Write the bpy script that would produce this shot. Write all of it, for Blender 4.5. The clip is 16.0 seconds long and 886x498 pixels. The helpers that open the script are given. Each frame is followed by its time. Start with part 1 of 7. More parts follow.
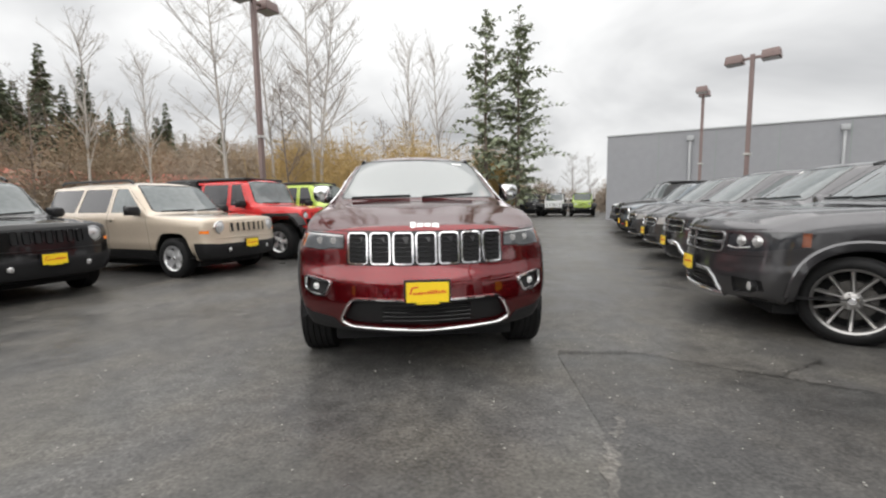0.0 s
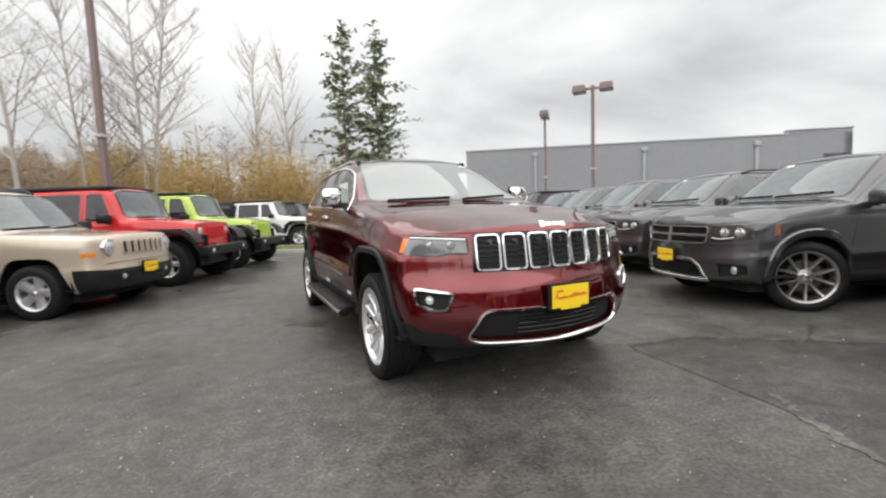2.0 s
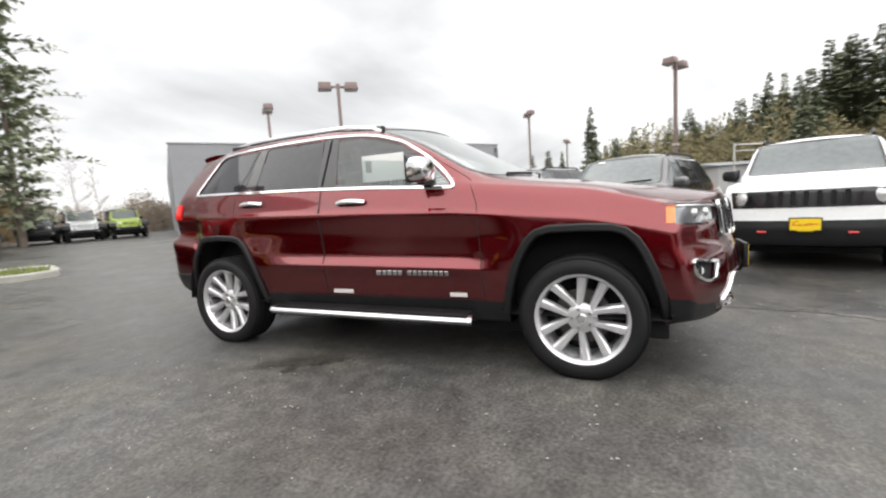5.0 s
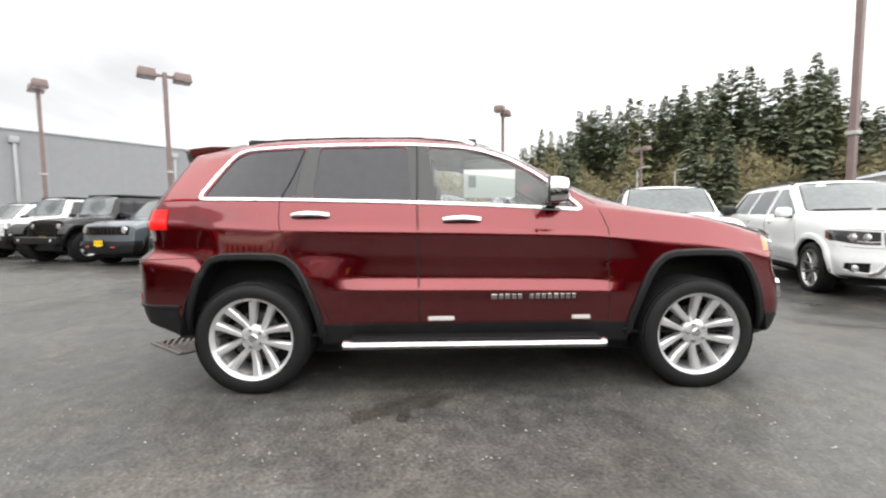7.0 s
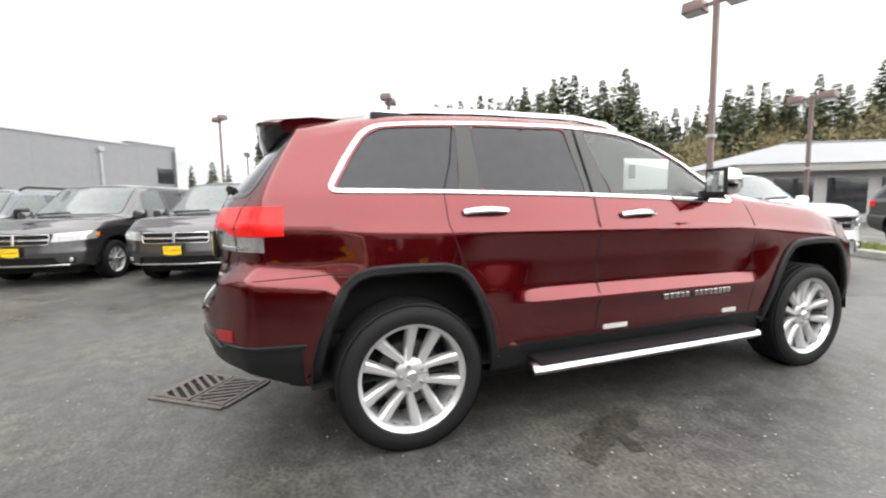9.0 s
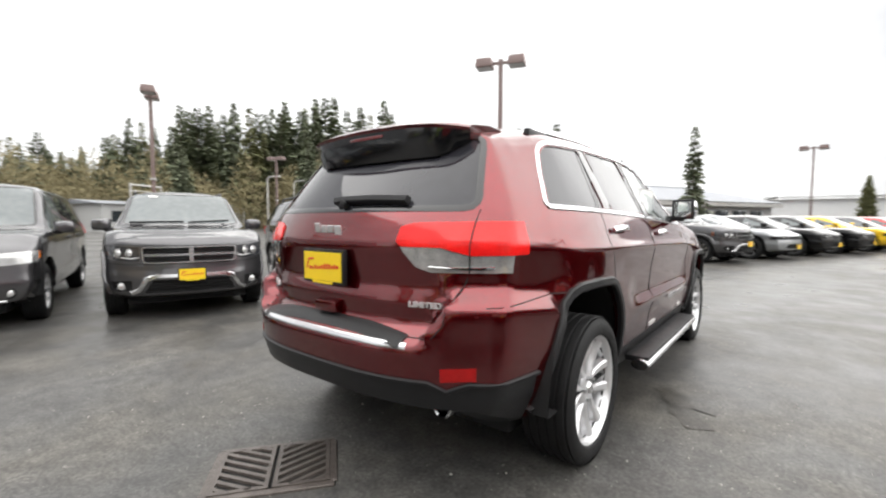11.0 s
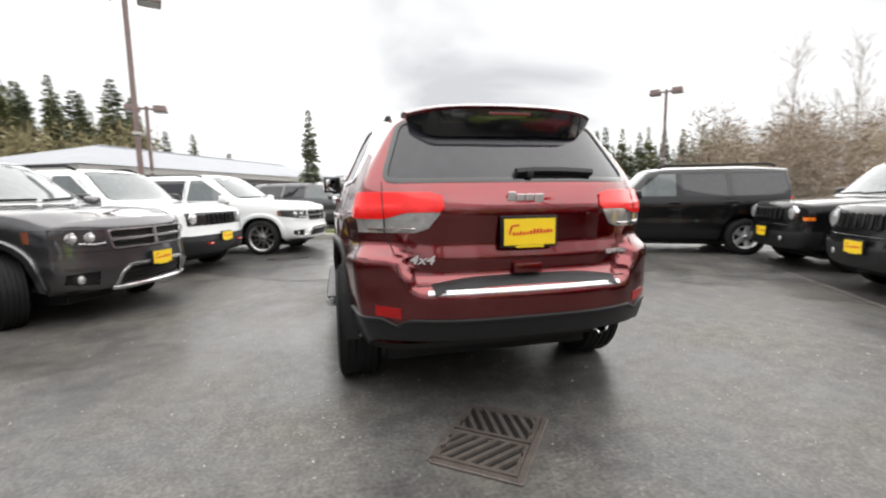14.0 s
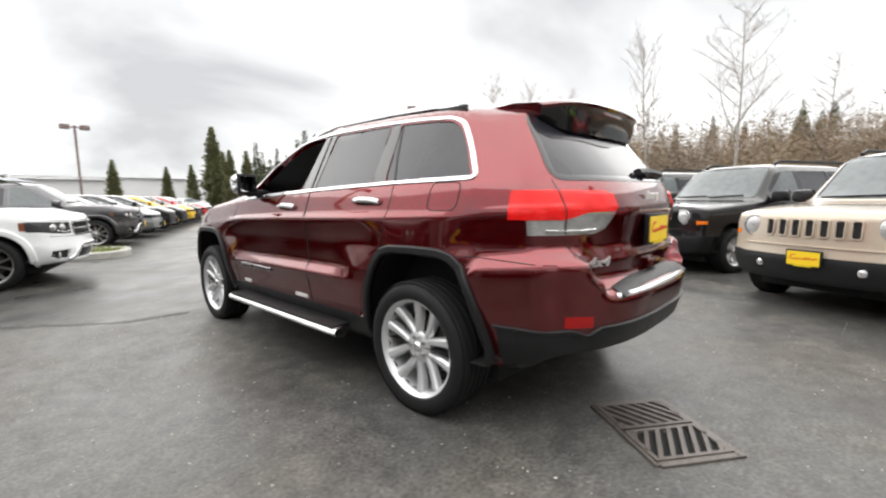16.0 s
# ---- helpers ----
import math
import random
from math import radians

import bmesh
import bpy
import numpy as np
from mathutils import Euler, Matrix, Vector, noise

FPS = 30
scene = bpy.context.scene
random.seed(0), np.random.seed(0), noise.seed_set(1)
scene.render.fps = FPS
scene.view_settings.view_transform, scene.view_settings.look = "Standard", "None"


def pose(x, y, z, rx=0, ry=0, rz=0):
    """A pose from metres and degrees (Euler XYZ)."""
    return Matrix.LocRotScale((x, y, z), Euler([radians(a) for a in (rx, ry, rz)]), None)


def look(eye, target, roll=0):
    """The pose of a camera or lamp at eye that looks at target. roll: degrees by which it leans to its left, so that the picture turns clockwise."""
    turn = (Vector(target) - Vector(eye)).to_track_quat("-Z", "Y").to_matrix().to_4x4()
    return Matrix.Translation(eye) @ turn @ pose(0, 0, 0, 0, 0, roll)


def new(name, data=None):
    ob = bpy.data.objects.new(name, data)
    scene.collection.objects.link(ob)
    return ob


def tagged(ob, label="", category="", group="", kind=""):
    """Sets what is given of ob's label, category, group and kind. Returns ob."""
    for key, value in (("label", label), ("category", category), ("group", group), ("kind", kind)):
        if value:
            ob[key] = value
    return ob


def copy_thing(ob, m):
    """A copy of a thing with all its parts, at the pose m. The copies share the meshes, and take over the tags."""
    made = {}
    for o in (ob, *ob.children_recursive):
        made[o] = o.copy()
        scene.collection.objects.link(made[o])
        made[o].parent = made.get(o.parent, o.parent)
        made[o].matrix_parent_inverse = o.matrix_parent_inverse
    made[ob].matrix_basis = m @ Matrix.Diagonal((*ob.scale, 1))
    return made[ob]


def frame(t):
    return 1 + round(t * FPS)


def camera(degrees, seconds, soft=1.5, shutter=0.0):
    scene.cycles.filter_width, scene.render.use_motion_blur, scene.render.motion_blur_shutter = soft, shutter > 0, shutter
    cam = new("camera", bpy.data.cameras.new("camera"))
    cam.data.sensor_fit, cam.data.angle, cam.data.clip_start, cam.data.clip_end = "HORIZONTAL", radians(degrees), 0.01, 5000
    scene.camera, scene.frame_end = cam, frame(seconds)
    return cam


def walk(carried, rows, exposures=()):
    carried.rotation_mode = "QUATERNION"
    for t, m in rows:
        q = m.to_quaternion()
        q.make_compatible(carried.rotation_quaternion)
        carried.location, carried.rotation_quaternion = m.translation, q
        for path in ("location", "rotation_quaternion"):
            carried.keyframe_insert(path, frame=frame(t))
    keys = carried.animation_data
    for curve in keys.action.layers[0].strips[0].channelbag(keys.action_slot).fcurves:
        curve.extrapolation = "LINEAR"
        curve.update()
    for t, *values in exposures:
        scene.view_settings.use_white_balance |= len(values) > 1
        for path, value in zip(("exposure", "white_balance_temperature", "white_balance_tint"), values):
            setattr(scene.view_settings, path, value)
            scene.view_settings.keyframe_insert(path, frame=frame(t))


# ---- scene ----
cam = camera(90.8, 16.0, soft=2.2, shutter=0.4)
PATH = [
    (0, (-0.134, -5.142, 1.185), (0.037, -3.161, 0.974), -0.8),
    (0.5, (-0.478, -5.063, 1.169), (-0.239, -3.087, 0.972), -0.4),
    (1, (-0.866, -4.889, 1.139), (-0.436, -2.943, 0.966), -1.2),
    (1.5, (-1.308, -4.624, 1.145), (-0.712, -2.722, 0.981), -1.0),
    (2, (-1.761, -4.372, 1.129), (-0.903, -2.573, 0.962), -2.0),
    (2.5, (-2.144, -4.035, 1.13), (-1.128, -2.32, 0.965), -2.3),
    (3, (-2.52, -3.696, 1.102), (-1.322, -2.109, 0.89), -3.8),
    (3.5, (-2.785, -3.249, 1.094), (-1.398, -1.825, 0.875), -4.6),
    (4, (-3.048, -2.758, 1.082), (-1.51, -1.497, 0.869), -4.7),
    (6.5, (-3.737, -0.259, 1.126), (-1.75, -0.129, 0.937), -0.7),
    (7, (-3.693, 0.251, 1.141), (-1.699, 0.218, 0.987), -0.5),
    (7.5, (-3.634, 0.746, 1.163), (-1.653, 0.511, 1.015), -1.9),
    (8, (-3.424, 1.177, 1.173), (-1.466, 0.817, 0.979), -2.3),
    (8.5, (-3.198, 1.615, 1.182), (-1.282, 1.08, 0.97), -2.6),
    (9, (-2.884, 1.982, 1.19), (-1.013, 1.305, 0.985), -1.1),
    (11.5, (-1.356, 3.95, 1.194), (-0.385, 2.209, 1.036), 0.0),
    (12, (-1.001, 4.251, 1.195), (-0.308, 2.386, 0.995), 0.5),
    (12.5, (-0.552, 4.387, 1.208), (-0.115, 2.446, 1.009), 0.9),
    (13, (-0.084, 4.505, 1.188), (0.03, 2.522, 0.953), 1.4),
    (13.5, (0.411, 4.453, 1.188), (0.271, 2.475, 0.926), 0.7),
    (14, (0.919, 4.358, 1.176), (0.458, 2.427, 0.928), -0.8),
    (14.5, (1.375, 4.132, 1.164), (0.654, 2.28, 0.933), -0.3),
    (15, (1.814, 3.882, 1.175), (0.801, 2.167, 1.003), -1.4),
    (15.5, (2.173, 3.549, 1.172), (0.898, 2.02, 0.978), -0.9),
    (16, (2.476, 3.118, 1.167), (1.03, 1.757, 0.931), -0.8),
]

walk(cam, [(t, look(e, g, r)) for t, e, g, r in PATH],
     [(0, 0.44), (2, 0.46), (4, 0.55), (6.5, 0.94), (9, 1.0), (11.5, 0.86), (14, 0.88), (16, 0.88)])

# ---- light: bright overcast ----
world = bpy.data.worlds.new("overcast")
scene.world = world
world.use_nodes = True
nt = world.node_tree
bg = nt.nodes["Background"]
sky = nt.nodes.new("ShaderNodeTexSky")
sky.sky_type, sky.sun_disc = "NISHITA", False
sky.sun_elevation, sky.sun_rotation = radians(72), radians(222)
sky.air_density, sky.dust_density = 1.0, 3.0
scale = nt.nodes.new("ShaderNodeVectorMath")
scale.operation = "SCALE"
scale.inputs[3].default_value = 0.05
nt.links.new(sky.outputs[0], scale.inputs[0])
tc = nt.nodes.new("ShaderNodeTexCoord")
sep = nt.nodes.new("ShaderNodeSeparateXYZ")
nt.links.new(tc.outputs["Generated"], sep.inputs[0])
# flatten the dome towards the horizon, as a layer of cloud does
add = nt.nodes.new("ShaderNodeMath")
add.operation = "ADD"
add.inputs[1].default_value = 0.38
nt.links.new(sep.outputs["Z"], add.inputs[0])
div = nt.nodes.new("ShaderNodeVectorMath")
div.operation = "DIVIDE"
comb = nt.nodes.new("ShaderNodeCombineXYZ")
for i in range(3):
    nt.links.new(add.outputs[0], comb.inputs[i])
nt.links.new(tc.outputs["Generated"], div.inputs[0])
nt.links.new(comb.outputs[0], div.inputs[1])
cl = nt.nodes.new("ShaderNodeTexNoise")
cl.inputs["Scale"].default_value, cl.inputs["Detail"].default_value, cl.inputs["Roughness"].default_value = 1.15, 5.0, 0.48
cl.inputs["Distortion"].default_value = 0.4
nt.links.new(div.outputs[0], cl.inputs["Vector"])
ramp = nt.nodes.new("ShaderNodeValToRGB")
ramp.color_ramp.elements[0].position, ramp.color_ramp.elements[0].color = 0.33, (0.47, 0.475, 0.485, 1)
ramp.color_ramp.elements[1].position, ramp.color_ramp.elements[1].color = 0.62, (0.97, 0.97, 0.965, 1)
nt.links.new(cl.outputs["Fac"], ramp.inputs[0])
mixw = nt.nodes.new("ShaderNodeMix")
mixw.data_type = "RGBA"
mixw.inputs["Factor"].default_value = 0.92
nt.links.new(scale.outputs[0], mixw.inputs["A"])
nt.links.new(ramp.outputs[0], mixw.inputs["B"])
nt.links.new(mixw.outputs["Result"], bg.inputs["Color"])
bg.inputs["Strength"].default_value = 0.86
sun = new("sun", bpy.data.lights.new("sun", "SUN"))
sun.data.energy, sun.data.angle, sun.data.color = 3.05, radians(130), (1.0, 0.98, 0.95)
sun.matrix_basis = pose(0, 0, 30, 18, 0, -42)

# ---- materials ----
M = {}


def mat(name, color, rough=0.5, metal=0.0, coat=0.0, spec=0.5, vary=0.0, scale=8.0, bump=0.0, bump_scale=60.0, per_object=0.0, rough_vary=0.0, alpha=None):
    m = bpy.data.materials.new(name)
    m.use_nodes = True
    n, l = m.node_tree.nodes, m.node_tree.links
    b = n["Principled BSDF"]
    b.inputs["Base Color"].default_value = (*color, 1)
    b.inputs["Roughness"].default_value, b.inputs["Metallic"].default_value = rough, metal
    b.inputs["Coat Weight"].default_value, b.inputs["Specular IOR Level"].default_value = coat, spec
    b.inputs["Coat Roughness"].default_value = 0.015
    tc = n.new("ShaderNodeTexCoord")
    if vary or rough_vary:
        big, small = n.new("ShaderNodeTexNoise"), n.new("ShaderNodeTexNoise")
        big.inputs["Scale"].default_value, small.inputs["Scale"].default_value = scale, scale * 9
        big.inputs["Detail"].default_value = 5
        for t in (big, small):
            l.new(tc.outputs["Object"], t.inputs["Vector"])
        mix = n.new("ShaderNodeMath")
        mix.operation = "ADD"
        l.new(big.outputs["Fac"], mix.inputs[0])
        l.new(small.outputs["Fac"], mix.inputs[1])
        if vary:
            mr = n.new("ShaderNodeMapRange")
            mr.inputs[1].default_value, mr.inputs[2].default_value = 0.6, 1.4
            mr.inputs[3].default_value, mr.inputs[4].default_value = 1 - vary, 1 + vary
            l.new(mix.outputs[0], mr.inputs[0])
            hsv = n.new("ShaderNodeHueSaturation")
            hsv.inputs["Color"].default_value = (*color, 1)
            last = mr.outputs[0]
            if per_object:
                oi, m2, m3 = n.new("ShaderNodeObjectInfo"), n.new("ShaderNodeMapRange"), n.new("ShaderNodeMath")
                m2.inputs[3].default_value, m2.inputs[4].default_value = 1 - per_object, 1 + per_object
                m3.operation = "MULTIPLY"
                l.new(oi.outputs["Random"], m2.inputs[0])
                l.new(m2.outputs[0], m3.inputs[0])
                l.new(last, m3.inputs[1])
                last = m3.outputs[0]
            l.new(last, hsv.inputs["Value"])
            l.new(hsv.outputs[0], b.inputs["Base Color"])
        if rough_vary:
            r = n.new("ShaderNodeMapRange")
            r.inputs[1].default_value, r.inputs[2].default_value = 0.6, 1.4
            r.inputs[3].default_value, r.inputs[4].default_value = max(0.02, rough - rough_vary), rough + rough_vary
            l.new(mix.outputs[0], r.inputs[0])
            l.new(r.outputs[0], b.inputs["Roughness"])
    if bump:
        t, bp = n.new("ShaderNodeTexNoise"), n.new("ShaderNodeBump")
        t.inputs["Scale"].default_value, t.inputs["Detail"].default_value = bump_scale, 4
        bp.inputs["Strength"].default_value, bp.inputs["Distance"].default_value = bump, 0.01
        l.new(tc.outputs["Object"], t.inputs["Vector"])
        l.new(t.outputs["Fac"], bp.inputs["Height"])
        l.new(bp.outputs[0], b.inputs["Normal"])
    m.diffuse_color = (*color, 1)
    M[name] = m
    return m


def car_paint(name, color, metal=0.35, rough=0.32, coat_ior=1.5):
    """Lacquered paint with fine flakes and a few dried drops."""
    m = mat(name, color, rough, metal, 1.0, 0.15, vary=0.05, scale=2.5)
    n, l = m.node_tree.nodes, m.node_tree.links
    b = n["Principled BSDF"]
    if metal > 0.5:
        b.inputs["Specular Tint"].default_value = (*[min(1, c * 1.6 + 0.04) for c in color], 1)
    b.inputs["Coat IOR"].default_value, b.inputs["Coat Roughness"].default_value = coat_ior, 0.045
    tc = n.new("ShaderNodeTexCoord")
    fl = n.new("ShaderNodeTexNoise")
    fl.inputs["Scale"].default_value = 900
    bp = n.new("ShaderNodeBump")
    bp.inputs["Strength"].default_value, bp.inputs["Distance"].default_value = 0.08, 0.001
    l.new(tc.outputs["Object"], fl.inputs["Vector"])
    l.new(fl.outputs["Fac"], bp.inputs["Height"])
    l.new(bp.outputs[0], b.inputs["Normal"])
    dr = n.new("ShaderNodeTexVoronoi")
    dr.inputs["Scale"].default_value = 55
    mr = n.new("ShaderNodeMapRange")
    mr.inputs[1].default_value, mr.inputs[2].default_value, mr.inputs[3].default_value, mr.inputs[4].default_value = 0.06, 0.14, 1, 0
    wave = n.new("ShaderNodeTexNoise")
    wave.inputs["Scale"].default_value = 3.0
    l.new(tc.outputs["Object"], wave.inputs["Vector"])
    hsum = n.new("ShaderNodeMath")
    hsum.operation = "MULTIPLY_ADD"
    hsum.inputs[1].default_value = 0.4
    cb = n.new("ShaderNodeBump")
    cb.inputs["Strength"].default_value, cb.inputs["Distance"].default_value = 0.10, 0.002
    l.new(tc.outputs["Object"], dr.inputs["Vector"])
    l.new(dr.outputs["Distance"], mr.inputs[0])
    l.new(mr.outputs[0], hsum.inputs[0])
    l.new(wave.outputs["Fac"], hsum.inputs[2])
    l.new(hsum.outputs[0], cb.inputs["Height"])
    l.new(cb.outputs[0], b.inputs["Coat Normal"])
    return m


def glass(name, tint, gloss=1.5, film=0.3):
    m = bpy.data.materials.new(name)
    m.use_nodes = True
    n, l = m.node_tree.nodes, m.node_tree.links
    n.remove(n["Principled BSDF"])
    tr, gl, fr, mx = n.new("ShaderNodeBsdfTransparent"), n.new("ShaderNodeBsdfGlossy"), n.new("ShaderNodeFresnel"), n.new("ShaderNodeMixShader")
    tr.inputs[0].default_value = (*tint, 1)
    gl.inputs["Roughness"].default_value = 0.01
    fr.inputs[0].default_value = gloss
    l.new(fr.outputs[0], mx.inputs[0])
    l.new(tr.outputs[0], mx.inputs[1])
    l.new(gl.outputs[0], mx.inputs[2])
    # a thin film of water and dust, whitened to imitate sky sheen
    df, m2 = n.new("ShaderNodeBsdfDiffuse"), n.new("ShaderNodeMixShader")
    df.inputs[0].default_value = (0.62, 0.66, 0.66, 1)
    m2.inputs[0].default_value = film
    l.new(mx.outputs[0], m2.inputs[1])
    l.new(df.outputs[0], m2.inputs[2])
    l.new(m2.outputs[0], n["Material Output"].inputs[0])
    M[name] = m


car_paint("paint_red", (0.15, 0.0042, 0.0078), 0.9, 0.26, 1.68)
car_paint("paint_black", (0.004, 0.004, 0.0045), 0.0, 0.3, 1.42)
car_paint("paint_tan", (0.52, 0.44, 0.35), 0.3)
car_paint("paint_signal_red", (0.56, 0.022, 0.022), 0.0)
car_paint("paint_lime", (0.46, 0.62, 0.10), 0.0)
car_paint("paint_white", (0.78, 0.79, 0.79), 0.0)
car_paint("paint_granite", (0.088, 0.086, 0.091), 0.8, 0.28, 1.68)
car_paint("paint_slate", (0.11, 0.128, 0.145), 0.3)
car_paint("paint_silver", (0.38, 0.39, 0.40), 0.7)
car_paint("paint_yellow", (0.80, 0.50, 0.02), 0.0)
car_paint("paint_blue", (0.02, 0.06, 0.25), 0.2)
mat("black_plastic", (0.013, 0.013, 0.014), 0.42, spec=0.32, vary=0.25, scale=12, bump=0.12, bump_scale=350, rough_vary=0.08)
mat("black_gloss", (0.006, 0.006, 0.007), 0.12, coat=0.4)
# for black parts; in wells, barrels and floor pan, shade put into the colour
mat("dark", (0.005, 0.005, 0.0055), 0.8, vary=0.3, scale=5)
mat("brake", (0.09, 0.085, 0.08), 0.45, 0.7, vary=0.3, scale=20)
mat("rubber", (0.009, 0.009, 0.0095), 0.66, spec=0.3, vary=0.3, scale=14, bump=0.2, bump_scale=180, rough_vary=0.12)
mat("chrome", (0.80, 0.80, 0.81), 0.06, 1.0)
mat("chrome_soft", (0.72, 0.72, 0.73), 0.16, 1.0, vary=0.06, scale=10)
mat("step_metal", (0.55, 0.55, 0.56), 0.24, 1.0, vary=0.08, scale=10)
mat("steel", (0.45, 0.45, 0.45), 0.3, 1.0)
mat("rim_bright", (0.66, 0.66, 0.67), 0.28, 0.6, 0.3, vary=0.06, scale=14)
mat("rim_grey", (0.42, 0.41, 0.40), 0.28, 0.85, 0.3, vary=0.08, scale=14)
mat("rim_dark", (0.03, 0.03, 0.03), 0.3, 0.4, 0.5, vary=0.1, scale=14)
mat("tint", (0.022, 0.022, 0.027), 0.012, spec=0.5, coat=0.0, vary=0.2, scale=1.5)
glass("glass", (0.80, 0.85, 0.83), 2.4)
glass("glass_side", (0.80, 0.86, 0.84), 1.6, 0.10)
# opaque glass of parked cars; sky sheen put into its pale grey
mat("sheen_glass", (0.12, 0.135, 0.138), 0.02, spec=0.5, coat=0.0, vary=0.2, scale=1.3)
mat("lamp_glass", (0.15, 0.155, 0.165), 0.06, 0.3, 1.0, vary=0.2, scale=14)
mat("lamp_dark", (0.035, 0.036, 0.040), 0.07, 0.0, 1.0, vary=0.3, scale=18)
mat("lamp_clear", (0.62, 0.62, 0.62), 0.1, 0.5, 1.0, vary=0.25, scale=16)
mat("lamp_smoke", (0.50, 0.495, 0.49), 0.14, 0.6, 1.0, vary=0.4, scale=22)
mat("void", (0.002, 0.002, 0.002), 0.95)
mat("reflector", (0.85, 0.85, 0.85), 0.12, 1.0)
mat("amber_lens", (0.22, 0.07, 0.035), 0.15, coat=1.0, vary=0.3, scale=25)
mat("amber", (0.85, 0.20, 0.01), 0.15, coat=1.0, vary=0.15, scale=25)
mat("reflector_red", (0.30, 0.006, 0.006), 0.25, coat=0.3, spec=0.3, vary=0.25, scale=40)
mat("brake_dark", (0.12, 0.006, 0.006), 0.2, coat=0.6)
mat("tail_red", (0.78, 0.013, 0.012), 0.15, coat=0.35, spec=0.3, vary=0.2, scale=18)
mat("mirror", (0.85, 0.87, 0.87), 0.01, 1.0)
mat("grille_grey", (0.30, 0.30, 0.305), 0.25, 0.8, 0.3, vary=0.08, scale=14)
mat("plate_yellow", (0.86, 0.60, 0.02), 0.4, vary=0.06, scale=12)
mat("plate_red", (0.60, 0.03, 0.02), 0.45)
mat("plastic_white", (0.62, 0.60, 0.58), 0.35, vary=0.1)
mat("badge_white", (0.74, 0.74, 0.74), 0.22, 0.6)
mat("paper", (0.82, 0.82, 0.80), 0.7, vary=0.03)
mat("print_grey", (0.25, 0.28, 0.27), 0.7)
mat("seat", (0.035, 0.033, 0.032), 0.6, vary=0.15, bump=0.1, bump_scale=90)

# ---- mesh helpers ----
from mathutils.bvhtree import BVHTree


def link(name, bm, mat, parent=None, label="", sharp=35):
    me = bpy.data.meshes.new(name)
    bm.to_mesh(me)
    bm.free()
    if len(me.polygons):
        me.polygons.foreach_set("use_smooth", [True] * len(me.polygons))
        me.set_sharp_from_angle(angle=radians(sharp))
    if mat:
        me.materials.append(mat)
    ob = new(name, me)
    if parent:
        ob.parent = parent
    if label:
        ob["label"] = label
    return ob


def part(name, bm, material, parent, label="", sharp=35):
    return link(name, bm, material, parent, label, sharp)


def empty(name, m=None):
    ob = new(name)
    ob.empty_display_size = 0.2
    if m is not None:
        ob.matrix_basis = m
    return ob


def paint_slot(ob, mat):
    """Give one object its own paint, though it shares its mesh."""
    ob.material_slots[0].link = "OBJECT"
    ob.material_slots[0].material = mat


def merge(bm, other):
    me = bpy.data.meshes.new("tmp")
    other.to_mesh(me)
    other.free()
    bm.from_mesh(me)
    bpy.data.meshes.remove(me)


def box_bm(x0, y0, z0, x1, y1, z1, bevel=0.0, seg=2, m=None):
    bm = bmesh.new()
    bmesh.ops.create_cube(bm, size=1)
    for v in bm.verts:
        v.co = Vector(((x0 + x1) / 2 + v.co.x * (x1 - x0), (y0 + y1) / 2 + v.co.y * (y1 - y0), (z0 + z1) / 2 + v.co.z * (z1 - z0)))
    if bevel:
        bmesh.ops.bevel(bm, geom=bm.edges[:], offset=bevel, segments=seg, affect="EDGES", profile=0.6)
    if m is not None:
        bm.transform(m)
    return bm


def cyl_bm(r0, r1, h, n=16, m=None, bevel=0.0):
    bm = bmesh.new()
    bmesh.ops.create_cone(bm, cap_ends=True, segments=n, radius1=r0, radius2=r1, depth=h)
    if bevel:
        bmesh.ops.bevel(bm, geom=[e for e in bm.edges if abs(e.verts[0].co.z - e.verts[1].co.z) < 1e-5], offset=bevel, segments=2, affect="EDGES")
    if m is not None:
        bm.transform(m)
    return bm


def lathe_bm(profile, n=32, axis="x", m=None):
    """Turn (radius, height) pairs round an axis."""
    bm = bmesh.new()
    rings = []
    for r, h in profile:
        ring = []
        for i in range(n):
            a = 2 * math.pi * i / n
            c, s = r * math.cos(a), r * math.sin(a)
            ring.append(bm.verts.new((h, c, s) if axis == "x" else (c, s, h)))
        rings.append(ring)
    for a, b in zip(rings, rings[1:]):
        for i in range(n):
            j = (i + 1) % n
            bm.faces.new((a[i], a[j], b[j], b[i]))
    bmesh.ops.remove_doubles(bm, verts=bm.verts[:], dist=1e-5)
    bmesh.ops.recalc_face_normals(bm, faces=bm.faces[:])
    if m is not None:
        bm.transform(m)
    return bm


def sweep_bm(points, section, normals=None, closed=False):
    """Carry a section of (side, up) pairs along points."""
    bm = bmesh.new()
    n = len(points)
    rings = []
    for i, p in enumerate(points):
        p = Vector(p)
        a = Vector(points[i - 1]) if (i or closed) else p
        b = Vector(points[(i + 1) % n]) if (i + 1 < n or closed) else p
        t = (b - a).normalized()
        up = Vector(normals[i]) if normals else Vector((0, 0, 1))
        if abs(t.dot(up)) > 0.98:
            up = Vector((0, 1, 0))
        side = t.cross(up).normalized()
        up = side.cross(t).normalized()
        rings.append([bm.verts.new(p + side * u + up * v) for u, v in section])
    k = len(section)
    pairs = list(zip(rings, rings[1:])) + ([(rings[-1], rings[0])] if closed else [])
    for a, b in pairs:
        for i in range(k):
            j = (i + 1) % k
            bm.faces.new((a[i], a[j], b[j], b[i]))
    if not closed:
        bm.faces.new(rings[0])
        bm.faces.new(rings[-1])
    bmesh.ops.recalc_face_normals(bm, faces=bm.faces[:])
    return bm


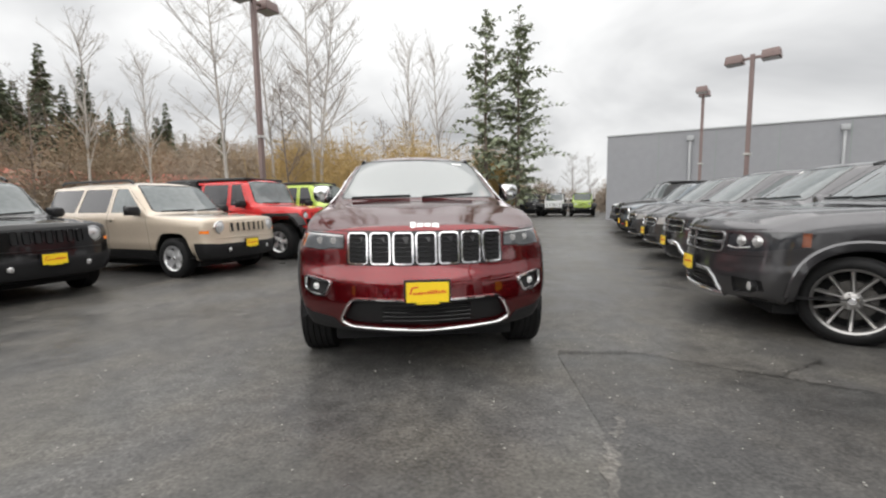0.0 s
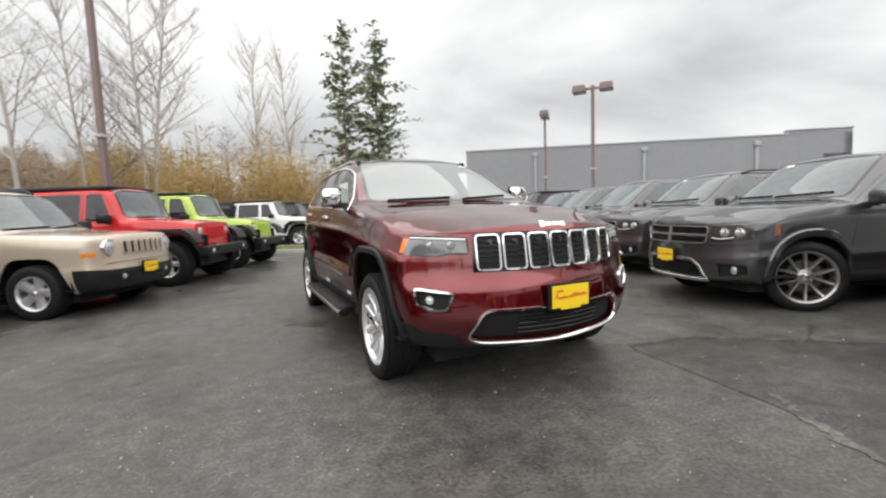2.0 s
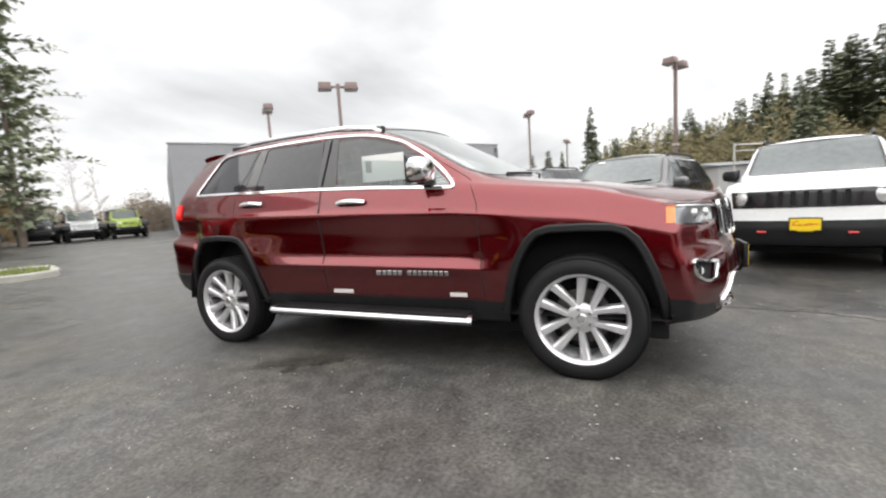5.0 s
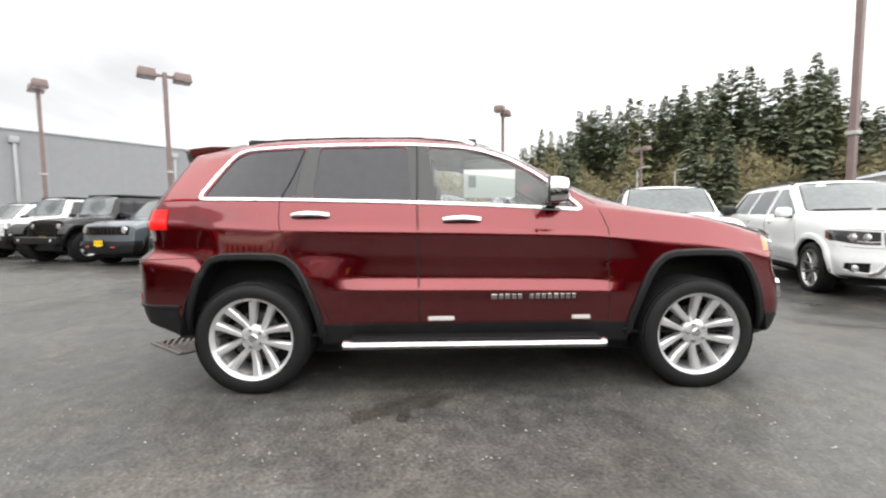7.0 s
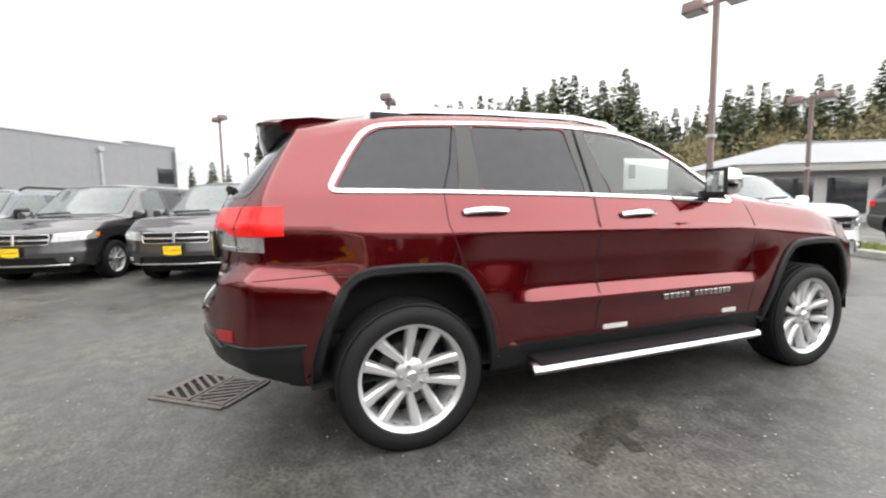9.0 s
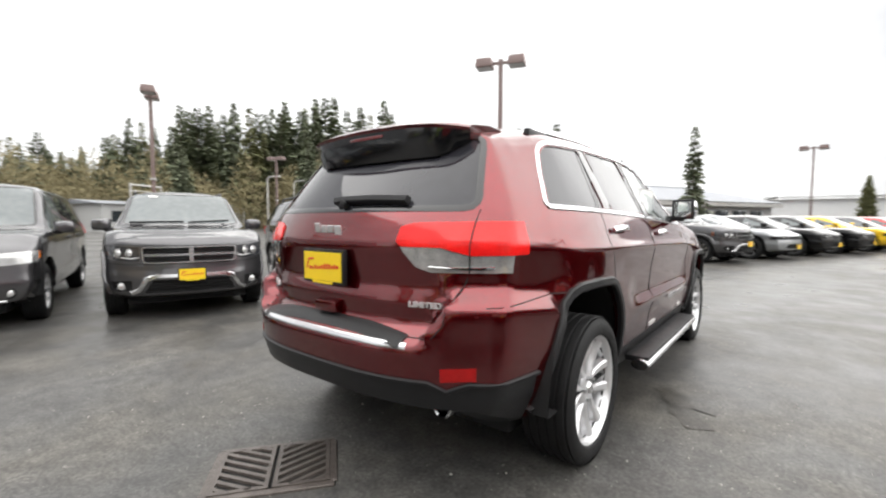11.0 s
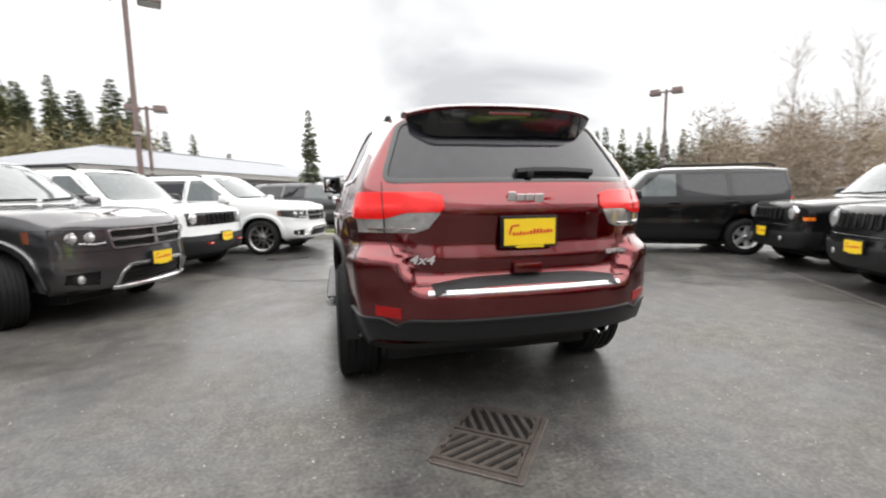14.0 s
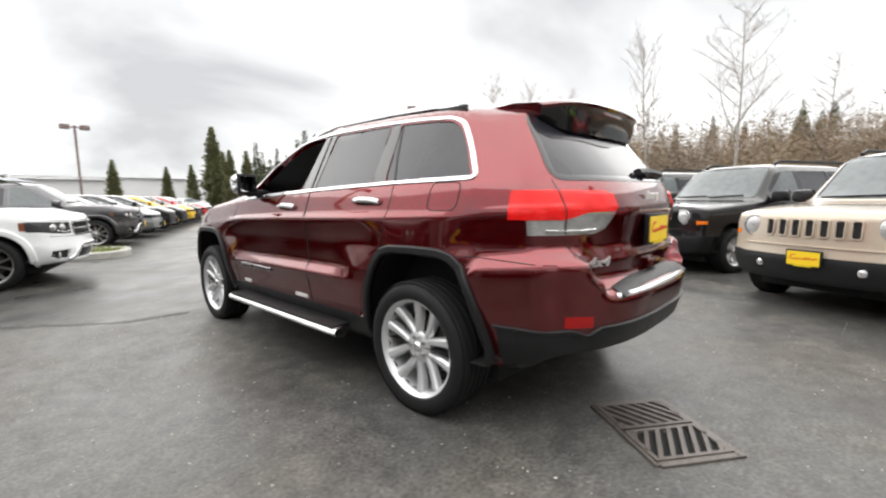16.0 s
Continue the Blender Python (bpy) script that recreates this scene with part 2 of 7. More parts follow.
def round_section(r, n=8, flat=1.0):
    return [(r * math.cos(2 * math.pi * i / n), r * flat * math.sin(2 * math.pi * i / n)) for i in range(n)]


def bar_section(w, h):
    return [(-w / 2, -h * 0.5), (w / 2, -h * 0.5), (w / 2, h * 0.55), (w * 0.32, h), (-w * 0.32, h), (-w / 2, h * 0.55)]


def round_poly(points, r, seg=4):
    """Round the corners of a convex outline."""
    out = []
    n = len(points)
    for i, p in enumerate(points):
        p = Vector(p)
        a, b = Vector(points[i - 1]), Vector(points[(i + 1) % n])
        da, db = (a - p), (b - p)
        ra = min(r, da.length * 0.45, db.length * 0.45)
        a, b = p + da.normalized() * ra, p + db.normalized() * ra
        for k in range(seg + 1):
            s = k / seg
            q = a * (1 - s) ** 2 + p * 2 * s * (1 - s) + b * s * s
            out.append((q.x, q.y))
    return out


def mirror_poly(points):
    return [(-x, z) for x, z in reversed(points)]


def inside(poly, u, v):
    ok = False
    j = len(poly) - 1
    for i in range(len(poly)):
        a, b = poly[i], poly[j]
        if (a[1] > v) != (b[1] > v) and u < (b[0] - a[0]) * (v - a[1]) / (b[1] - a[1]) + a[0]:
            ok = not ok
        j = i
    return ok


# ---- car shell ----
def curve(pairs, win=0.06):
    xs, vs = [p[0] for p in pairs], [p[1] for p in pairs]
    off = np.linspace(-win, win, 9)
    return lambda y: float(np.mean(np.interp(y + off, xs, vs)))


def shell(s):
    """The closed skin of a car that faces -y, from its curves."""
    ys = np.linspace(s["y0"], s["y1"], s.get("ny", 76))
    win = s.get("soften", 0.06)
    belt, rail, top = curve(s["belt"], win), curve(s["rail"], win), curve(s["top"], win)
    wrail, plan, bot = curve(s["wrail"], win), curve(s["plan"], 0.1), curve(s["bot"], 0.1)
    b0, t0 = s["base"]
    rows = []
    for y in ys:
        zb, zt, wf = bot(y), belt(y), plan(y)
        k = (zt - zb) / (t0 - b0)
        side = s["flow"](y) if "flow" in s else s["side"]
        pts = [(0, zb)] + [(w * wf, zb + (z - b0) * k) for w, z in side] + [(s["wbelt"] * wf, zt), (wrail(y), rail(y))]
        k3 = s.get("fine", 3)
        seg = [3] + [k3] * (len(s["side"]) - 1) + [3, 7]
        fine = []
        for (a, b), m in zip(zip(pts, pts[1:]), seg):
            for i in range(m):
                f = i / m
                fine.append((a[0] + (b[0] - a[0]) * f, a[1] + (b[1] - a[1]) * f))
        for i in range(9):
            f = 1 - i / 8
            fine.append((wrail(y) * f, top(y) - (top(y) - rail(y)) * (0.75 * f ** 2 + 0.25 * f ** 5)))
        fine = np.array(fine)
        for _ in range(s.get("round", 1)):
            mid = fine.copy()
            mid[1:-1] = 0.5 * fine[1:-1] + 0.25 * (fine[:-2] + fine[2:])
            mid[-1][1] = 0.5 * fine[-1][1] + 0.5 * fine[-2][1]
            fine = mid
        rows.append(fine)
    P = np.array(rows)
    n, k = P.shape[:2]
    M = s.get("cols", 14)
    verts = [(P[i, j, 0], ys[i], P[i, j, 1]) for i in range(n) for j in range(k)]
    faces = [(i * k + j, i * k + j + 1, (i + 1) * k + j + 1, (i + 1) * k + j) for i in range(n - 1) for j in range(k - 1)]
    for end in (0, n - 1):
        base = len(verts)
        for j in range(k):
            for m in range(M + 1):
                verts.append((P[end, j, 0] * (1 - (1 - m / M) ** 1.25), ys[end], P[end, j, 1]))
        for j in range(k - 1):
            for m in range(M):
                a = base + j * (M + 1) + m
                faces.append((a, a + 1, a + M + 2, a + M + 1))
    # bow of the nose and the tail
    nose, tail = curve(s["nose"], 0.03), curve(s["tail"], 0.03)
    W = s["wbelt"] * 1.06
    out = []
    for x, y, z in verts:
        t = min(1, max(0, (s["y0"] + s["nzone"] - y) / s["nzone"]))
        q = min(1, max(0, (y - s["y1"] + s["tzone"]) / s["tzone"]))
        bow = min(1, abs(x) / W)
        zt = z
        if "tailstep" in s and 0.6 < z < 1.0:
            # the bumper stands higher at its corners
            lo, hi, up = s["tailstep"]
            f = min(1, max(0, (abs(x) - lo) / (hi - lo)))
            zt = z - up * f * f * (3 - 2 * f) * min(1, (z - 0.6) / 0.14)
        y += t ** 1.3 * (nose(z) + s["nbow"] * bow ** s.get("nexp", 2.6)) - q ** 1.3 * (tail(zt) + s["tbow"] * bow ** 3.2)
        out.append((x, y, z))
    bm = bmesh.new()
    for sign in (1, -1):
        vs = [bm.verts.new((x * sign, y, z)) for x, y, z in out]
        for f in faces:
            bm.faces.new([vs[i] for i in (f if sign > 0 else f[::-1])])
    bmesh.ops.remove_doubles(bm, verts=bm.verts[:], dist=2e-4)
    bmesh.ops.dissolve_degenerate(bm, edges=bm.edges[:], dist=1e-4)
    if "crease" in s:
        # round the corners where the sides turn into nose and tail
        lo, hi = s["crease"]
        for _ in range(4):
            bmesh.ops.smooth_vert(bm, verts=[v for v in bm.verts if abs(v.co.x) > 0.62 and (v.co.y < lo or v.co.y > hi)], factor=0.5, use_axis_x=True, use_axis_y=True, use_axis_z=False)
    bm.normal_update()
    wrong = []
    for f in bm.faces:
        c = f.calc_center_median()
        if f.normal.dot(c - Vector((0, min(s["y1"] - 1.1, max(s["y0"] + 1.1, c.y)), 0.72))) < 0:
            wrong.append(f)
    bmesh.ops.reverse_faces(bm, faces=wrong)
    return bm


AX = {"x": (1, 2), "y": (0, 2), "z": (0, 1)}


def region(bm, poly, axis, keep, limits=()):
    """Cut the outline of a convex polygon, seen along an axis, into the skin and return the faces inside it."""
    u, v = AX[axis]
    lo = (min(p[0] for p in poly), min(p[1] for p in poly))
    hi = (max(p[0] for p in poly), max(p[1] for p in poly))

    def near():
        out = []
        for f in bm.faces:
            us = [w.co[u] for w in f.verts]
            if max(us) < lo[0] or min(us) > hi[0]:
                continue
            vs = [w.co[v] for w in f.verts]
            if max(vs) < lo[1] or min(vs) > hi[1]:
                continue
            if keep(f.calc_center_median(), f.normal):
                out.append(f)
        return out

    cuts = []
    for i in range(len(poly)):
        a, b = poly[i], poly[(i + 1) % len(poly)]
        if math.hypot(b[0] - a[0], b[1] - a[1]) < 1e-5:
            continue
        co, no = [0.0] * 3, [0.0] * 3
        co[u], co[v] = a
        no[u], no[v] = b[1] - a[1], a[0] - b[0]
        cuts.append((co, no))
    fs = near()
    for co, no in cuts + list(limits):
        geom = set(fs)
        for f in fs:
            geom.update(f.verts)
            geom.update(f.edges)
        made = bmesh.ops.bisect_plane(bm, geom=list(geom), dist=1e-4, plane_co=co, plane_no=no)["geom"]
        fs = [f for f in made if isinstance(f, bmesh.types.BMFace)]
    for f in fs:
        f.normal_update()
    out = []
    for f in fs:
        if not keep(f.calc_center_median(), f.normal):
            continue
        c = f.calc_center_median()
        if inside(poly, c[u], c[v]) and all((c - Vector(co)).dot(Vector(no)) > 0 for co, no in limits):
            out.append(f)
    return out


def flange(bm, depth):
    bm.normal_update()
    edges = [e for e in bm.edges if e.is_boundary]
    norm = {v.index: v.normal.copy() for v in bm.verts}
    bm.verts.index_update()
    norm = {}
    for e in edges:
        for v in e.verts:
            norm[(round(v.co.x, 5), round(v.co.y, 5), round(v.co.z, 5))] = v.normal.copy()
    new_geom = bmesh.ops.extrude_edge_only(bm, edges=edges)["geom"]
    for g in new_geom:
        if isinstance(g, bmesh.types.BMVert):
            key = (round(g.co.x, 5), round(g.co.y, 5), round(g.co.z, 5))
            if key in norm:
                g.co -= norm[key] * depth


def detach(bm, faces, offset=0.0, depth=0.02):
    """Lift faces out of a skin as a mesh of their own."""
    out = bmesh.new()
    made = {}
    for f in faces:
        vs = []
        for v in f.verts:
            if v not in made:
                made[v] = out.verts.new(v.co)
            vs.append(made[v])
        try:
            out.faces.new(vs)
        except ValueError:
            pass
    out.normal_update()
    if offset:
        shift = [(v, v.normal.copy()) for v in out.verts]
        for v, n in shift:
            v.co += n * offset
    if depth:
        flange(out, depth)
    bmesh.ops.delete(bm, geom=faces, context="FACES")
    return out


class Skin:
    """A skin to cast outlines on."""

    def __init__(self, bm):
        self.tree = BVHTree.FromBMesh(bm)

    def at(self, axis, sign, u, v):
        if axis == "x":
            o, d = Vector((sign * 4, u, v)), Vector((-sign, 0, 0))
        elif axis == "y":
            o, d = Vector((u, sign * 6, v)), Vector((0, -sign, 0))
        else:
            o, d = Vector((u, v, 5)), Vector((0, 0, -1))
        p, n, _, _ = self.tree.ray_cast(o, d)
        return (p, n) if p is not None else (None, None)

    def line(self, axis, sign, poly, closed=False, step=0.04):
        pts, nor = [], []
        seq = list(zip(poly, poly[1:] + poly[:1])) if closed else list(zip(poly, poly[1:]))
        for a, b in seq:
            m = max(1, int(math.hypot(b[0] - a[0], b[1] - a[1]) / step))
            for i in range(m):
                f = i / m
                p, n = self.at(axis, sign, a[0] + (b[0] - a[0]) * f, a[1] + (b[1] - a[1]) * f)
                if p is not None and (not pts or (p - pts[-1]).length > 1e-4):
                    pts.append(p), nor.append(n)
        if not closed:
            p, n = self.at(axis, sign, *poly[-1])
            if p is not None:
                pts.append(p), nor.append(n)
        return pts, nor

    def strip(self, axis, sign, poly, w, h, closed=False, step=0.04, lift=0.0):
        pts, nor = self.line(axis, sign, poly, closed, step)
        if len(pts) < 2:
            return bmesh.new()
        pts = [p + n * lift for p, n in zip(pts, nor)]
        return sweep_bm(pts, bar_section(w, h), nor, closed)


def seam_bm(skin, lines, w=0.005, h=0.0012):
    out = bmesh.new()
    for axis, sign, poly, closed in lines:
        merge(out, skin.strip(axis, sign, poly, w, h, closed))
    return out


# ---- wheels ----
def tyre_bm(R, r, w):
    h = w / 2
    prof = [(r, -h * 0.8), (r + 0.012, -h * 0.93), (r + (R - r) * 0.45, -h), (R - 0.03, -h * 0.93), (R - 0.008, -h * 0.8)]
    for i in range(5):
        a = -h * 0.66 + i * h * 0.33
        prof += [(R, a - h * 0.1), (R, a + h * 0.1), (R - 0.008, a + h * 0.12), (R - 0.008, a + h * 0.21)]
    prof += [(R - 0.008, h * 0.8), (R - 0.03, h * 0.93), (R - 0.012 - (R - r) * 0.5, h), (r + 0.012, h * 0.93), (r, h * 0.8)]
    return lathe_bm(prof, 44)


def rim_bm(r, w, spokes, twin=0.0, width=0.05, dish=0.02, taper=0.7, pair=None, hub=0.08):
    """The alloy, its face towards +x."""
    h = w / 2
    bm = lathe_bm([(r - 0.024, -h * 0.7), (r - 0.026, h * 0.3), (r - 0.019, h * 0.66), (r - 0.008, h * 0.80), (r + 0.004, h * 0.86), (r + 0.003, h * 0.6), (r - 0.004, -h * 0.7)], 44)
    merge(bm, lathe_bm([(0.0, h * 0.66), (0.03, h * 0.66), (0.034, h * 0.60), (hub * 0.85, h * 0.57), (hub, h * 0.50), (hub, h * 0.3), (0.0, h * 0.3)], 20))
    for i in range(spokes):
        for off in ((-1, 1) if twin or pair else (0,)):
            a0 = 2 * math.pi * i / spokes + 0.02
            a_in, a_out = a0 + off * twin * 0.8, a0 + off * twin
            sp = bmesh.new()
            secs = []
            for f in (0.0, 0.35, 0.7, 1.0):
                rad = 0.06 + (r - 0.018 - 0.06) * f
                a = a_in + (a_out - a_in) * f
                if pair:
                    # two near-parallel spokes
                    a = a0 + off * (pair[0] + (pair[1] - pair[0]) * f) / rad
                wd = width * (1 - (1 - taper) * (1 - abs(f - 0.0))) * 0.5
                x = h * (0.5 - dish / h * math.sin(math.pi * f) + 0.16 * f)
                c, s = math.cos(a), math.sin(a)
                sec = []
                for du, dx in ((-1, -0.03), (-0.8, 0.0), (-0.45, 0.008), (0.45, 0.008), (0.8, 0.0), (1, -0.03)):
                    sec.append(sp.verts.new((x + dx, rad * c - du * wd * s, rad * s + du * wd * c)))
                secs.append(sec)
            for a, b in zip(secs, secs[1:]):
                for k in range(6):
                    j = (k + 1) % 6
                    sp.faces.new((a[k], a[j], b[j], b[k]))
            sp.faces.new(secs[0]), sp.faces.new(secs[-1])
            bmesh.ops.recalc_face_normals(sp, faces=sp.faces[:])
            merge(bm, sp)
    return bm


def make_wheel(parent, x, y, R, r, w, rim_mat, cap=0.03, steer=0, nuts=0, **kw):
    """One wheel at (x, y), its face outwards."""
    m = pose(x, y, R - 0.008, 0, 0, (0 if x > 0 else 180) + steer)
    hub = part("wheel", lathe_bm([(0.0, w * 0.06), (r * 0.62, w * 0.06), (r * 0.62, -w * 0.1), (0.0, -w * 0.1)], 24), M["brake"], parent)
    hub.matrix_basis = m
    part("tyre", tyre_bm(R, r, w), M["rubber"], hub, "black rubber tyre with a grooved tread")
    part("rim", rim_bm(r, w, **kw), rim_mat, hub)
    part("hub_cap", lathe_bm([(0, w * 0.36), (cap * 0.8, w * 0.355), (cap, w * 0.33), (cap, w * 0.25)], 16), M["chrome"], hub)
    part("barrel", lathe_bm([(r - 0.02, w * 0.3), (r - 0.02, -w * 0.4), (r * 0.3, -w * 0.4)], 24), M["dark"], hub)
    for i in range(nuts):
        a = 2 * math.pi * (i + 0.5) / 5
        part("wheel_nut", cyl_bm(0.011, 0.009, 0.025, 6, Matrix.Translation((w * 0.31, 0.057 * math.cos(a), 0.057 * math.sin(a))) @ pose(0, 0, 0, 0, 90, 0)), M["steel"], hub)
    return hub


def plate(parent, y, z, front=True, w=0.30, h=0.158, tilt=0):
    """A yellow dealer plate with a black frame and an unreadable red scrawl."""
    s = -1 if front else 1
    m = pose(0, y, z, tilt * s, 0, 0 if front else 180)
    ob = part("dealer_plate", box_bm(-w / 2, -0.012, -h / 2, w / 2, 0.012, h / 2, 0.006), M["black_plastic"], parent, "yellow dealer plate in a black frame")
    ob.matrix_basis = m
    part("plate_face", box_bm(-w / 2 + 0.014, -0.016, -h / 2 + 0.014, w / 2 - 0.014, -0.01, h / 2 - 0.014), M["plate_yellow"], ob)
    rng = random.Random(4)
    bar = bmesh.new()
    x = -w / 2 + 0.04
    pts = [(x, -0.0175, -0.012), (x + 0.012, -0.0175, 0.03), (x + 0.05, -0.0175, 0.034)]
    merge(bar, sweep_bm(pts, round_section(0.005, 6, 0.3), [(0, -1, 0)] * 3))
    while x < w / 2 - 0.06:
        x += 0.018
        hh = rng.uniform(0.012, 0.026)
        merge(bar, box_bm(x, -0.0175, -0.012 + x * 0.05, x + 0.012, -0.0155, -0.012 + hh + x * 0.05))
    part("lettering", bar, M["plate_red"], ob)
    part("tab", box_bm(-w * 0.24, -0.0165, -h / 2 + 0.001, w * 0.24, -0.0125, -h / 2 + 0.012), M["plate_yellow"], ob)
    return ob

# ---- cars ----
TRAPEZE = [(1, 0), (0.985, 0.12), (0.94, 0.3), (0.86, 0.52), (0.76, 0.72), (0.66, 0.86), (0.54, 0.95), (0.38, 0.99), (0, 1)]


def arch_poly(y, zc, rx, rz, trapeze=False, low=0.1):
    if trapeze:
        half = TRAPEZE
    else:
        half = [(math.cos(a) ** 0.85, math.sin(a) ** 0.85) for a in [math.pi / 16 * i for i in range(8)]] + [(0, 1)]
    pts = [(y + rx * u, zc + rz * v) for u, v in half] + [(y - rx * u, zc + rz * v) for u, v in half[-2::-1]]
    return pts + [(y - rx * 1.06, low), (y + rx * 1.06, low)]


def build_car(s, paint, root_name="car"):
    """A car with its parts under one empty, facing -y, resting on z = 0."""
    root = empty(root_name)
    bm = shell(s)
    skin = Skin(bm)
    R, r, w = s["tyre"]
    # wheel arches
    for y in s["axles"]:
        fs = region(bm, arch_poly(y, R, s["arch"][0], s["arch"][1], s.get("trapeze")), "x", lambda c, n: abs(c.x) > 0.5)
        bmesh.ops.delete(bm, geom=fs, context="FACES")
        for sg in (-1, 1):
            well = lathe_bm([(s["arch"][0] + 0.035, -0.3), (s["arch"][0] + 0.035, -0.03), ], 28)
            for v in well.verts:
                v.co.y *= 1.0
                v.co.z = max(0.0, v.co.z * s["arch"][1] / s["arch"][0])
            merge(well, box_bm(-0.33, -s["arch"][0] - 0.02, -0.02, -0.3, s["arch"][0] + 0.04, s["arch"][1]))
            well.transform(pose(sg * s["side"][3][0], y, R, 0, 0, 0 if sg > 0 else 180))
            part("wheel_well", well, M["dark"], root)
            lip = arch_poly(y, R, s["arch"][0], s["arch"][1], s.get("trapeze"))[:17]
            k = s.get("flare", (0.05, 0.018))
            if k:
                lip = [(y + (u - y) * 1.03, R + (v - R) * 1.03) for u, v in lip]
                lip = [(lip[0][0] + s.get("lipdrop", 0.02), s["lipz"])] + lip + [(lip[-1][0] - s.get("lipdrop", 0.02), s["lipz"])]
                part("arch_trim", skin.strip("x", sg, lip, k[0], k[1]), M[s.get("flare_mat", "black_plastic")] if s.get("flare_mat") != "paint" else paint, root)
    for poly in s.get("undercut", ()):
        fs = region(bm, poly, "x", lambda c, n: True)
        bmesh.ops.delete(bm, geom=fs, context="FACES")
    # glass
    for name, poly, tint in s["win"]:
        poly = round_poly(poly, 0.035, 3)
        fs = region(bm, poly, "x", lambda c, n: abs(c.x) > 0.3 and c.z > 0.9)
        for sg in (-1, 1):
            part(name, detach(bm, [f for f in fs if f.is_valid and f.calc_center_median().x * sg > 0], -0.006, 0.012), M[tint], root)
    for name, poly, sg, tint, lo, hi in s["screens"]:
        poly = round_poly(poly, 0.06, 3)
        fs = region(bm, poly, "y", lambda c, n: lo < c.y < hi and n.y * sg > 0.12)
        part(name, detach(bm, fs, -0.004, 0.012), M[tint], root)
        rim_line = skin.strip("y", sg, poly, 0.03, 0.003, True)
        part("screen_seal", rim_line, M["black_gloss"], root)
    for poly in s.get("pillars", ()):
        fs = region(bm, poly, "x", lambda c, n: abs(c.x) > 0.3 and c.z > 0.9)
        for sg in (-1, 1):
            part("pillar_trim", detach(bm, [f for f in fs if f.is_valid and f.calc_center_median().x * sg > 0], -0.003, 0.01), M["black_gloss"], root)
    # lamps and bumper parts, cut from the nose or the tail
    for name, poly, sg, lim, mat, off, mirrored in s["ends"]:
        for pl in ((poly, mirror_poly(poly)) if mirrored else (poly,)):
            fs = region(bm, pl, "y", lambda c, n: c.y * sg > lim - 0.2 and n.y * sg > -0.75, [((0, sg * lim, 0), (0, sg, 0))])
            if fs:
                part(name, detach(bm, fs, off, 0.03), M[mat] if mat != "paint" else paint, root)
    z = s.get("sill")
    if z:
        y0, y1 = s["axles"][0] + s["arch"][0] * 0.5, s["axles"][1] - s["arch"][0] * 0.5
        fs = region(bm, [(y0, 0.1), (y1, 0.1), (y1, z), (y0, z)], "x", lambda c, n: abs(c.x) > 0.45)
        part("sill", detach(bm, fs, 0, 0.02), M["black_plastic"], root)
    # doors
    lines = []
    for name, poly in s["doors"]:
        fs = region(bm, poly, "x", lambda c, n: abs(c.x) > 0.4)
        for sg in (-1, 1):
            part(name, detach(bm, [f for f in fs if f.is_valid and f.calc_center_median().x * sg > 0], 0, 0.03), paint, root)
            lines.append(("x", sg, poly, True))
    for sg in (-1, 1):
        for poly in s.get("seams", ()):
            lines.append(("x", sg, poly, False))
    for axis, sg, poly in s.get("end_seams", ()):
        lines.append((axis, sg, poly, False))
    for ln in lines:
        part("panel_gap", seam_bm(skin, [ln]), M["dark"], root)
    flange(bm, 0.03)
    part("body", bm, paint, root, "", 50)
    # floor pan, near-black and widened, to deepen the shade under the car
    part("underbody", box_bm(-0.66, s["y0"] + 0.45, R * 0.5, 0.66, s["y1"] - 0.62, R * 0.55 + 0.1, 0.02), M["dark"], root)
    for sg in (-1, 1):
        for y, z, ln in s["handles"]:
            pts, nor = skin.line("x", sg, [(y - ln / 2, z), (y, z + 0.004), (y + ln / 2, z)], step=0.03)
            k = len(pts)
            pts = [p + n * (0.012 + 0.026 * math.sin(math.pi * i / max(1, k - 1)) ** 0.5) for i, (p, n) in enumerate(zip(pts, nor))]
            h = part("door_handle", sweep_bm(pts, round_section(0.016, 8, 0.6), nor), M["chrome"] if s.get("chrome_handles") else paint, root)
            p, n = skin.at("x", sg, y, z - 0.006)
            cup = lathe_bm([(0.0, 0.004), (0.03, 0.003), (0.036, 0.0)], 16, m=Matrix.Translation(p) @ Matrix.Scale(1.3, 4, (0, 1, 0)) @ pose(0, 0, 0, 0, 0, 0 if sg > 0 else 180))
            part("handle_cup", cup, M["dark"], h)
        mx, my, mz, mw, mh = s["mirror"]
        m = Matrix.Translation((sg * mx, my, mz)) @ pose(0, 0, 0, 0, 0, 12 * sg)
        hb = bmesh.new()
        bmesh.ops.create_uvsphere(hb, u_segments=16, v_segments=10, radius=1)
        for v in hb.verts:
            x, y, zz = v.co
            v.co = Vector((math.copysign(abs(x) ** 0.55, x) * mw / 2, max(-0.8, min(0.35, y)) * 0.11, math.copysign(abs(zz) ** 0.55, zz) * mh / 2))
        hb.transform(m)
        mir = part("wing_mirror", hb, M[s["mirror_mat"]] if s["mirror_mat"] != "paint" else paint, root)
        part("mirror_frame", box_bm(-mw / 2 + 0.002, 0.026, -mh / 2 + 0.002, mw / 2 - 0.002, 0.041, mh / 2 - 0.002, 0.0072, 3, m=m), M["black_plastic"], mir)
        gl = box_bm(-mw / 2 + 0.022, 0.036, -mh / 2 + 0.022, mw / 2 - 0.022, 0.044, mh / 2 - 0.022, 0.002, m=m)
        part("mirror_glass", gl, M["mirror"], mir)
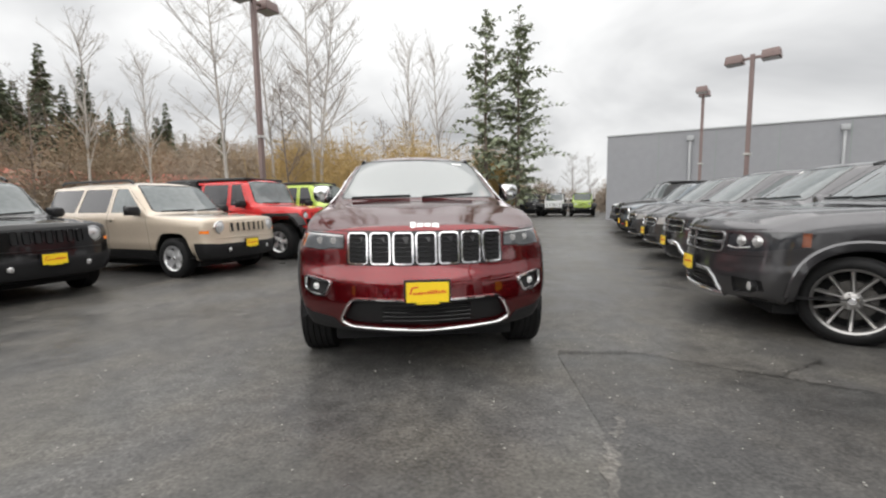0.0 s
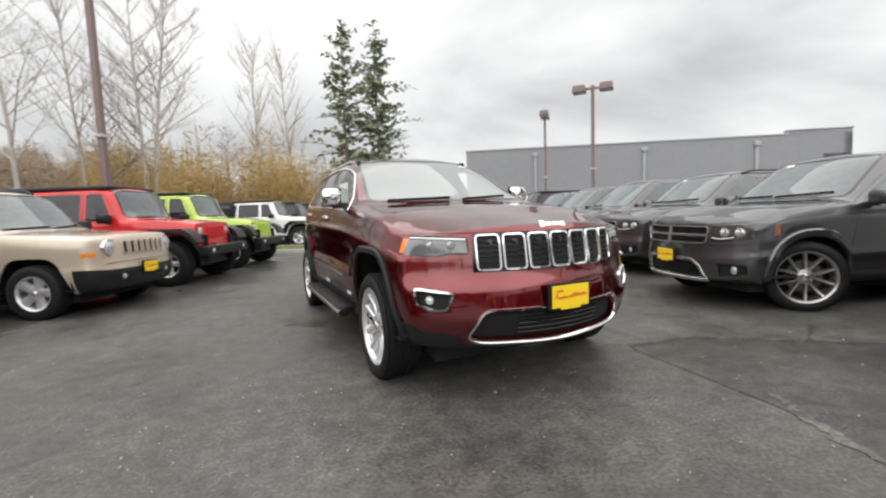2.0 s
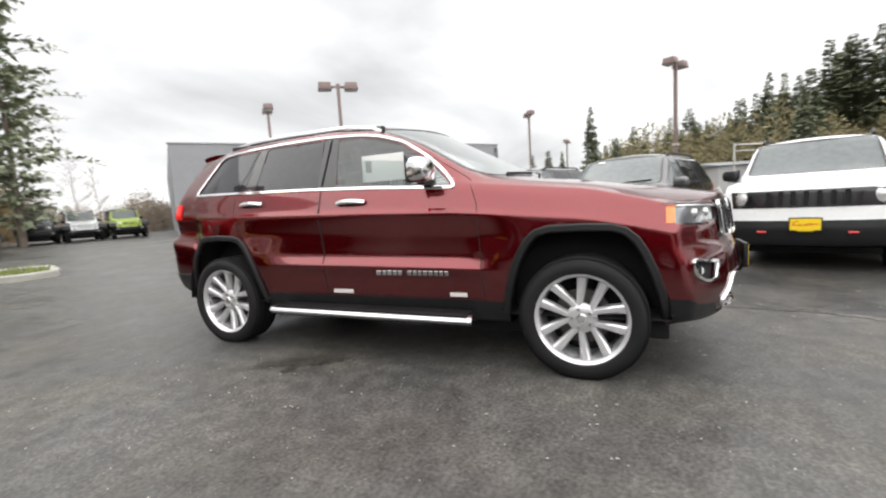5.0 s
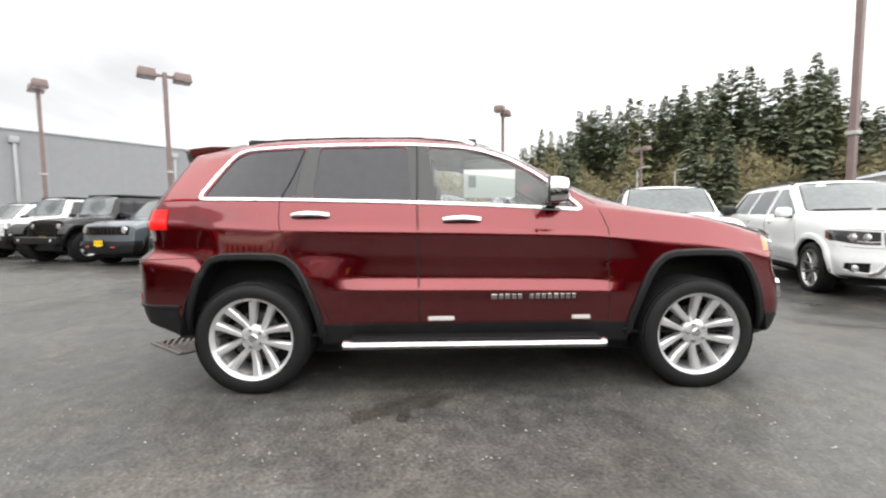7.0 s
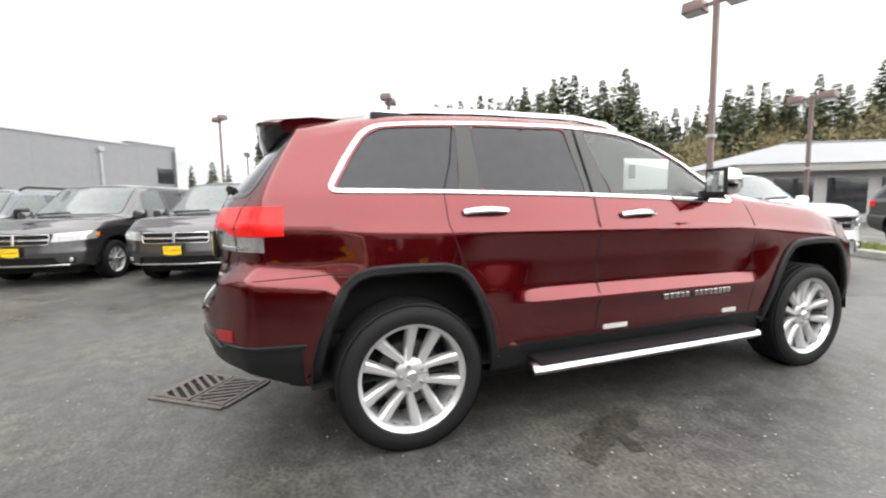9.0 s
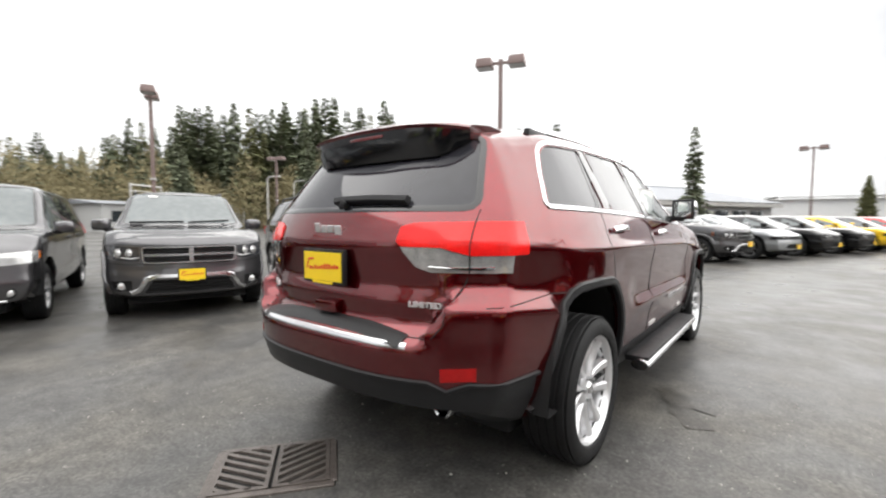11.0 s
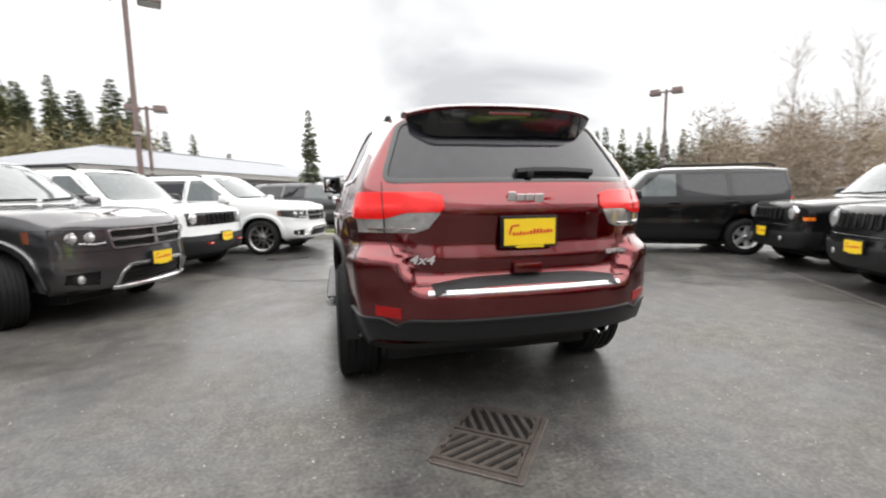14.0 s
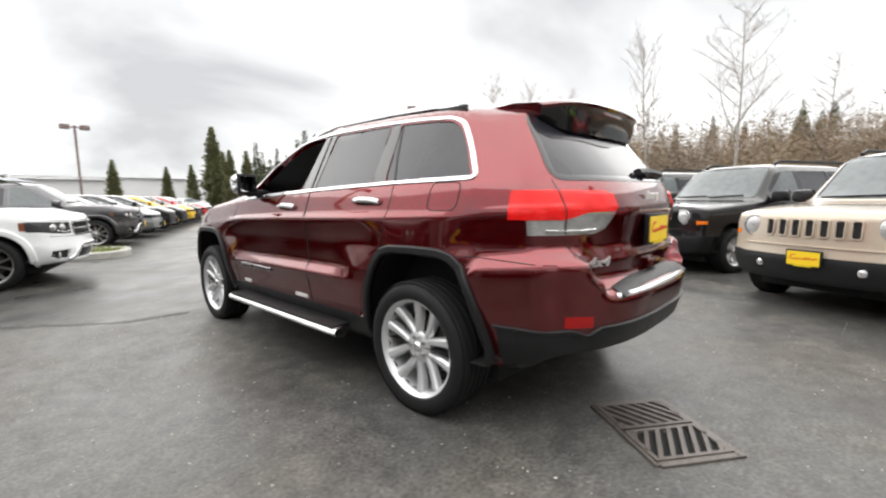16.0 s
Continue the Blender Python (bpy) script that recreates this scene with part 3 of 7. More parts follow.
        base = box_bm(-0.1, -0.03, -0.028, 0.1, 0.03, 0.024, 0.02, m=Matrix.Translation((sg * (mx - mw * 0.55), my - 0.01, mz - mh * 0.42)))
        part("mirror_foot", base, M["black_plastic"], mir)
    for y in s["axles"]:
        for sg in (-1, 1):
            steer = s.get("steer", 0) if y < 0 else 0
            make_wheel(root, sg * s["track"], y, R, r, w, M[s["rim_mat"]], steer=steer, **s["rim"])
    for front, y, z in s["plates"]:
        plate(root, y, z, front)
    return root, skin


def tri_wiper(root, skin, sg, pts):
    b = skin.strip("y", sg, pts, 0.011, 0.012, False, 0.08, 0.004)
    part("wiper", b, M["black_plastic"], root)


def lamp_ball(root, x, y, z, r, mat="lamp_glass", axis=-1, name="headlight", ring="chrome"):
    """A round lamp with a bright bowl behind its lens."""
    prof = [(0, 0.018), (r * 0.55, 0.014), (r * 0.9, 0.004), (r, -0.01), (r, -0.05)]
    m = Matrix.Translation((x, y, z)) @ pose(0, 0, 0, 0, 0, -90 if axis < 0 else 90)
    lamp = part(name, lathe_bm(prof, 24, m=m), M[mat], root)
    part("lamp_ring", lathe_bm([(r, -0.04), (r + 0.004, 0.004), (r + 0.016, 0.002), (r + 0.018, -0.04)], 24, m=m), M[ring], lamp)
    part("bulb", lathe_bm([(0, 0.02), (r * 0.3, 0.012), (r * 0.3, 0.0), (0, 0)], 12, m=m), M["reflector"], lamp)
    return lamp


def slot_row(root, skin, xs, z0, z1, w, ring, mesh=True, sg=-1, lift=0.004):
    """Upright grille slots, each a bright ring round a dark mesh."""
    for x in xs:
        poly = round_poly([(x - w / 2, z0), (x + w / 2, z0), (x + w / 2, z1), (x - w / 2, z1)], 0.022, 3)
        slot = part("grille_slot", skin.strip("y", sg, poly, 0.016, 0.016, True, 0.02, lift), M[ring] if isinstance(ring, str) else ring, root)
        fill = bmesh.new()
        pts = []
        for px, pz in poly:
            p, n = skin.at("y", sg, px, pz)
            if p is None:
                continue
            pts.append(fill.verts.new(p + n * (lift + 0.002)))
        if len(pts) > 2:
            fill.faces.new(pts)
        part("grille_backing", fill, M["dark"], slot)
        if mesh:
            net = bmesh.new()
            k = int((z1 - z0) / 0.03)
            for row in range(k):
                zz = z0 + 0.012 + row * 0.03
                zig = [(x - w / 2 + 0.004 + i * (w - 0.008) / 4, zz + (0.012 if i % 2 else 0)) for i in range(5)]
                merge(net, skin.strip("y", sg, zig, 0.005, 0.006, False, 0.05, lift + 0.003))
            part("grille_mesh", net, M["black_gloss"], slot)


# -- the dark red one --
def ease(y, a, b):
    f = min(1, max(0, (y - a) / (b - a)))
    return f * f * (3 - 2 * f)


def grand_side(y):
    """Ledge along the doors, plain wings, and the bumper's shoulder behind the rear wheel."""
    doors = ease(y, -1.0, -0.72) * (1 - ease(y, 0.66, 0.98))
    upper = ease(y, -1.15, -0.8) * (1 - ease(y, 0.95, 1.3))
    tail = ease(y, 1.74, 1.98)
    flat = [(0.72, 0.27), (0.86, 0.30), (0.905, 0.43), (0.938, 0.60), (0.945, 0.668), (0.948, 0.745), (0.950, 0.90), (0.947, 1.045), (0.93, 1.085)]
    door = [(0.72, 0.27), (0.86, 0.30), (0.90, 0.43), (0.928, 0.60), (0.955, 0.672), (0.914, 0.742), (0.926, 0.90), (0.954, 1.045), (0.93, 1.085)]
    back = [(0.72, 0.27), (0.86, 0.30), (0.92, 0.43), (0.950, 0.60), (0.962, 0.79), (0.918, 0.862), (0.922, 0.94), (0.935, 1.045), (0.928, 1.085)]
    out = []
    for i, (a, b, c) in enumerate(zip(flat, door, back)):
        f = upper if i >= 6 else doors
        out.append(tuple((a[q] + (b[q] - a[q]) * f) * (1 - tail) + c[q] * tail for q in (0, 1)))
    return out


GRAND = dict(
    y0=-2.37, y1=2.425, ny=88, cols=26, base=(0.27, 1.23),
    side=[(0.72, 0.27), (0.86, 0.30), (0.90, 0.43), (0.932, 0.60), (0.952, 0.668), (0.918, 0.745), (0.928, 0.90), (0.952, 1.045), (0.93, 1.085)],
    wbelt=0.885, flow=grand_side,
    belt=[(-2.37, 0.97), (-2.0, 1.035), (-1.5, 1.10), (-1.0, 1.155), (-0.7, 1.185), (0, 1.21), (1, 1.235), (1.8, 1.262), (2.43, 1.262)],
    rail=[(-2.37, 0.995), (-1.9, 1.08), (-1.1, 1.185), (-0.9, 1.215), (-0.74, 1.265), (-0.37, 1.48), (0.0, 1.622), (0.4, 1.667), (1.0, 1.666), (1.5, 1.64), (2.0, 1.592), (2.43, 1.57)],
    top=[(-2.37, 1.035), (-2.0, 1.10), (-1.3, 1.19), (-1.1, 1.21), (-0.95, 1.28), (-0.22, 1.665), (0.1, 1.725), (0.6, 1.748), (1.3, 1.74), (2.0, 1.70), (2.43, 1.675)],
    wrail=[(-2.37, 0.72), (-1.6, 0.79), (-1.0, 0.80), (-0.74, 0.775), (-0.35, 0.71), (0, 0.675), (0.5, 0.66), (1.5, 0.65), (2.43, 0.60)],
    plan=[(-2.37, 0.94), (-1.9, 0.985), (-1.45, 0.995), (1.0, 1.0), (1.3, 0.99), (1.6, 0.968), (1.85, 0.942), (2.0, 0.928), (2.43, 0.885)],
    bot=[(-2.37, 0.33), (-1.95, 0.27), (1.9, 0.27), (2.43, 0.37)],
    nose=[(0.25, 0.14), (0.36, 0.05), (0.5, 0.0), (0.68, 0.02), (0.76, 0.05), (1.0, 0.085), (1.05, 0.13), (1.15, 0.3)], nbow=0.41, nexp=2.0, nzone=0.9,
    tail=[(0.3, 0.14), (0.45, 0.05), (0.55, 0.02), (0.7, 0.0), (0.735, 0.025), (0.755, 0.112), (0.885, 0.088), (0.905, 0.116), (1.07, 0.090), (1.095, 0.084), (1.2, 0.125), (1.26, 0.17), (1.6, 0.47), (1.72, 0.56)], tbow=0.37, tzone=1.05,
    axles=(-1.452, 1.436), track=0.822, tyre=(0.366, 0.264, 0.262), arch=(0.432, 0.512), trapeze=True, tailstep=(0.55, 0.645, 0.155), fine=8, lipz=0.40, flare=(0.046, 0.02), crease=(-1.75, 1.8),
    win=[("quarter_window", [(1.755, 1.268), (1.665, 1.42), (1.585, 1.535), (1.50, 1.572), (1.40, 1.583), (1.108, 1.598), (1.158, 1.258)], "tint"),
         ("rear_door_window", [(1.04, 1.256), (1.022, 1.602), (0.44, 1.606), (0.408, 1.236)], "tint"),
         ("front_door_window", [(0.234, 1.224), (0.306, 1.602), (0.10, 1.592), (-0.06, 1.560), (-0.24, 1.503), (-0.42, 1.400), (-0.58, 1.275), (-0.665, 1.188)], "glass_side")],
    pillars=[[(1.158, 1.250), (1.108, 1.610), (1.022, 1.612), (1.04, 1.250)], [(0.408, 1.228), (0.44, 1.614), (0.306, 1.612), (0.234, 1.218)]],
    screens=[("windshield", [(-0.74, 1.235), (0.74, 1.235), (0.60, 1.655), (-0.60, 1.655)], -1, "glass", -1.25, 0.1),
             ("rear_window", [(-0.695, 1.245), (0.695, 1.245), (0.575, 1.575), (-0.575, 1.575)], 1, "tint", 1.4, 2.5)],
    ends=[("headlight", [(0.545, 0.886), (0.645, 0.888), (0.70, 0.873), (0.78, 0.878), (0.99, 0.90), (0.99, 1.003), (0.80, 0.998), (0.545, 0.98)], -1, 1.94, "lamp_glass", -0.006, True),
          ("turn_signal", [(0.70, 0.885), (0.99, 0.905), (0.99, 0.985), (0.70, 0.985)], -1, 1.895, "amber", -0.004, True),
          ("lower_grille", [(-0.50, 0.375), (0, 0.36), (0.50, 0.375), (0.565, 0.405), (0.49, 0.548), (-0.49, 0.548), (-0.565, 0.405)], -1, 1.9, "dark", -0.035, False),
          ("fog_surround", [(0.655, 0.655), (0.69, 0.572), (0.765, 0.572), (0.825, 0.608), (0.825, 0.685)], -1, 1.7, "dark", -0.02, True),
          ("front_valance", [(-1.1, 0.1), (1.1, 0.1), (1.1, 0.52), (0.86, 0.478), (0.80, 0.44), (0.63, 0.415), (0.57, 0.352), (-0.57, 0.352), (-0.63, 0.415), (-0.80, 0.44), (-0.86, 0.478), (-1.1, 0.52)], -1, 1.90, "black_plastic", 0.003, False),
          ("tail_lamp", [(0.418, 1.11), (0.44, 1.092), (0.60, 1.090), (0.70, 1.060), (1.0, 1.064), (1.0, 1.192), (0.70, 1.190), (0.48, 1.184), (0.425, 1.166)], 1, 1.985, "tail_red", 0.008, True),
          ("reverse_lamp", [(0.435, 1.090), (0.60, 1.088), (0.70, 1.058), (0.95, 1.062), (0.90, 0.992), (0.56, 0.990), (0.495, 1.012)], 1, 2.07, "lamp_smoke", 0.005, True),
          ("reflector", [(0.64, 0.578), (0.755, 0.586), (0.755, 0.637), (0.64, 0.628)], 1, 1.8, "reflector_red", 0.004, True),
          ("rear_valance", [(-1.1, 0.1), (1.1, 0.1), (1.1, 0.56), (0.73, 0.568), (0.655, 0.536), (0.595, 0.568), (-0.595, 0.568), (-0.655, 0.536), (-0.73, 0.568), (-1.1, 0.56)], 1, 1.93, "black_plastic", 0.004, False)],
    sill=0.44, undercut=[[(1.9, 0.1), (2.7, 0.1), (2.7, 0.49), (2.2, 0.455), (2.0, 0.37)]],
    doors=[("front_door", [(-0.87, 0.445), (0.355, 0.445), (0.365, 1.615), (0.10, 1.61), (-0.36, 1.47), (-0.79, 1.21), (-0.85, 1.05)]),
           ("rear_door", [(0.365, 0.445), (0.93, 0.445), (0.99, 0.62), (1.17, 0.90), (1.24, 1.1), (1.245, 1.25), (1.18, 1.40), (1.12, 1.612), (0.375, 1.615)])],
    seams=[[(1.52, 0.86), (1.8, 0.88), (2.2, 0.865)]],
    end_seams=[("y", -1, [(-0.84, 1.006), (-0.5, 1.003), (0, 1.0), (0.5, 1.003), (0.84, 1.006)]), ("y", 1, [(-0.70, 1.24), (-0.695, 1.0), (-0.66, 0.89), (-0.652, 0.80), (-0.61, 0.742), (-0.54, 0.735), (0.54, 0.735), (0.61, 0.742), (0.652, 0.80), (0.66, 0.89), (0.695, 1.0), (0.70, 1.24)])],
    handles=[(0.085, 1.11, 0.235), (1.04, 1.145, 0.235)], chrome_handles=True,
    mirror=(0.972, -0.49, 1.292, 0.175, 0.165), mirror_mat="chrome",
    rim_mat="rim_bright", rim=dict(spokes=5, pair=(0.033, 0.064), width=0.066, dish=0.010, taper=0.60, hub=0.088, nuts=5),
    plates=[(True, -2.388, 0.618), (False, 2.352, 0.988)])


def strokes_bm(text_boxes, m):
    bm = bmesh.new()
    for x0, z0, x1, z1 in text_boxes:
        merge(bm, box_bm(x0, -0.004, z0, x1, 0.004, z1, 0.002, 1))
    bm.transform(m)
    return bm


def grand():
    car, skin = build_car(GRAND, M["paint_red"], "suv")
    tagged(car, "dark metallic red mid-size SUV, wet, parked on the open asphalt", "car")
    # the driver's window is wound down
    for ob in list(car.children):
        if ob.name.startswith("front_door_window") and ob.data.vertices[0].co.x > 0:
            bpy.data.objects.remove(ob)
    # grille: black band with seven bright slots
    part("grille_band", skin.strip("y", -1, [(-0.525, 0.888), (0.525, 0.888)], 0.225, 0.004, False, 0.05), M["black_gloss"], car)
    slot_row(car, skin, [(-3 + i) * 0.1475 for i in range(7)], 0.788, 0.986, 0.124, "chrome")
    lower = [(-0.51, 0.364), (0, 0.349), (0.51, 0.364), (0.58, 0.402), (0.50, 0.558), (-0.50, 0.558), (-0.58, 0.402)]
    part("lower_grille_trim", skin.strip("y", -1, round_poly(lower, 0.05), 0.019, 0.016, True), M["chrome"], car)
    for z in (0.40, 0.43, 0.46, 0.49, 0.52):
        part("grille_bar", skin.strip("y", -1, [(-0.30, z), (0.30, z)], 0.008, 0.004, False, 0.05, -0.025), M["black_gloss"], car)
    for sg in (-1, 1):
        fog = [(sg * 0.645, 0.66), (sg * 0.687, 0.566), (sg * 0.768, 0.566), (sg * 0.832, 0.605), (sg * 0.832, 0.69)]
        if sg < 0:
            fog = fog[::-1]
        part("fog_trim", skin.strip("y", -1, round_poly(fog, 0.02), 0.022, 0.016, True, 0.03), M["chrome"], car)
        p, n = skin.at("y", -1, sg * 0.755, 0.62)
        lamp_ball(car, p.x, p.y + 0.025, p.z, 0.03, "lamp_clear", -1, "fog_lamp", "dark")
        for x in (0.62, 0.72):
            p, n = skin.at("y", -1, sg * x, 0.935)
            part("projector", lathe_bm([(0, 0.006), (0.022, 0.004), (0.03, -0.012), (0.034, -0.03)], 18, m=Matrix.Translation((p.x, p.y + 0.004, p.z)) @ pose(0, 0, 0, 0, 0, -90)), M["lamp_smoke"], car)
        brow = [(sg * x, z) for x, z in ((0.555, 0.968), (0.64, 0.974), (0.74, 0.980), (0.82, 0.984))]
        part("lamp_strip", skin.strip("y", -1, brow, 0.012, 0.004), M["lamp_clear"], car)
        edge = [(sg * u, v) for u, v in ((0.82, 0.886), (0.78, 0.88), (0.70, 0.874), (0.645, 0.888), (0.547, 0.886), (0.547, 0.978), (0.80, 0.996), (0.84, 0.998))]
        part("lamp_seal", skin.strip("y", -1, edge, 0.010, 0.004, False, 0.03), M["black_gloss"], car)
        # bright line round the side glass
        dlo = [(1.79, 1.258), (1.69, 1.425), (1.60, 1.55), (1.52, 1.588), (1.279, 1.608), (0.9, 1.621), (0.517, 1.625), (0.287, 1.617), (0.10, 1.605), (-0.057, 1.58), (-0.245, 1.522), (-0.424, 1.418), (-0.59, 1.288), (-0.705, 1.168), (-0.032, 1.207), (0.506, 1.228), (1.228, 1.248)]
        part("window_trim", skin.strip("x", sg, round_poly(dlo, 0.05), 0.024, 0.007, True, 0.03), M["chrome"], car)
        # running board on brackets
        board = sweep_bm([(sg * 0.985, -0.81, 0.335), (sg * 0.99, -0.76, 0.335), (sg * 0.992, 0.77, 0.335), (sg * 0.987, 0.83, 0.335)], round_section(0.052, 12, 0.62))
        rb = part("running_board", board, M["step_metal"], car, "bright side step with a black tread")
        part("tread", box_bm(min(sg * 0.89, sg * 1.028), -0.78, 0.345, max(sg * 0.89, sg * 1.028), 0.79, 0.3755, 0.006), M["black_plastic"], rb)
        for y in (-0.55, 0.1, 0.6):
            part("bracket", box_bm(sg * 0.60, y - 0.03, 0.30, sg * 0.96, y + 0.03, 0.335, 0.006), M["dark"], rb)
        # roof rail
        x = 0.60
        rail = [(sg * 0.60, -0.02, 1.625), (sg * 0.595, 0.06, 1.66), (sg * 0.59, 0.3, 1.692), (sg * 0.585, 0.9, 1.695), (sg * 0.58, 1.3, 1.684), (sg * 0.575, 1.45, 1.664), (sg * 0.572, 1.56, 1.625)]
        rr = part("roof_rail", sweep_bm(rail, bar_section(0.026, 0.017)), M["chrome_soft"], car)
        for y in (0.06, 1.44):
            part("rail_foot", box_bm(sg * 0.586 - 0.02, y - 0.1, 1.60, sg * 0.586 + 0.02, y + 0.1, 1.672, 0.018), M["black_plastic"], rr)
        # model name, too blurred to read, as bars; door edge reflectors
        bars = []
        x0 = 0
        for i, wd in enumerate((0.045, 0.035, 0.04, 0.035, 0.035, 0, 0.035, 0.035, 0.035, 0.035, 0.04, 0.03, 0.035, 0.03)):
            if wd:
                bars.append((x0, 0, x0 + wd * 0.8, 0.032))
            x0 += max(wd, 0.03) + 0.004
        p, n = skin.at("x", sg, -0.45, 0.63)
        mm = Matrix.Translation((p.x + sg * 0.003, -0.10 if sg < 0 else -0.72, 0.605)) @ pose(0, 0, 0, 0, 0, -90 if sg < 0 else 90)
        part("badge", strokes_bm(bars, mm), M["chrome_soft"], car, "small chrome model lettering, unreadable")
        for y in (0.22, -0.69):
            p, n = skin.at("x", sg, y, 0.475)
            part("door_reflector", box_bm(p.x - 0.006, y - 0.085 if y > 0 else y - 0.06, 0.462, p.x + 0.006, y + 0.085 if y > 0 else y + 0.06, 0.49, 0.004), M["plastic_white"], car)
    for sg in (-1, 1):
        for pts in ([(0.55, 1.012), (0.62, 1.008), (0.72, 1.008), (0.77, 1.012)],):
            part("lamp_strip", skin.strip("y", 1, [(sg * u, v) for u, v in pts], 0.012, 0.006, False, 0.04, 0.006), M["chrome"], car)
        part("panel_gap", skin.strip("y", 1, [(sg * 0.70, 1.19), (sg * 0.698, 1.10), (sg * 0.694, 0.992)], 0.006, 0.002, False, 0.04, 0.0085), M["dark"], car)
    # fuel flap on the driver's side
    flap = round_poly([(1.52, 1.10), (1.70, 1.10), (1.71, 1.24), (1.53, 1.24)], 0.04)
    part("fuel_flap", skin.strip("x", 1, flap, 0.006, 0.0012, True, 0.02), M["dark"], car)
    # maker's mark as plain bars
    for sg, z, sc in ((-1, 1.035, 1), (1, 1.155, 1)):
        p, n = skin.at("y", sg, 0, z)
        bars = [(-0.1, 0.0, -0.062, 0.045), (-0.055, 0, -0.012, 0.034), (-0.006, 0, 0.036, 0.034), (0.043, -0.012, 0.09, 0.034)]
        mm = Matrix.Translation((0, p.y + sg * 0.006, z - 0.015)) @ pose(0, 0, 0, -25 if sg < 0 else 8, 0, 0 if sg < 0 else 180)
        part("badge", strokes_bm(bars, mm), M["badge_white"], car, "pale raised maker's badge")
    for word, x, z, size, what in (("4x4", 0.53, 0.838, 0.062, "small bright drive badge"), ("LIMITED", -0.545, 0.852, 0.030, "small bright trim badge")):
        y0, y1 = (skin.at("y", 1, x + d, z + size * 0.35)[0].y for d in (-0.06, 0.06))
        cu = bpy.data.curves.new("badge", "FONT")
        cu.body, cu.size, cu.extrude, cu.align_x, cu.offset, cu.shear = word, size, 0.004, "CENTER", 0.0012, 0.25 if word == "4x4" else 0.0
        tmp = bpy.data.objects.new("badge", cu)
        me = bpy.data.meshes.new_from_object(tmp)
        bpy.data.objects.remove(tmp)
        me.materials.append(M["badge_white"])
        lettering = new("badge", me)
        lettering.parent = car
        lettering["label"] = what
        lettering.matrix_basis = Matrix.Translation((x, (y0 + y1) / 2 + 0.008, z)) @ pose(0, 0, 0, 90, 0, 180 + math.degrees(math.atan2(y1 - y0, 0.12))) @ Matrix.Scale(1.35, 4, (1, 0, 0))
    # roof spoiler over the rear glass
    sp = bmesh.new()
    rows = []
    for i in range(25):
        e = -1 + i / 12
        x = 0.545 * e
        b = abs(e) ** 2.6
        end = 1 - max(0, abs(e) - 0.72) / 0.28
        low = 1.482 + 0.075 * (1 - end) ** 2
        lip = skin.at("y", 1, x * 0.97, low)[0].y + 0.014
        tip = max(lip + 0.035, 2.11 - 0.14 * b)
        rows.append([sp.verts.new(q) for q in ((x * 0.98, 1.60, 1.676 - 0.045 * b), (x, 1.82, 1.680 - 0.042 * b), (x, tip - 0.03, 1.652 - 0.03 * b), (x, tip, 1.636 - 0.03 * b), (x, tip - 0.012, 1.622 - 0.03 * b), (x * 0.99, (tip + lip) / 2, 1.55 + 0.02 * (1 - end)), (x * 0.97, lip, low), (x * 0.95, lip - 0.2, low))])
    for a, b in zip(rows, rows[1:]):
        for k in range(7):
            sp.faces.new((a[k], a[k + 1], b[k + 1], b[k]))
    sp.faces.new(rows[0]), sp.faces.new(rows[-1])
    bmesh.ops.recalc_face_normals(sp, faces=sp.faces[:])
    sp.verts.index_update()
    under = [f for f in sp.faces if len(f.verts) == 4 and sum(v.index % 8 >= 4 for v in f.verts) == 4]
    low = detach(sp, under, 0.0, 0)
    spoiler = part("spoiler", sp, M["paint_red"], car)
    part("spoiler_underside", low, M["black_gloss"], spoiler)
    part("brake_lamp", box_bm(-0.12, 2.05, 1.592, 0.12, 2.098, 1.608, 0.003), M["brake_dark"], spoiler)
    # bumper strip, wiper, tailpipe, aerial
    part("bumper_strip", skin.strip("y", 1, [(-0.515, 0.706), (-0.3, 0.71), (0.3, 0.71), (0.515, 0.706)], 0.029, 0.007), M["chrome_soft"], car)
    lip = [(-0.86, 0.562), (-0.73, 0.570), (-0.655, 0.538), (-0.595, 0.570), (0.595, 0.570), (0.655, 0.538), (0.73, 0.570), (0.86, 0.562)]
    part("valance_lip", skin.strip("y", 1, lip, 0.018, 0.012, False, 0.03), M["black_plastic"], car)
    part("bumper_pad", skin.strip("z", 1, [(-0.49, 2.352), (0.49, 2.352)], 0.078, 0.006), M["black_plastic"], car)
    w = part("wiper", sweep_bm([(u, skin.at("y", 1, u, v)[0].y + 0.016, v) for u, v in ((0.03, 1.283), (-0.06, 1.289), (-0.22, 1.289), (-0.41, 1.281))], bar_section(0.034, 0.024), [(0, 0.9, 0.4)] * 4), M["black_plastic"], car)
    part("wiper_hub", lathe_bm([(0, 0.03), (0.018, 0.025), (0.022, 0.0)], 16, m=Matrix.Translation((-0.04, skin.at("y", 1, -0.04, 1.272)[0].y + 0.012, 1.272)) @ pose(0, 0, 0, 0, 0, 90)), M["black_plastic"], w)
    part("tailgate_handle", box_bm(-0.076, 2.325, 0.78, 0.076, 2.356, 0.832, 0.01), M["paint_red"], car)
    pipe = lathe_bm([(0.036, -0.12), (0.038, 0.03), (0.044, 0.034), (0.048, 0.03), (0.048, -0.12)], 20, m=Matrix.Translation((-0.545, 2.14, 0.41)) @ pose(0, 0, 0, 0, 0, 90))
    part("tailpipe", pipe, M["chrome"], car)
    ant = box_bm(-0.035, 1.18, 1.71, 0.035, 1.32, 1.775, 0.02)
    part("roof_aerial", ant, M["black_plastic"], car)
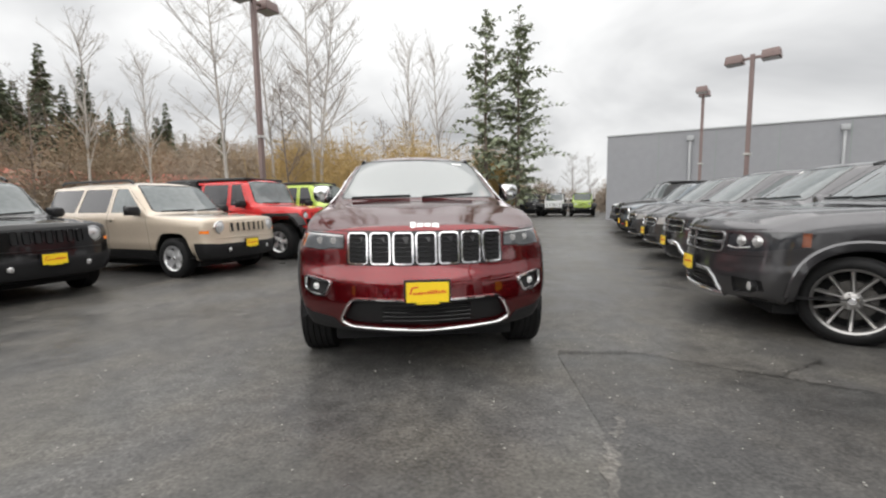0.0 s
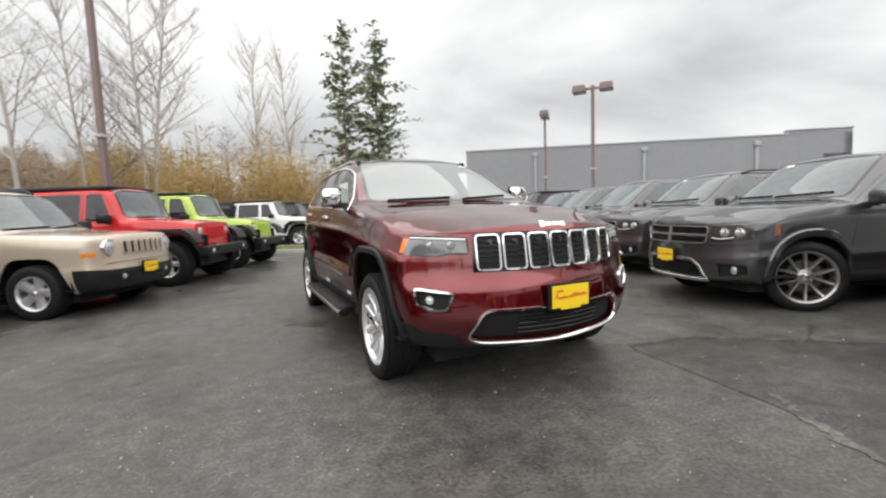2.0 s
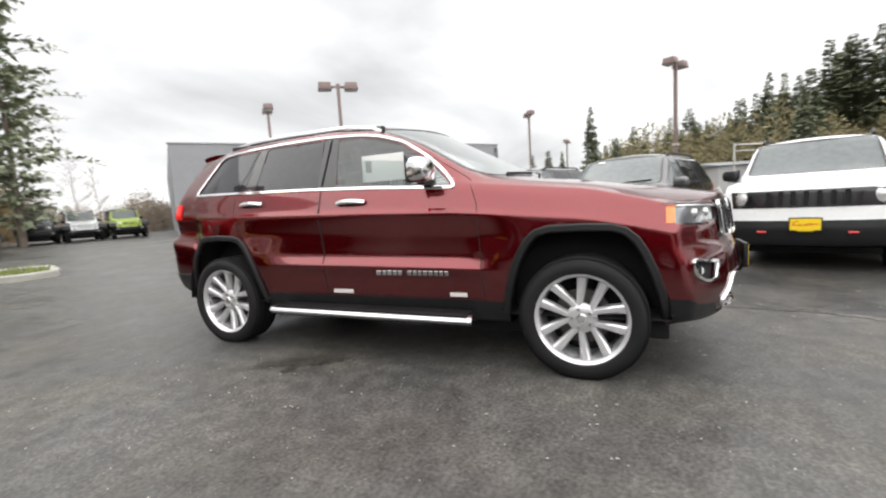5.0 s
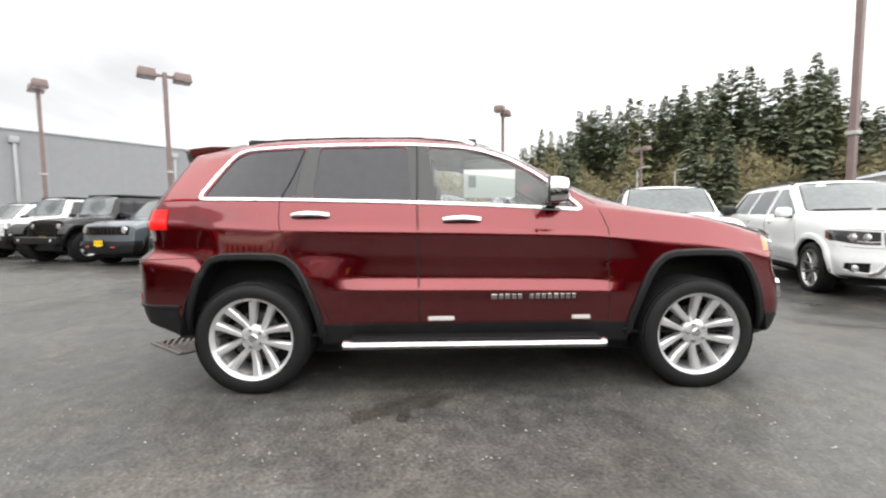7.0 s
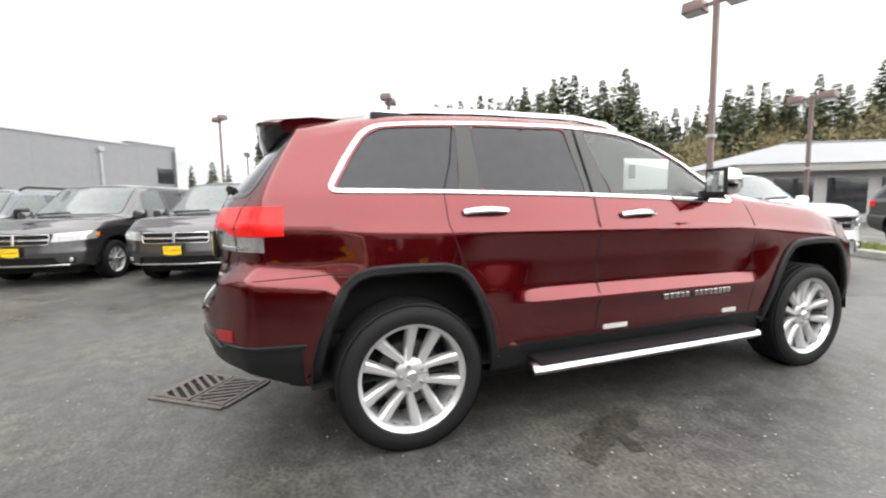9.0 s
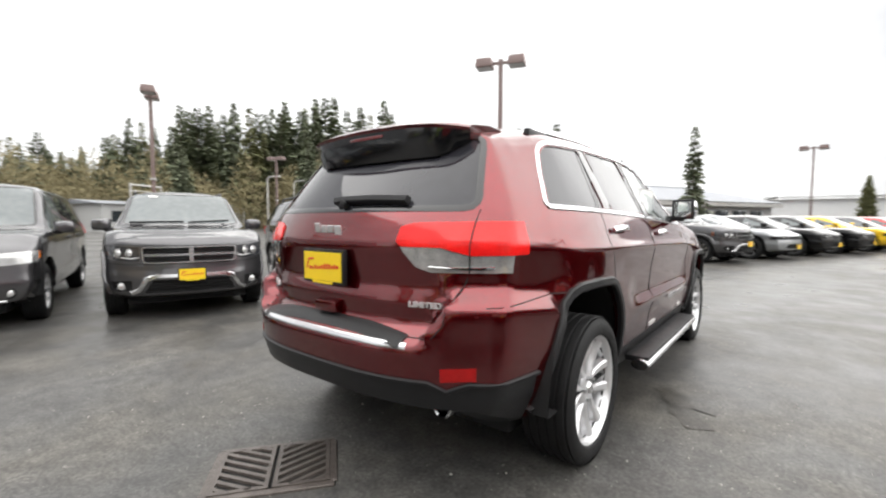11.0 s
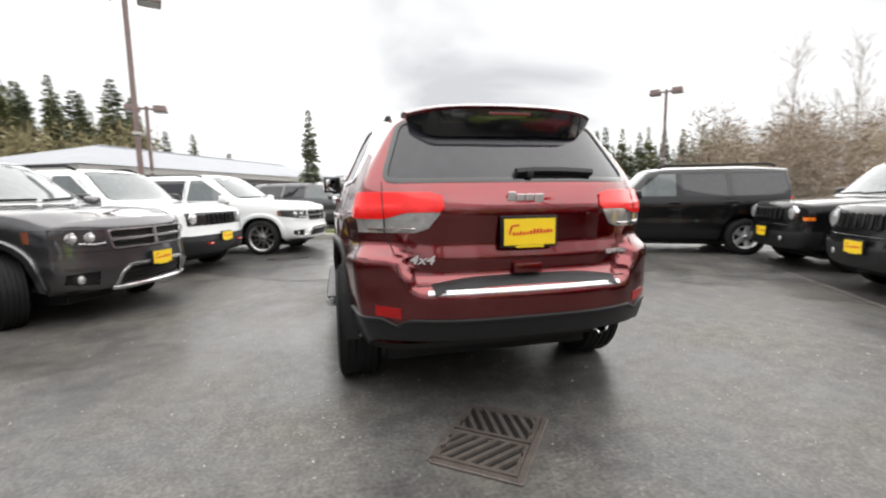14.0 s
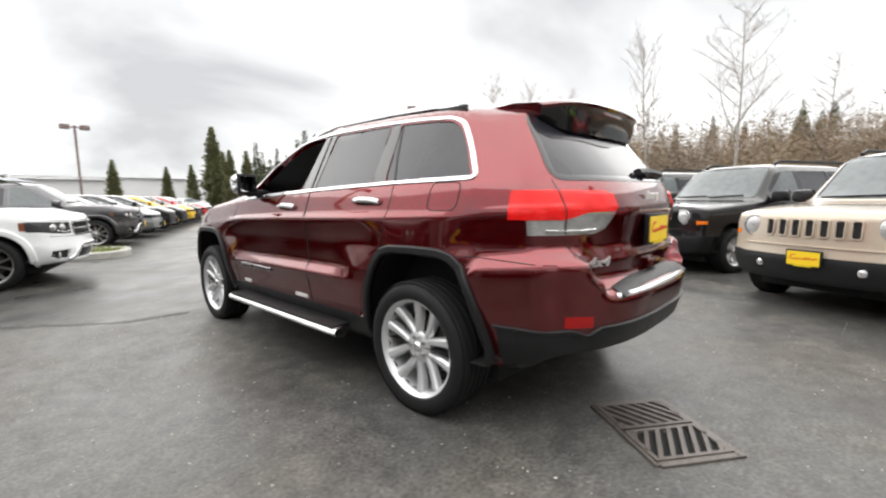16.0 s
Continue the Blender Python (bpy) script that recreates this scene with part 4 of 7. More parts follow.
    for sg in (-1, 1):
        tri_wiper(car, skin, -1, [(sg * 0.05 - 0.02, 1.235), (sg * 0.3 + 0.22, 1.262)] if sg > 0 else [(-0.62, 1.235), (-0.08, 1.25)])
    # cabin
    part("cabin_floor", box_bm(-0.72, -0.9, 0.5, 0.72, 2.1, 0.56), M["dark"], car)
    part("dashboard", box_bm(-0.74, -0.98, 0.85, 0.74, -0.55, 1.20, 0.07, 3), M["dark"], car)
    wheel = lathe_bm([(0.18 + 0.014 * math.cos(a), 0.014 * math.sin(a)) for a in np.linspace(0, 2 * math.pi, 9)], 28, m=pose(0.37, -0.42, 1.10, 20, 0, 90))
    part("steering_wheel", wheel, M["black_plastic"], car)
    for x, y in ((-0.37, 0.05), (0.37, 0.05), (-0.37, 0.95), (0.37, 0.95)):
        seat = part("seat", box_bm(x - 0.25, y - 0.28, 0.56, x + 0.25, y + 0.25, 0.85, 0.06, 3), M["seat"], car)
        part("backrest", box_bm(x - 0.24, y + 0.16, 0.8, x + 0.24, y + 0.32, 1.36, 0.06, 3), M["seat"], seat)
        part("headrest", box_bm(x - 0.13, y + 0.2, 1.38, x + 0.13, y + 0.3, 1.55, 0.04, 3), M["seat"], seat)
    part("window_sheet", box_bm(-0.775, -0.28, 1.255, -0.769, 0.06, 1.44, 0.0), M["paper"], car, "white price sheet behind the front window")
    part("sheet_print", box_bm(-0.7785, -0.02, 1.32, -0.777, 0.03, 1.40), M["print_grey"], car)
    part("screen_sticker", skin.strip("y", -1, [(0.40, 1.60), (0.50, 1.598)], 0.035, 0.001, lift=0.002), M["paper"], car)
    return car

def body_spec(**k):
    """Curves of a common car from its main sizes; k overrides."""
    y0, y1, cowl, wst, H, W, belt, nz = k["y0"], k["y1"], k["cowl"], k["wst"], k["H"], k["W"], k["beltz"], k["nosez"]
    hood, slope, rx, R = k["hoodz"], k["slope"], k["rearx"], k["tyre"][0]
    g = 0.24
    s = dict(
        ny=50, cols=12, base=(g, belt), wbelt=W * 0.955,
        side=[(W * 0.74, g), (W * 0.9, g + 0.03), (W * 0.955, g + 0.17), (W * 0.985, g + 0.32), (W * 0.97, g + 0.42), (W * 0.985, belt - 0.15), (W * 0.98, belt - 0.09)],
        belt=[(y0, nz - 0.05), (y0 + 0.35, hood - 0.06), (cowl, hood), (cowl + 0.35, belt), (y1 - 0.6, belt + k.get("rise", 0.03)), (y1, belt + k.get("rise", 0.03))],
        rail=[(y0, nz - 0.02), (y0 + 0.35, hood - 0.02), (cowl, hood + 0.02), (cowl + 0.22, belt + 0.03), (wst + 0.02, H - 0.10), (wst + 0.4, H - 0.065), (y1 - 0.9, H - 0.07), (y1, H - 0.10)],
        top=[(y0, nz), (y0 + 0.35, hood + 0.0), (cowl - 0.05, hood + 0.035), (cowl + 0.1, hood + 0.07), (wst, H - 0.04), (wst + 0.4, H), (y1 - 0.9, H), (y1, H - 0.05)],
        wrail=[(y0, W * 0.8), (cowl, W * 0.86), (cowl + 0.25, W * 0.84), (wst, k["roofw"] + 0.02), (wst + 0.4, k["roofw"]), (y1, k["roofw"] - 0.04)],
        plan=[(y0, 0.95), (y0 + 0.5, 0.99), (y0 + 0.9, 1.0), (y1 - 0.9, 1.0), (y1, 0.94)],
        bot=[(y0, 0.32), (y0 + 0.45, g), (y1 - 0.5, g), (y1, 0.36)],
        nose=[(0.2, 0.14), (0.36, 0.03), (0.5, 0.0), (0.62, 0.02), (nz - 0.05, 0.05 + k.get("rake", 0.0)), (nz + 0.12, 0.2)], nbow=k.get("nbow", 0.3), nzone=0.8,
        tail=[(0.3, 0.12), (0.5, 0.0), (0.68, 0.0), (0.72, 0.06), (belt, 0.08), (H, slope)], tbow=0.16, tzone=max(0.75, slope * 1.9),
        sill=k.get("sillz", 0.4), lipz=0.36, seams=[], flare=(0.05, 0.016), flare_mat="black_plastic",
        handles=[(k["axles"][0] + 1.42, belt - 0.08, 0.2), (k["axles"][0] + 2.38, belt - 0.07, 0.2)],
        mirror=(W + 0.06, cowl + 0.42, belt + 0.08, 0.22, 0.16), mirror_mat="paint",
        trapeze=k.get("trapeze", False), arch=(R + 0.09, R + 0.075), rim_mat="rim_grey", rim=dict(spokes=5, twin=0.3, width=0.045, dish=0.01))
    zt, zb = H - 0.135, belt + 0.045
    ya, yb, yc, yd = k["axles"][0] + 0.98 + k.get("bp", 0), k["axles"][0] + 1.62 + k.get("bp", 0), k["axles"][0] + 2.5 + k.get("bp", 0), y1 - rx
    lean = k.get("dlean", 0.15)
    s["win"] = [("front_door_window", [(yb - 0.06, zb), (yb - 0.06, zt), (wst + 0.22, zt), (cowl + 0.36, zb)], "sheen_glass"),
                ("rear_door_window", [(yc - 0.06, zb), (yc - 0.1, zt), (yb + 0.04, zt), (yb + 0.04, zb)], "tint"),
                ("quarter_window", [(yd, zb + 0.02), (yd - lean, zt), (yc - 0.03, zt), (yc + 0.02, zb)], "tint")]
    s["doors"] = [("front_door", [(cowl + 0.16, 0.40), (yb - 0.005, 0.40), (yb - 0.005, zt + 0.03), (wst + 0.2, zt + 0.03), (cowl + 0.24, zb - 0.03)]),
                  ("rear_door", [(yb + 0.005, 0.40), (yc - 0.30, 0.40), (yc - 0.05, 0.72), (yc, zb - 0.03), (yc - 0.045, zt + 0.03), (yb + 0.005, zt + 0.03)])]
    cw = W * 0.80
    s["screens"] = [("windshield", [(-cw, hood + 0.075), (cw, hood + 0.075), (k["roofw"] - 0.035, H - 0.075), (-k["roofw"] + 0.035, H - 0.075)], -1, "sheen_glass", cowl - 0.2, wst + 0.25),
                    ("rear_window", [(-cw * 0.85, belt + 0.06), (cw * 0.85, belt + 0.06), (k["roofw"] - 0.08, H - 0.14), (-k["roofw"] + 0.08, H - 0.14)], 1, "tint", y1 - slope - 0.6, y1 + 0.1)]
    s["plates"] = [(True, y0 - 0.022, k.get("platez", 0.52))]
    s.update(k)
    return s


PATRIOT = body_spec(
    crease=(-1.9, 1.95),
    y0=-2.16, y1=2.22, cowl=-0.98, wst=-0.36, H=1.64, W=0.875, beltz=1.04, nosez=0.99, hoodz=1.02, slope=0.2, rearx=0.2, roofw=0.64, axles=(-1.3175, 1.3175), track=0.76,
    tyre=(0.335, 0.208, 0.205), trapeze=True, nbow=0.22, sillz=0.46, dlean=0.08, bp=-0.1, mirror_mat="black_plastic", flare=None, platez=0.545,
    rim=dict(spokes=5, twin=0.0, width=0.12, dish=0.01, taper=0.9), rim_mat="rim_bright",
    ends=[("front_bumper", [(-1, 0.1), (1, 0.1), (1, 0.60), (0.6, 0.56), (-0.6, 0.56), (-1, 0.60)], -1, 1.80, "black_plastic", 0.01, False),
          ("turn_signal", [(0.72, 0.735), (0.98, 0.74), (0.98, 0.785), (0.72, 0.78)], -1, 1.90, "amber", 0.004, True),
          ("tail_lamp", [(0.66, 0.85), (0.98, 0.85), (0.98, 1.05), (0.66, 1.05)], 1, 2.0, "tail_red", 0.006, True),
          ("rear_bumper", [(-1, 0.1), (1, 0.1), (1, 0.56), (-1, 0.56)], 1, 1.80, "black_plastic", 0.01, False)])

JOURNEY = body_spec(
    crease=(-1.85, 2.0), rim_mat="rim_grey",
    y0=-2.40, y1=2.46, cowl=-1.18, wst=-0.36, H=1.67, W=0.915, beltz=1.06, nosez=0.985, hoodz=1.08, slope=0.42, rearx=0.34, roofw=0.64, axles=(-1.445, 1.445), track=0.79,
    tyre=(0.358, 0.262, 0.225), nbow=0.42, rise=0.09, dlean=0.3, flare=(0.085, 0.028), flare_mat="paint", platez=0.56, sillz=0.34, fine=4,
    rim=dict(spokes=5, pair=(0.008, 0.078), width=0.036, dish=0.012, taper=0.85, hub=0.075, nuts=5),
    ends=[("headlight", [(0.52, 0.725), (0.62, 0.722), (0.76, 0.738), (1, 0.80), (1, 0.915), (0.74, 0.898), (0.52, 0.884)], -1, 1.86, "lamp_dark", -0.006, True),
          ("turn_signal", [(0.70, 0.75), (1, 0.81), (1, 0.905), (0.70, 0.89)], -1, 1.80, "amber_lens", -0.006, True),
          ("grille", [(-0.46, 0.70), (0.46, 0.70), (0.50, 0.880), (-0.50, 0.880)], -1, 1.9, "dark", -0.025, False),
          ("lower_grille", [(-0.48, 0.345), (0.48, 0.345), (0.40, 0.50), (-0.40, 0.50)], -1, 1.9, "dark", -0.03, False),
          ("fog_pocket", [(0.60, 0.36), (0.80, 0.40), (0.80, 0.49), (0.60, 0.50)], -1, 1.8, "dark", -0.03, True),
          ("front_lip", [(-1, 0.1), (1, 0.1), (1, 0.31), (-1, 0.31)], -1, 1.95, "black_plastic", 0.004, False),
          ("tail_lamp", [(0.52, 0.92), (1, 0.92), (1, 1.08), (0.52, 1.08)], 1, 2.1, "tail_red", 0.006, True)])

RENEGADE = body_spec(
    y0=-2.10, y1=2.10, cowl=-0.98, wst=-0.36, H=1.67, W=0.90, beltz=1.10, nosez=1.0, hoodz=1.08, slope=0.25, rearx=0.22, roofw=0.66, axles=(-1.285, 1.285), track=0.78,
    tyre=(0.345, 0.222, 0.215), trapeze=True, nbow=0.22, dlean=0.06, bp=-0.12, platez=0.56, sillz=0.5, mirror_mat="black_plastic",
    rim=dict(spokes=5, twin=0.25, width=0.05, dish=0.01), rim_mat="rim_dark",
    ends=[("front_bumper", [(-1, 0.1), (1, 0.1), (1, 0.62), (0.7, 0.60), (-0.7, 0.60), (-1, 0.62)], -1, 1.72, "black_plastic", 0.008, False),
          ("grille", [(-0.72, 0.75), (0.72, 0.75), (0.74, 0.95), (-0.74, 0.95)], -1, 1.8, "black_gloss", 0.004, False),
          ("tail_lamp", [(0.60, 0.84), (0.82, 0.84), (0.82, 1.06), (0.60, 1.06)], 1, 1.9, "tail_red", 0.006, True),
          ("rear_bumper", [(-1, 0.1), (1, 0.1), (1, 0.56), (-1, 0.56)], 1, 1.70, "black_plastic", 0.01, False)])

CARAVAN = body_spec(
    y0=-2.50, y1=2.62, cowl=-1.42, wst=-0.55, H=1.72, W=0.985, beltz=1.03, nosez=0.90, hoodz=1.06, slope=0.3, rearx=0.3, roofw=0.72, axles=(-1.54, 1.54), track=0.83,
    tyre=(0.34, 0.215, 0.225), nbow=0.34, dlean=0.12, bp=0.1, flare=None, platez=0.56, sillz=0.28,
    rim=dict(spokes=9, twin=0.0, width=0.07, dish=0.006), rim_mat="rim_bright",
    ends=[("headlight", [(0.52, 0.70), (1.05, 0.74), (1.05, 0.87), (0.56, 0.84)], -1, 1.98, "lamp_clear", -0.006, True),
          ("turn_signal", [(0.80, 0.76), (1.05, 0.77), (1.05, 0.85), (0.80, 0.84)], -1, 1.93, "amber", -0.004, True),
          ("grille", [(-0.50, 0.66), (0.50, 0.66), (0.54, 0.83), (-0.54, 0.83)], -1, 2.0, "dark", -0.02, False),
          ("lower_grille", [(-0.62, 0.34), (0.62, 0.34), (0.56, 0.46), (-0.56, 0.46)], -1, 2.0, "dark", -0.03, False),
          ("tail_lamp", [(0.72, 0.95), (1.05, 0.95), (1.05, 1.4), (0.72, 1.4)], 1, 2.4, "tail_red", 0.006, True)])

COUPE = body_spec(
    y0=-2.45, y1=2.55, cowl=-1.02, wst=-0.12, H=1.44, W=0.955, beltz=1.0, nosez=0.80, hoodz=0.94, slope=1.35, rearx=1.25, roofw=0.56, axles=(-1.475, 1.475), track=0.82,
    tyre=(0.36, 0.25, 0.245), nbow=0.26, rise=0.02, dlean=0.25, bp=0.1, flare=None, platez=0.42, sillz=0.28,
    rim=dict(spokes=5, twin=0.28, width=0.06, dish=0.01), rim_mat="rim_dark",
    ends=[("headlight", [(0.40, 0.64), (0.92, 0.64), (0.92, 0.74), (0.40, 0.74)], -1, 2.0, "dark", -0.01, True),
          ("grille", [(-0.40, 0.63), (0.40, 0.63), (0.40, 0.74), (-0.40, 0.74)], -1, 2.0, "dark", -0.02, False),
          ("lower_grille", [(-0.60, 0.36), (0.60, 0.36), (0.55, 0.50), (-0.55, 0.50)], -1, 2.0, "dark", -0.02, False),
          ("tail_lamp", [(0.20, 0.76), (1, 0.76), (1, 0.88), (0.20, 0.88)], 1, 2.2, "tail_red", 0.006, True)])

TUB = body_spec(
    y0=-1.93, y1=2.02, cowl=-0.86, wst=-0.52, H=1.80, W=0.80, beltz=1.14, nosez=1.10, hoodz=1.155, slope=0.12, rearx=0.08, roofw=0.65, axles=(-1.473, 1.473), track=0.80,
    tyre=(0.40, 0.222, 0.25), nbow=0.06, dlean=0.03, bp=-0.12, flare=None, platez=0.62, sillz=0.46, mirror_mat="black_plastic", rise=0.0,
    wrail=[(-1.93, 0.56), (-0.9, 0.70), (-0.7, 0.71), (-0.4, 0.66), (2.02, 0.62)],
    plan=[(-1.93, 0.80), (-1.2, 0.86), (-0.86, 1.0), (2.02, 1.0)],
    nose=[(0.2, 0.1), (0.5, 0.02), (0.7, 0.0), (1.1, 0.05), (1.25, 0.12)],
    rim=dict(spokes=5, twin=0.0, width=0.10, dish=0.01, taper=0.9), rim_mat="rim_bright",
    ends=[("front_apron", [(-1, 0.1), (1, 0.1), (1, 0.66), (-1, 0.66)], -1, 1.5, "black_plastic", 0.0, False),
          ("tail_lamp", [(0.66, 0.86), (0.80, 0.86), (0.80, 1.06), (0.66, 1.06)], 1, 1.9, "tail_red", 0.02, True)])
TUB["win"] = [(n, q, "tint") for n, q, _ in TUB["win"]]


def crosshair(car, skin, z0, z1, w, trim):
    """The cross bars of a wide grille."""
    zc = (z0 + z1) / 2
    part("grille_bar", skin.strip("y", -1, [(-w, zc), (w, zc)], 0.028, 0.012), trim, car)
    part("grille_post", skin.strip("y", -1, [(0, z0), (0, z1)], 0.05, 0.016), trim, car)
    part("grille_rim", skin.strip("y", -1, round_poly([(-w, z0), (w, z0), (w * 1.03, z1), (-w * 1.03, z1)], 0.04), 0.022, 0.014, True), trim, car)


def patriot():
    paint = M["paint_black"]
    car, skin = build_car(PATRIOT, paint, "boxy_suv")
    slot_row(car, skin, [(-3 + i) * 0.117 for i in range(7)], 0.745, 0.905, 0.07, paint, False)
    for sg in (-1, 1):
        p, n = skin.at("y", -1, sg * 0.545, 0.83)
        lamp_ball(car, p.x, p.y - 0.004, p.z, 0.095, "lamp_clear", -1, "headlight", "chrome_soft")
        p, n = skin.at("y", -1, sg * 0.42, 0.46)
        lamp_ball(car, p.x, p.y - 0.005, p.z, 0.042, "lamp_clear", -1, "fog_lamp", "dark")
        part("roof_rail", sweep_bm([(sg * 0.57, -0.15, 1.60), (sg * 0.57, -0.05, 1.645), (sg * 0.57, 1.7, 1.645), (sg * 0.57, 1.8, 1.60)], bar_section(0.035, 0.028)), M["black_plastic"], car)
    part("bumper_line", skin.strip("y", -1, [(-0.62, 0.655), (0.62, 0.655)], 0.02, 0.012), paint, car)
    tri_wiper(car, skin, -1, [(-0.6, 1.10), (0.0, 1.12)])
    tri_wiper(car, skin, -1, [(0.05, 1.10), (0.55, 1.13)])
    return car


def journey():
    paint = M["paint_granite"]
    car, skin = build_car(JOURNEY, paint, "crossover")
    crosshair(car, skin, 0.70, 0.880, 0.478, M["grille_grey"])
    for z in (0.745, 0.835):
        part("grille_bar", skin.strip("y", -1, [(-0.44, z), (0.44, z)], 0.010, 0.006, False, 0.05, -0.012), M["black_gloss"], car)
    u = [(-0.47, 0.345), (-0.43, 0.46), (-0.36, 0.520), (-0.30, 0.528), (0.30, 0.528), (0.36, 0.520), (0.43, 0.46), (0.47, 0.345)]
    part("bumper_hoop", skin.strip("y", -1, u, 0.034, 0.020), M["grille_grey"], car)
    part("bumper_trim", skin.strip("y", -1, [(-0.50, 0.325), (-0.44, 0.318), (0.44, 0.318), (0.50, 0.325)], 0.05, 0.026), M["chrome_soft"], car)
    arch = [(-0.60, 0.355), (-0.53, 0.39), (-0.45, 0.515), (-0.36, 0.545), (0.36, 0.545), (0.45, 0.515), (0.53, 0.39), (0.60, 0.355)]
    part("bumper_arch", skin.strip("y", -1, arch, 0.055, 0.022), M["chrome_soft"], car)
    for z in (0.39, 0.43, 0.47):
        part("grille_bar", skin.strip("y", -1, [(-0.40, z), (0.40, z)], 0.008, 0.005, False, 0.05, -0.022), M["black_gloss"], car)
    # seam under the bonnet and lamps, crease along the bumper
    part("panel_gap", skin.strip("y", -1, [(-0.86, 0.70), (-0.62, 0.685), (0.62, 0.685), (0.86, 0.70)], 0.006, 0.0015), M["dark"], car)
    part("panel_gap", skin.strip("y", -1, [(-0.80, 0.925), (-0.5, 0.905), (0, 0.90), (0.5, 0.905), (0.80, 0.925)], 0.006, 0.0015), M["dark"], car)
    for sg in (-1, 1):
        p, n = skin.at("y", -1, sg * 0.70, 0.43)
        lamp_ball(car, p.x, p.y + 0.025, p.z, 0.045, "lamp_clear", -1, "fog_lamp", "dark")
        for x in (0.60, 0.71):
            p, n = skin.at("y", -1, sg * x, 0.815)
            lamp_ball(car, p.x, p.y + 0.016, p.z, 0.042, "lamp_clear", -1, "projector", "lamp_smoke")
        part("lamp_strip", skin.strip("y", -1, [(sg * 0.52, 0.765), (sg * 0.60, 0.752), (sg * 0.70, 0.768)], 0.012, 0.003), M["lamp_clear"], car)
        part("roof_rail", sweep_bm([(sg * 0.60, -0.1, 1.60), (sg * 0.60, 0.05, 1.640), (sg * 0.59, 1.5, 1.640), (sg * 0.58, 1.65, 1.60)], bar_section(0.03, 0.02)), M["black_plastic"], car)
    tri_wiper(car, skin, -1, [(-0.65, 1.17), (0.0, 1.18)])
    tri_wiper(car, skin, -1, [(0.05, 1.17), (0.6, 1.20)])
    part("screen_sticker", skin.strip("y", -1, [(-0.42, 1.56), (-0.30, 1.562)], 0.04, 0.001, lift=0.002), M["paper"], car)
    return car


def renegade():
    paint = M["paint_white"]
    car, skin = build_car(RENEGADE, paint, "small_suv")
    slot_row(car, skin, [(-3 + i) * 0.115 for i in range(7)], 0.765, 0.935, 0.055, "black_gloss", False)
    for sg in (-1, 1):
        p, n = skin.at("y", -1, sg * 0.595, 0.85)
        lamp_ball(car, p.x, p.y + 0.004, p.z, 0.088, "lamp_clear", -1, "headlight", "chrome_soft")
        p, n = skin.at("y", -1, sg * 0.40, 0.47)
        part("tow_hook", sweep_bm([(sg * 0.37, p.y + 0.03, 0.47), (sg * 0.37, p.y - 0.045, 0.47), (sg * 0.44, p.y - 0.045, 0.47), (sg * 0.44, p.y + 0.03, 0.47)], round_section(0.014, 6)), M["paint_signal_red"], car)
        part("roof_rail", sweep_bm([(sg * 0.6, -0.15, 1.62), (sg * 0.6, 0.0, 1.68), (sg * 0.59, 1.4, 1.68), (sg * 0.58, 1.55, 1.62)], bar_section(0.03, 0.028)), M["black_plastic"], car)
    return car


def caravan():
    paint = M["paint_granite"]
    car, skin = build_car(CARAVAN, paint, "minivan")
    crosshair(car, skin, 0.665, 0.825, 0.50, M["chrome_soft"])
    part("bumper_trim", skin.strip("y", -1, [(-0.72, 0.335), (0.72, 0.335)], 0.03, 0.012), M["chrome_soft"], car)
    for sg in (-1, 1):
        p, n = skin.at("y", -1, sg * 0.74, 0.42)
        lamp_ball(car, p.x, p.y + 0.01, p.z, 0.045, "lamp_clear", -1, "fog_lamp", "dark")
    tri_wiper(car, skin, -1, [(-0.7, 1.14), (0.0, 1.16)])
    return car


def coupe():
    car, skin = build_car(COUPE, M["paint_yellow"], "coupe")
    for sg in (-1, 1):
        for x in (0.50, 0.66):
            p, n = skin.at("y", -1, sg * x, 0.69)
            lamp_ball(car, p.x, p.y + 0.02, p.z, 0.05, "lamp_clear", -1, "headlight", "dark")
    return car


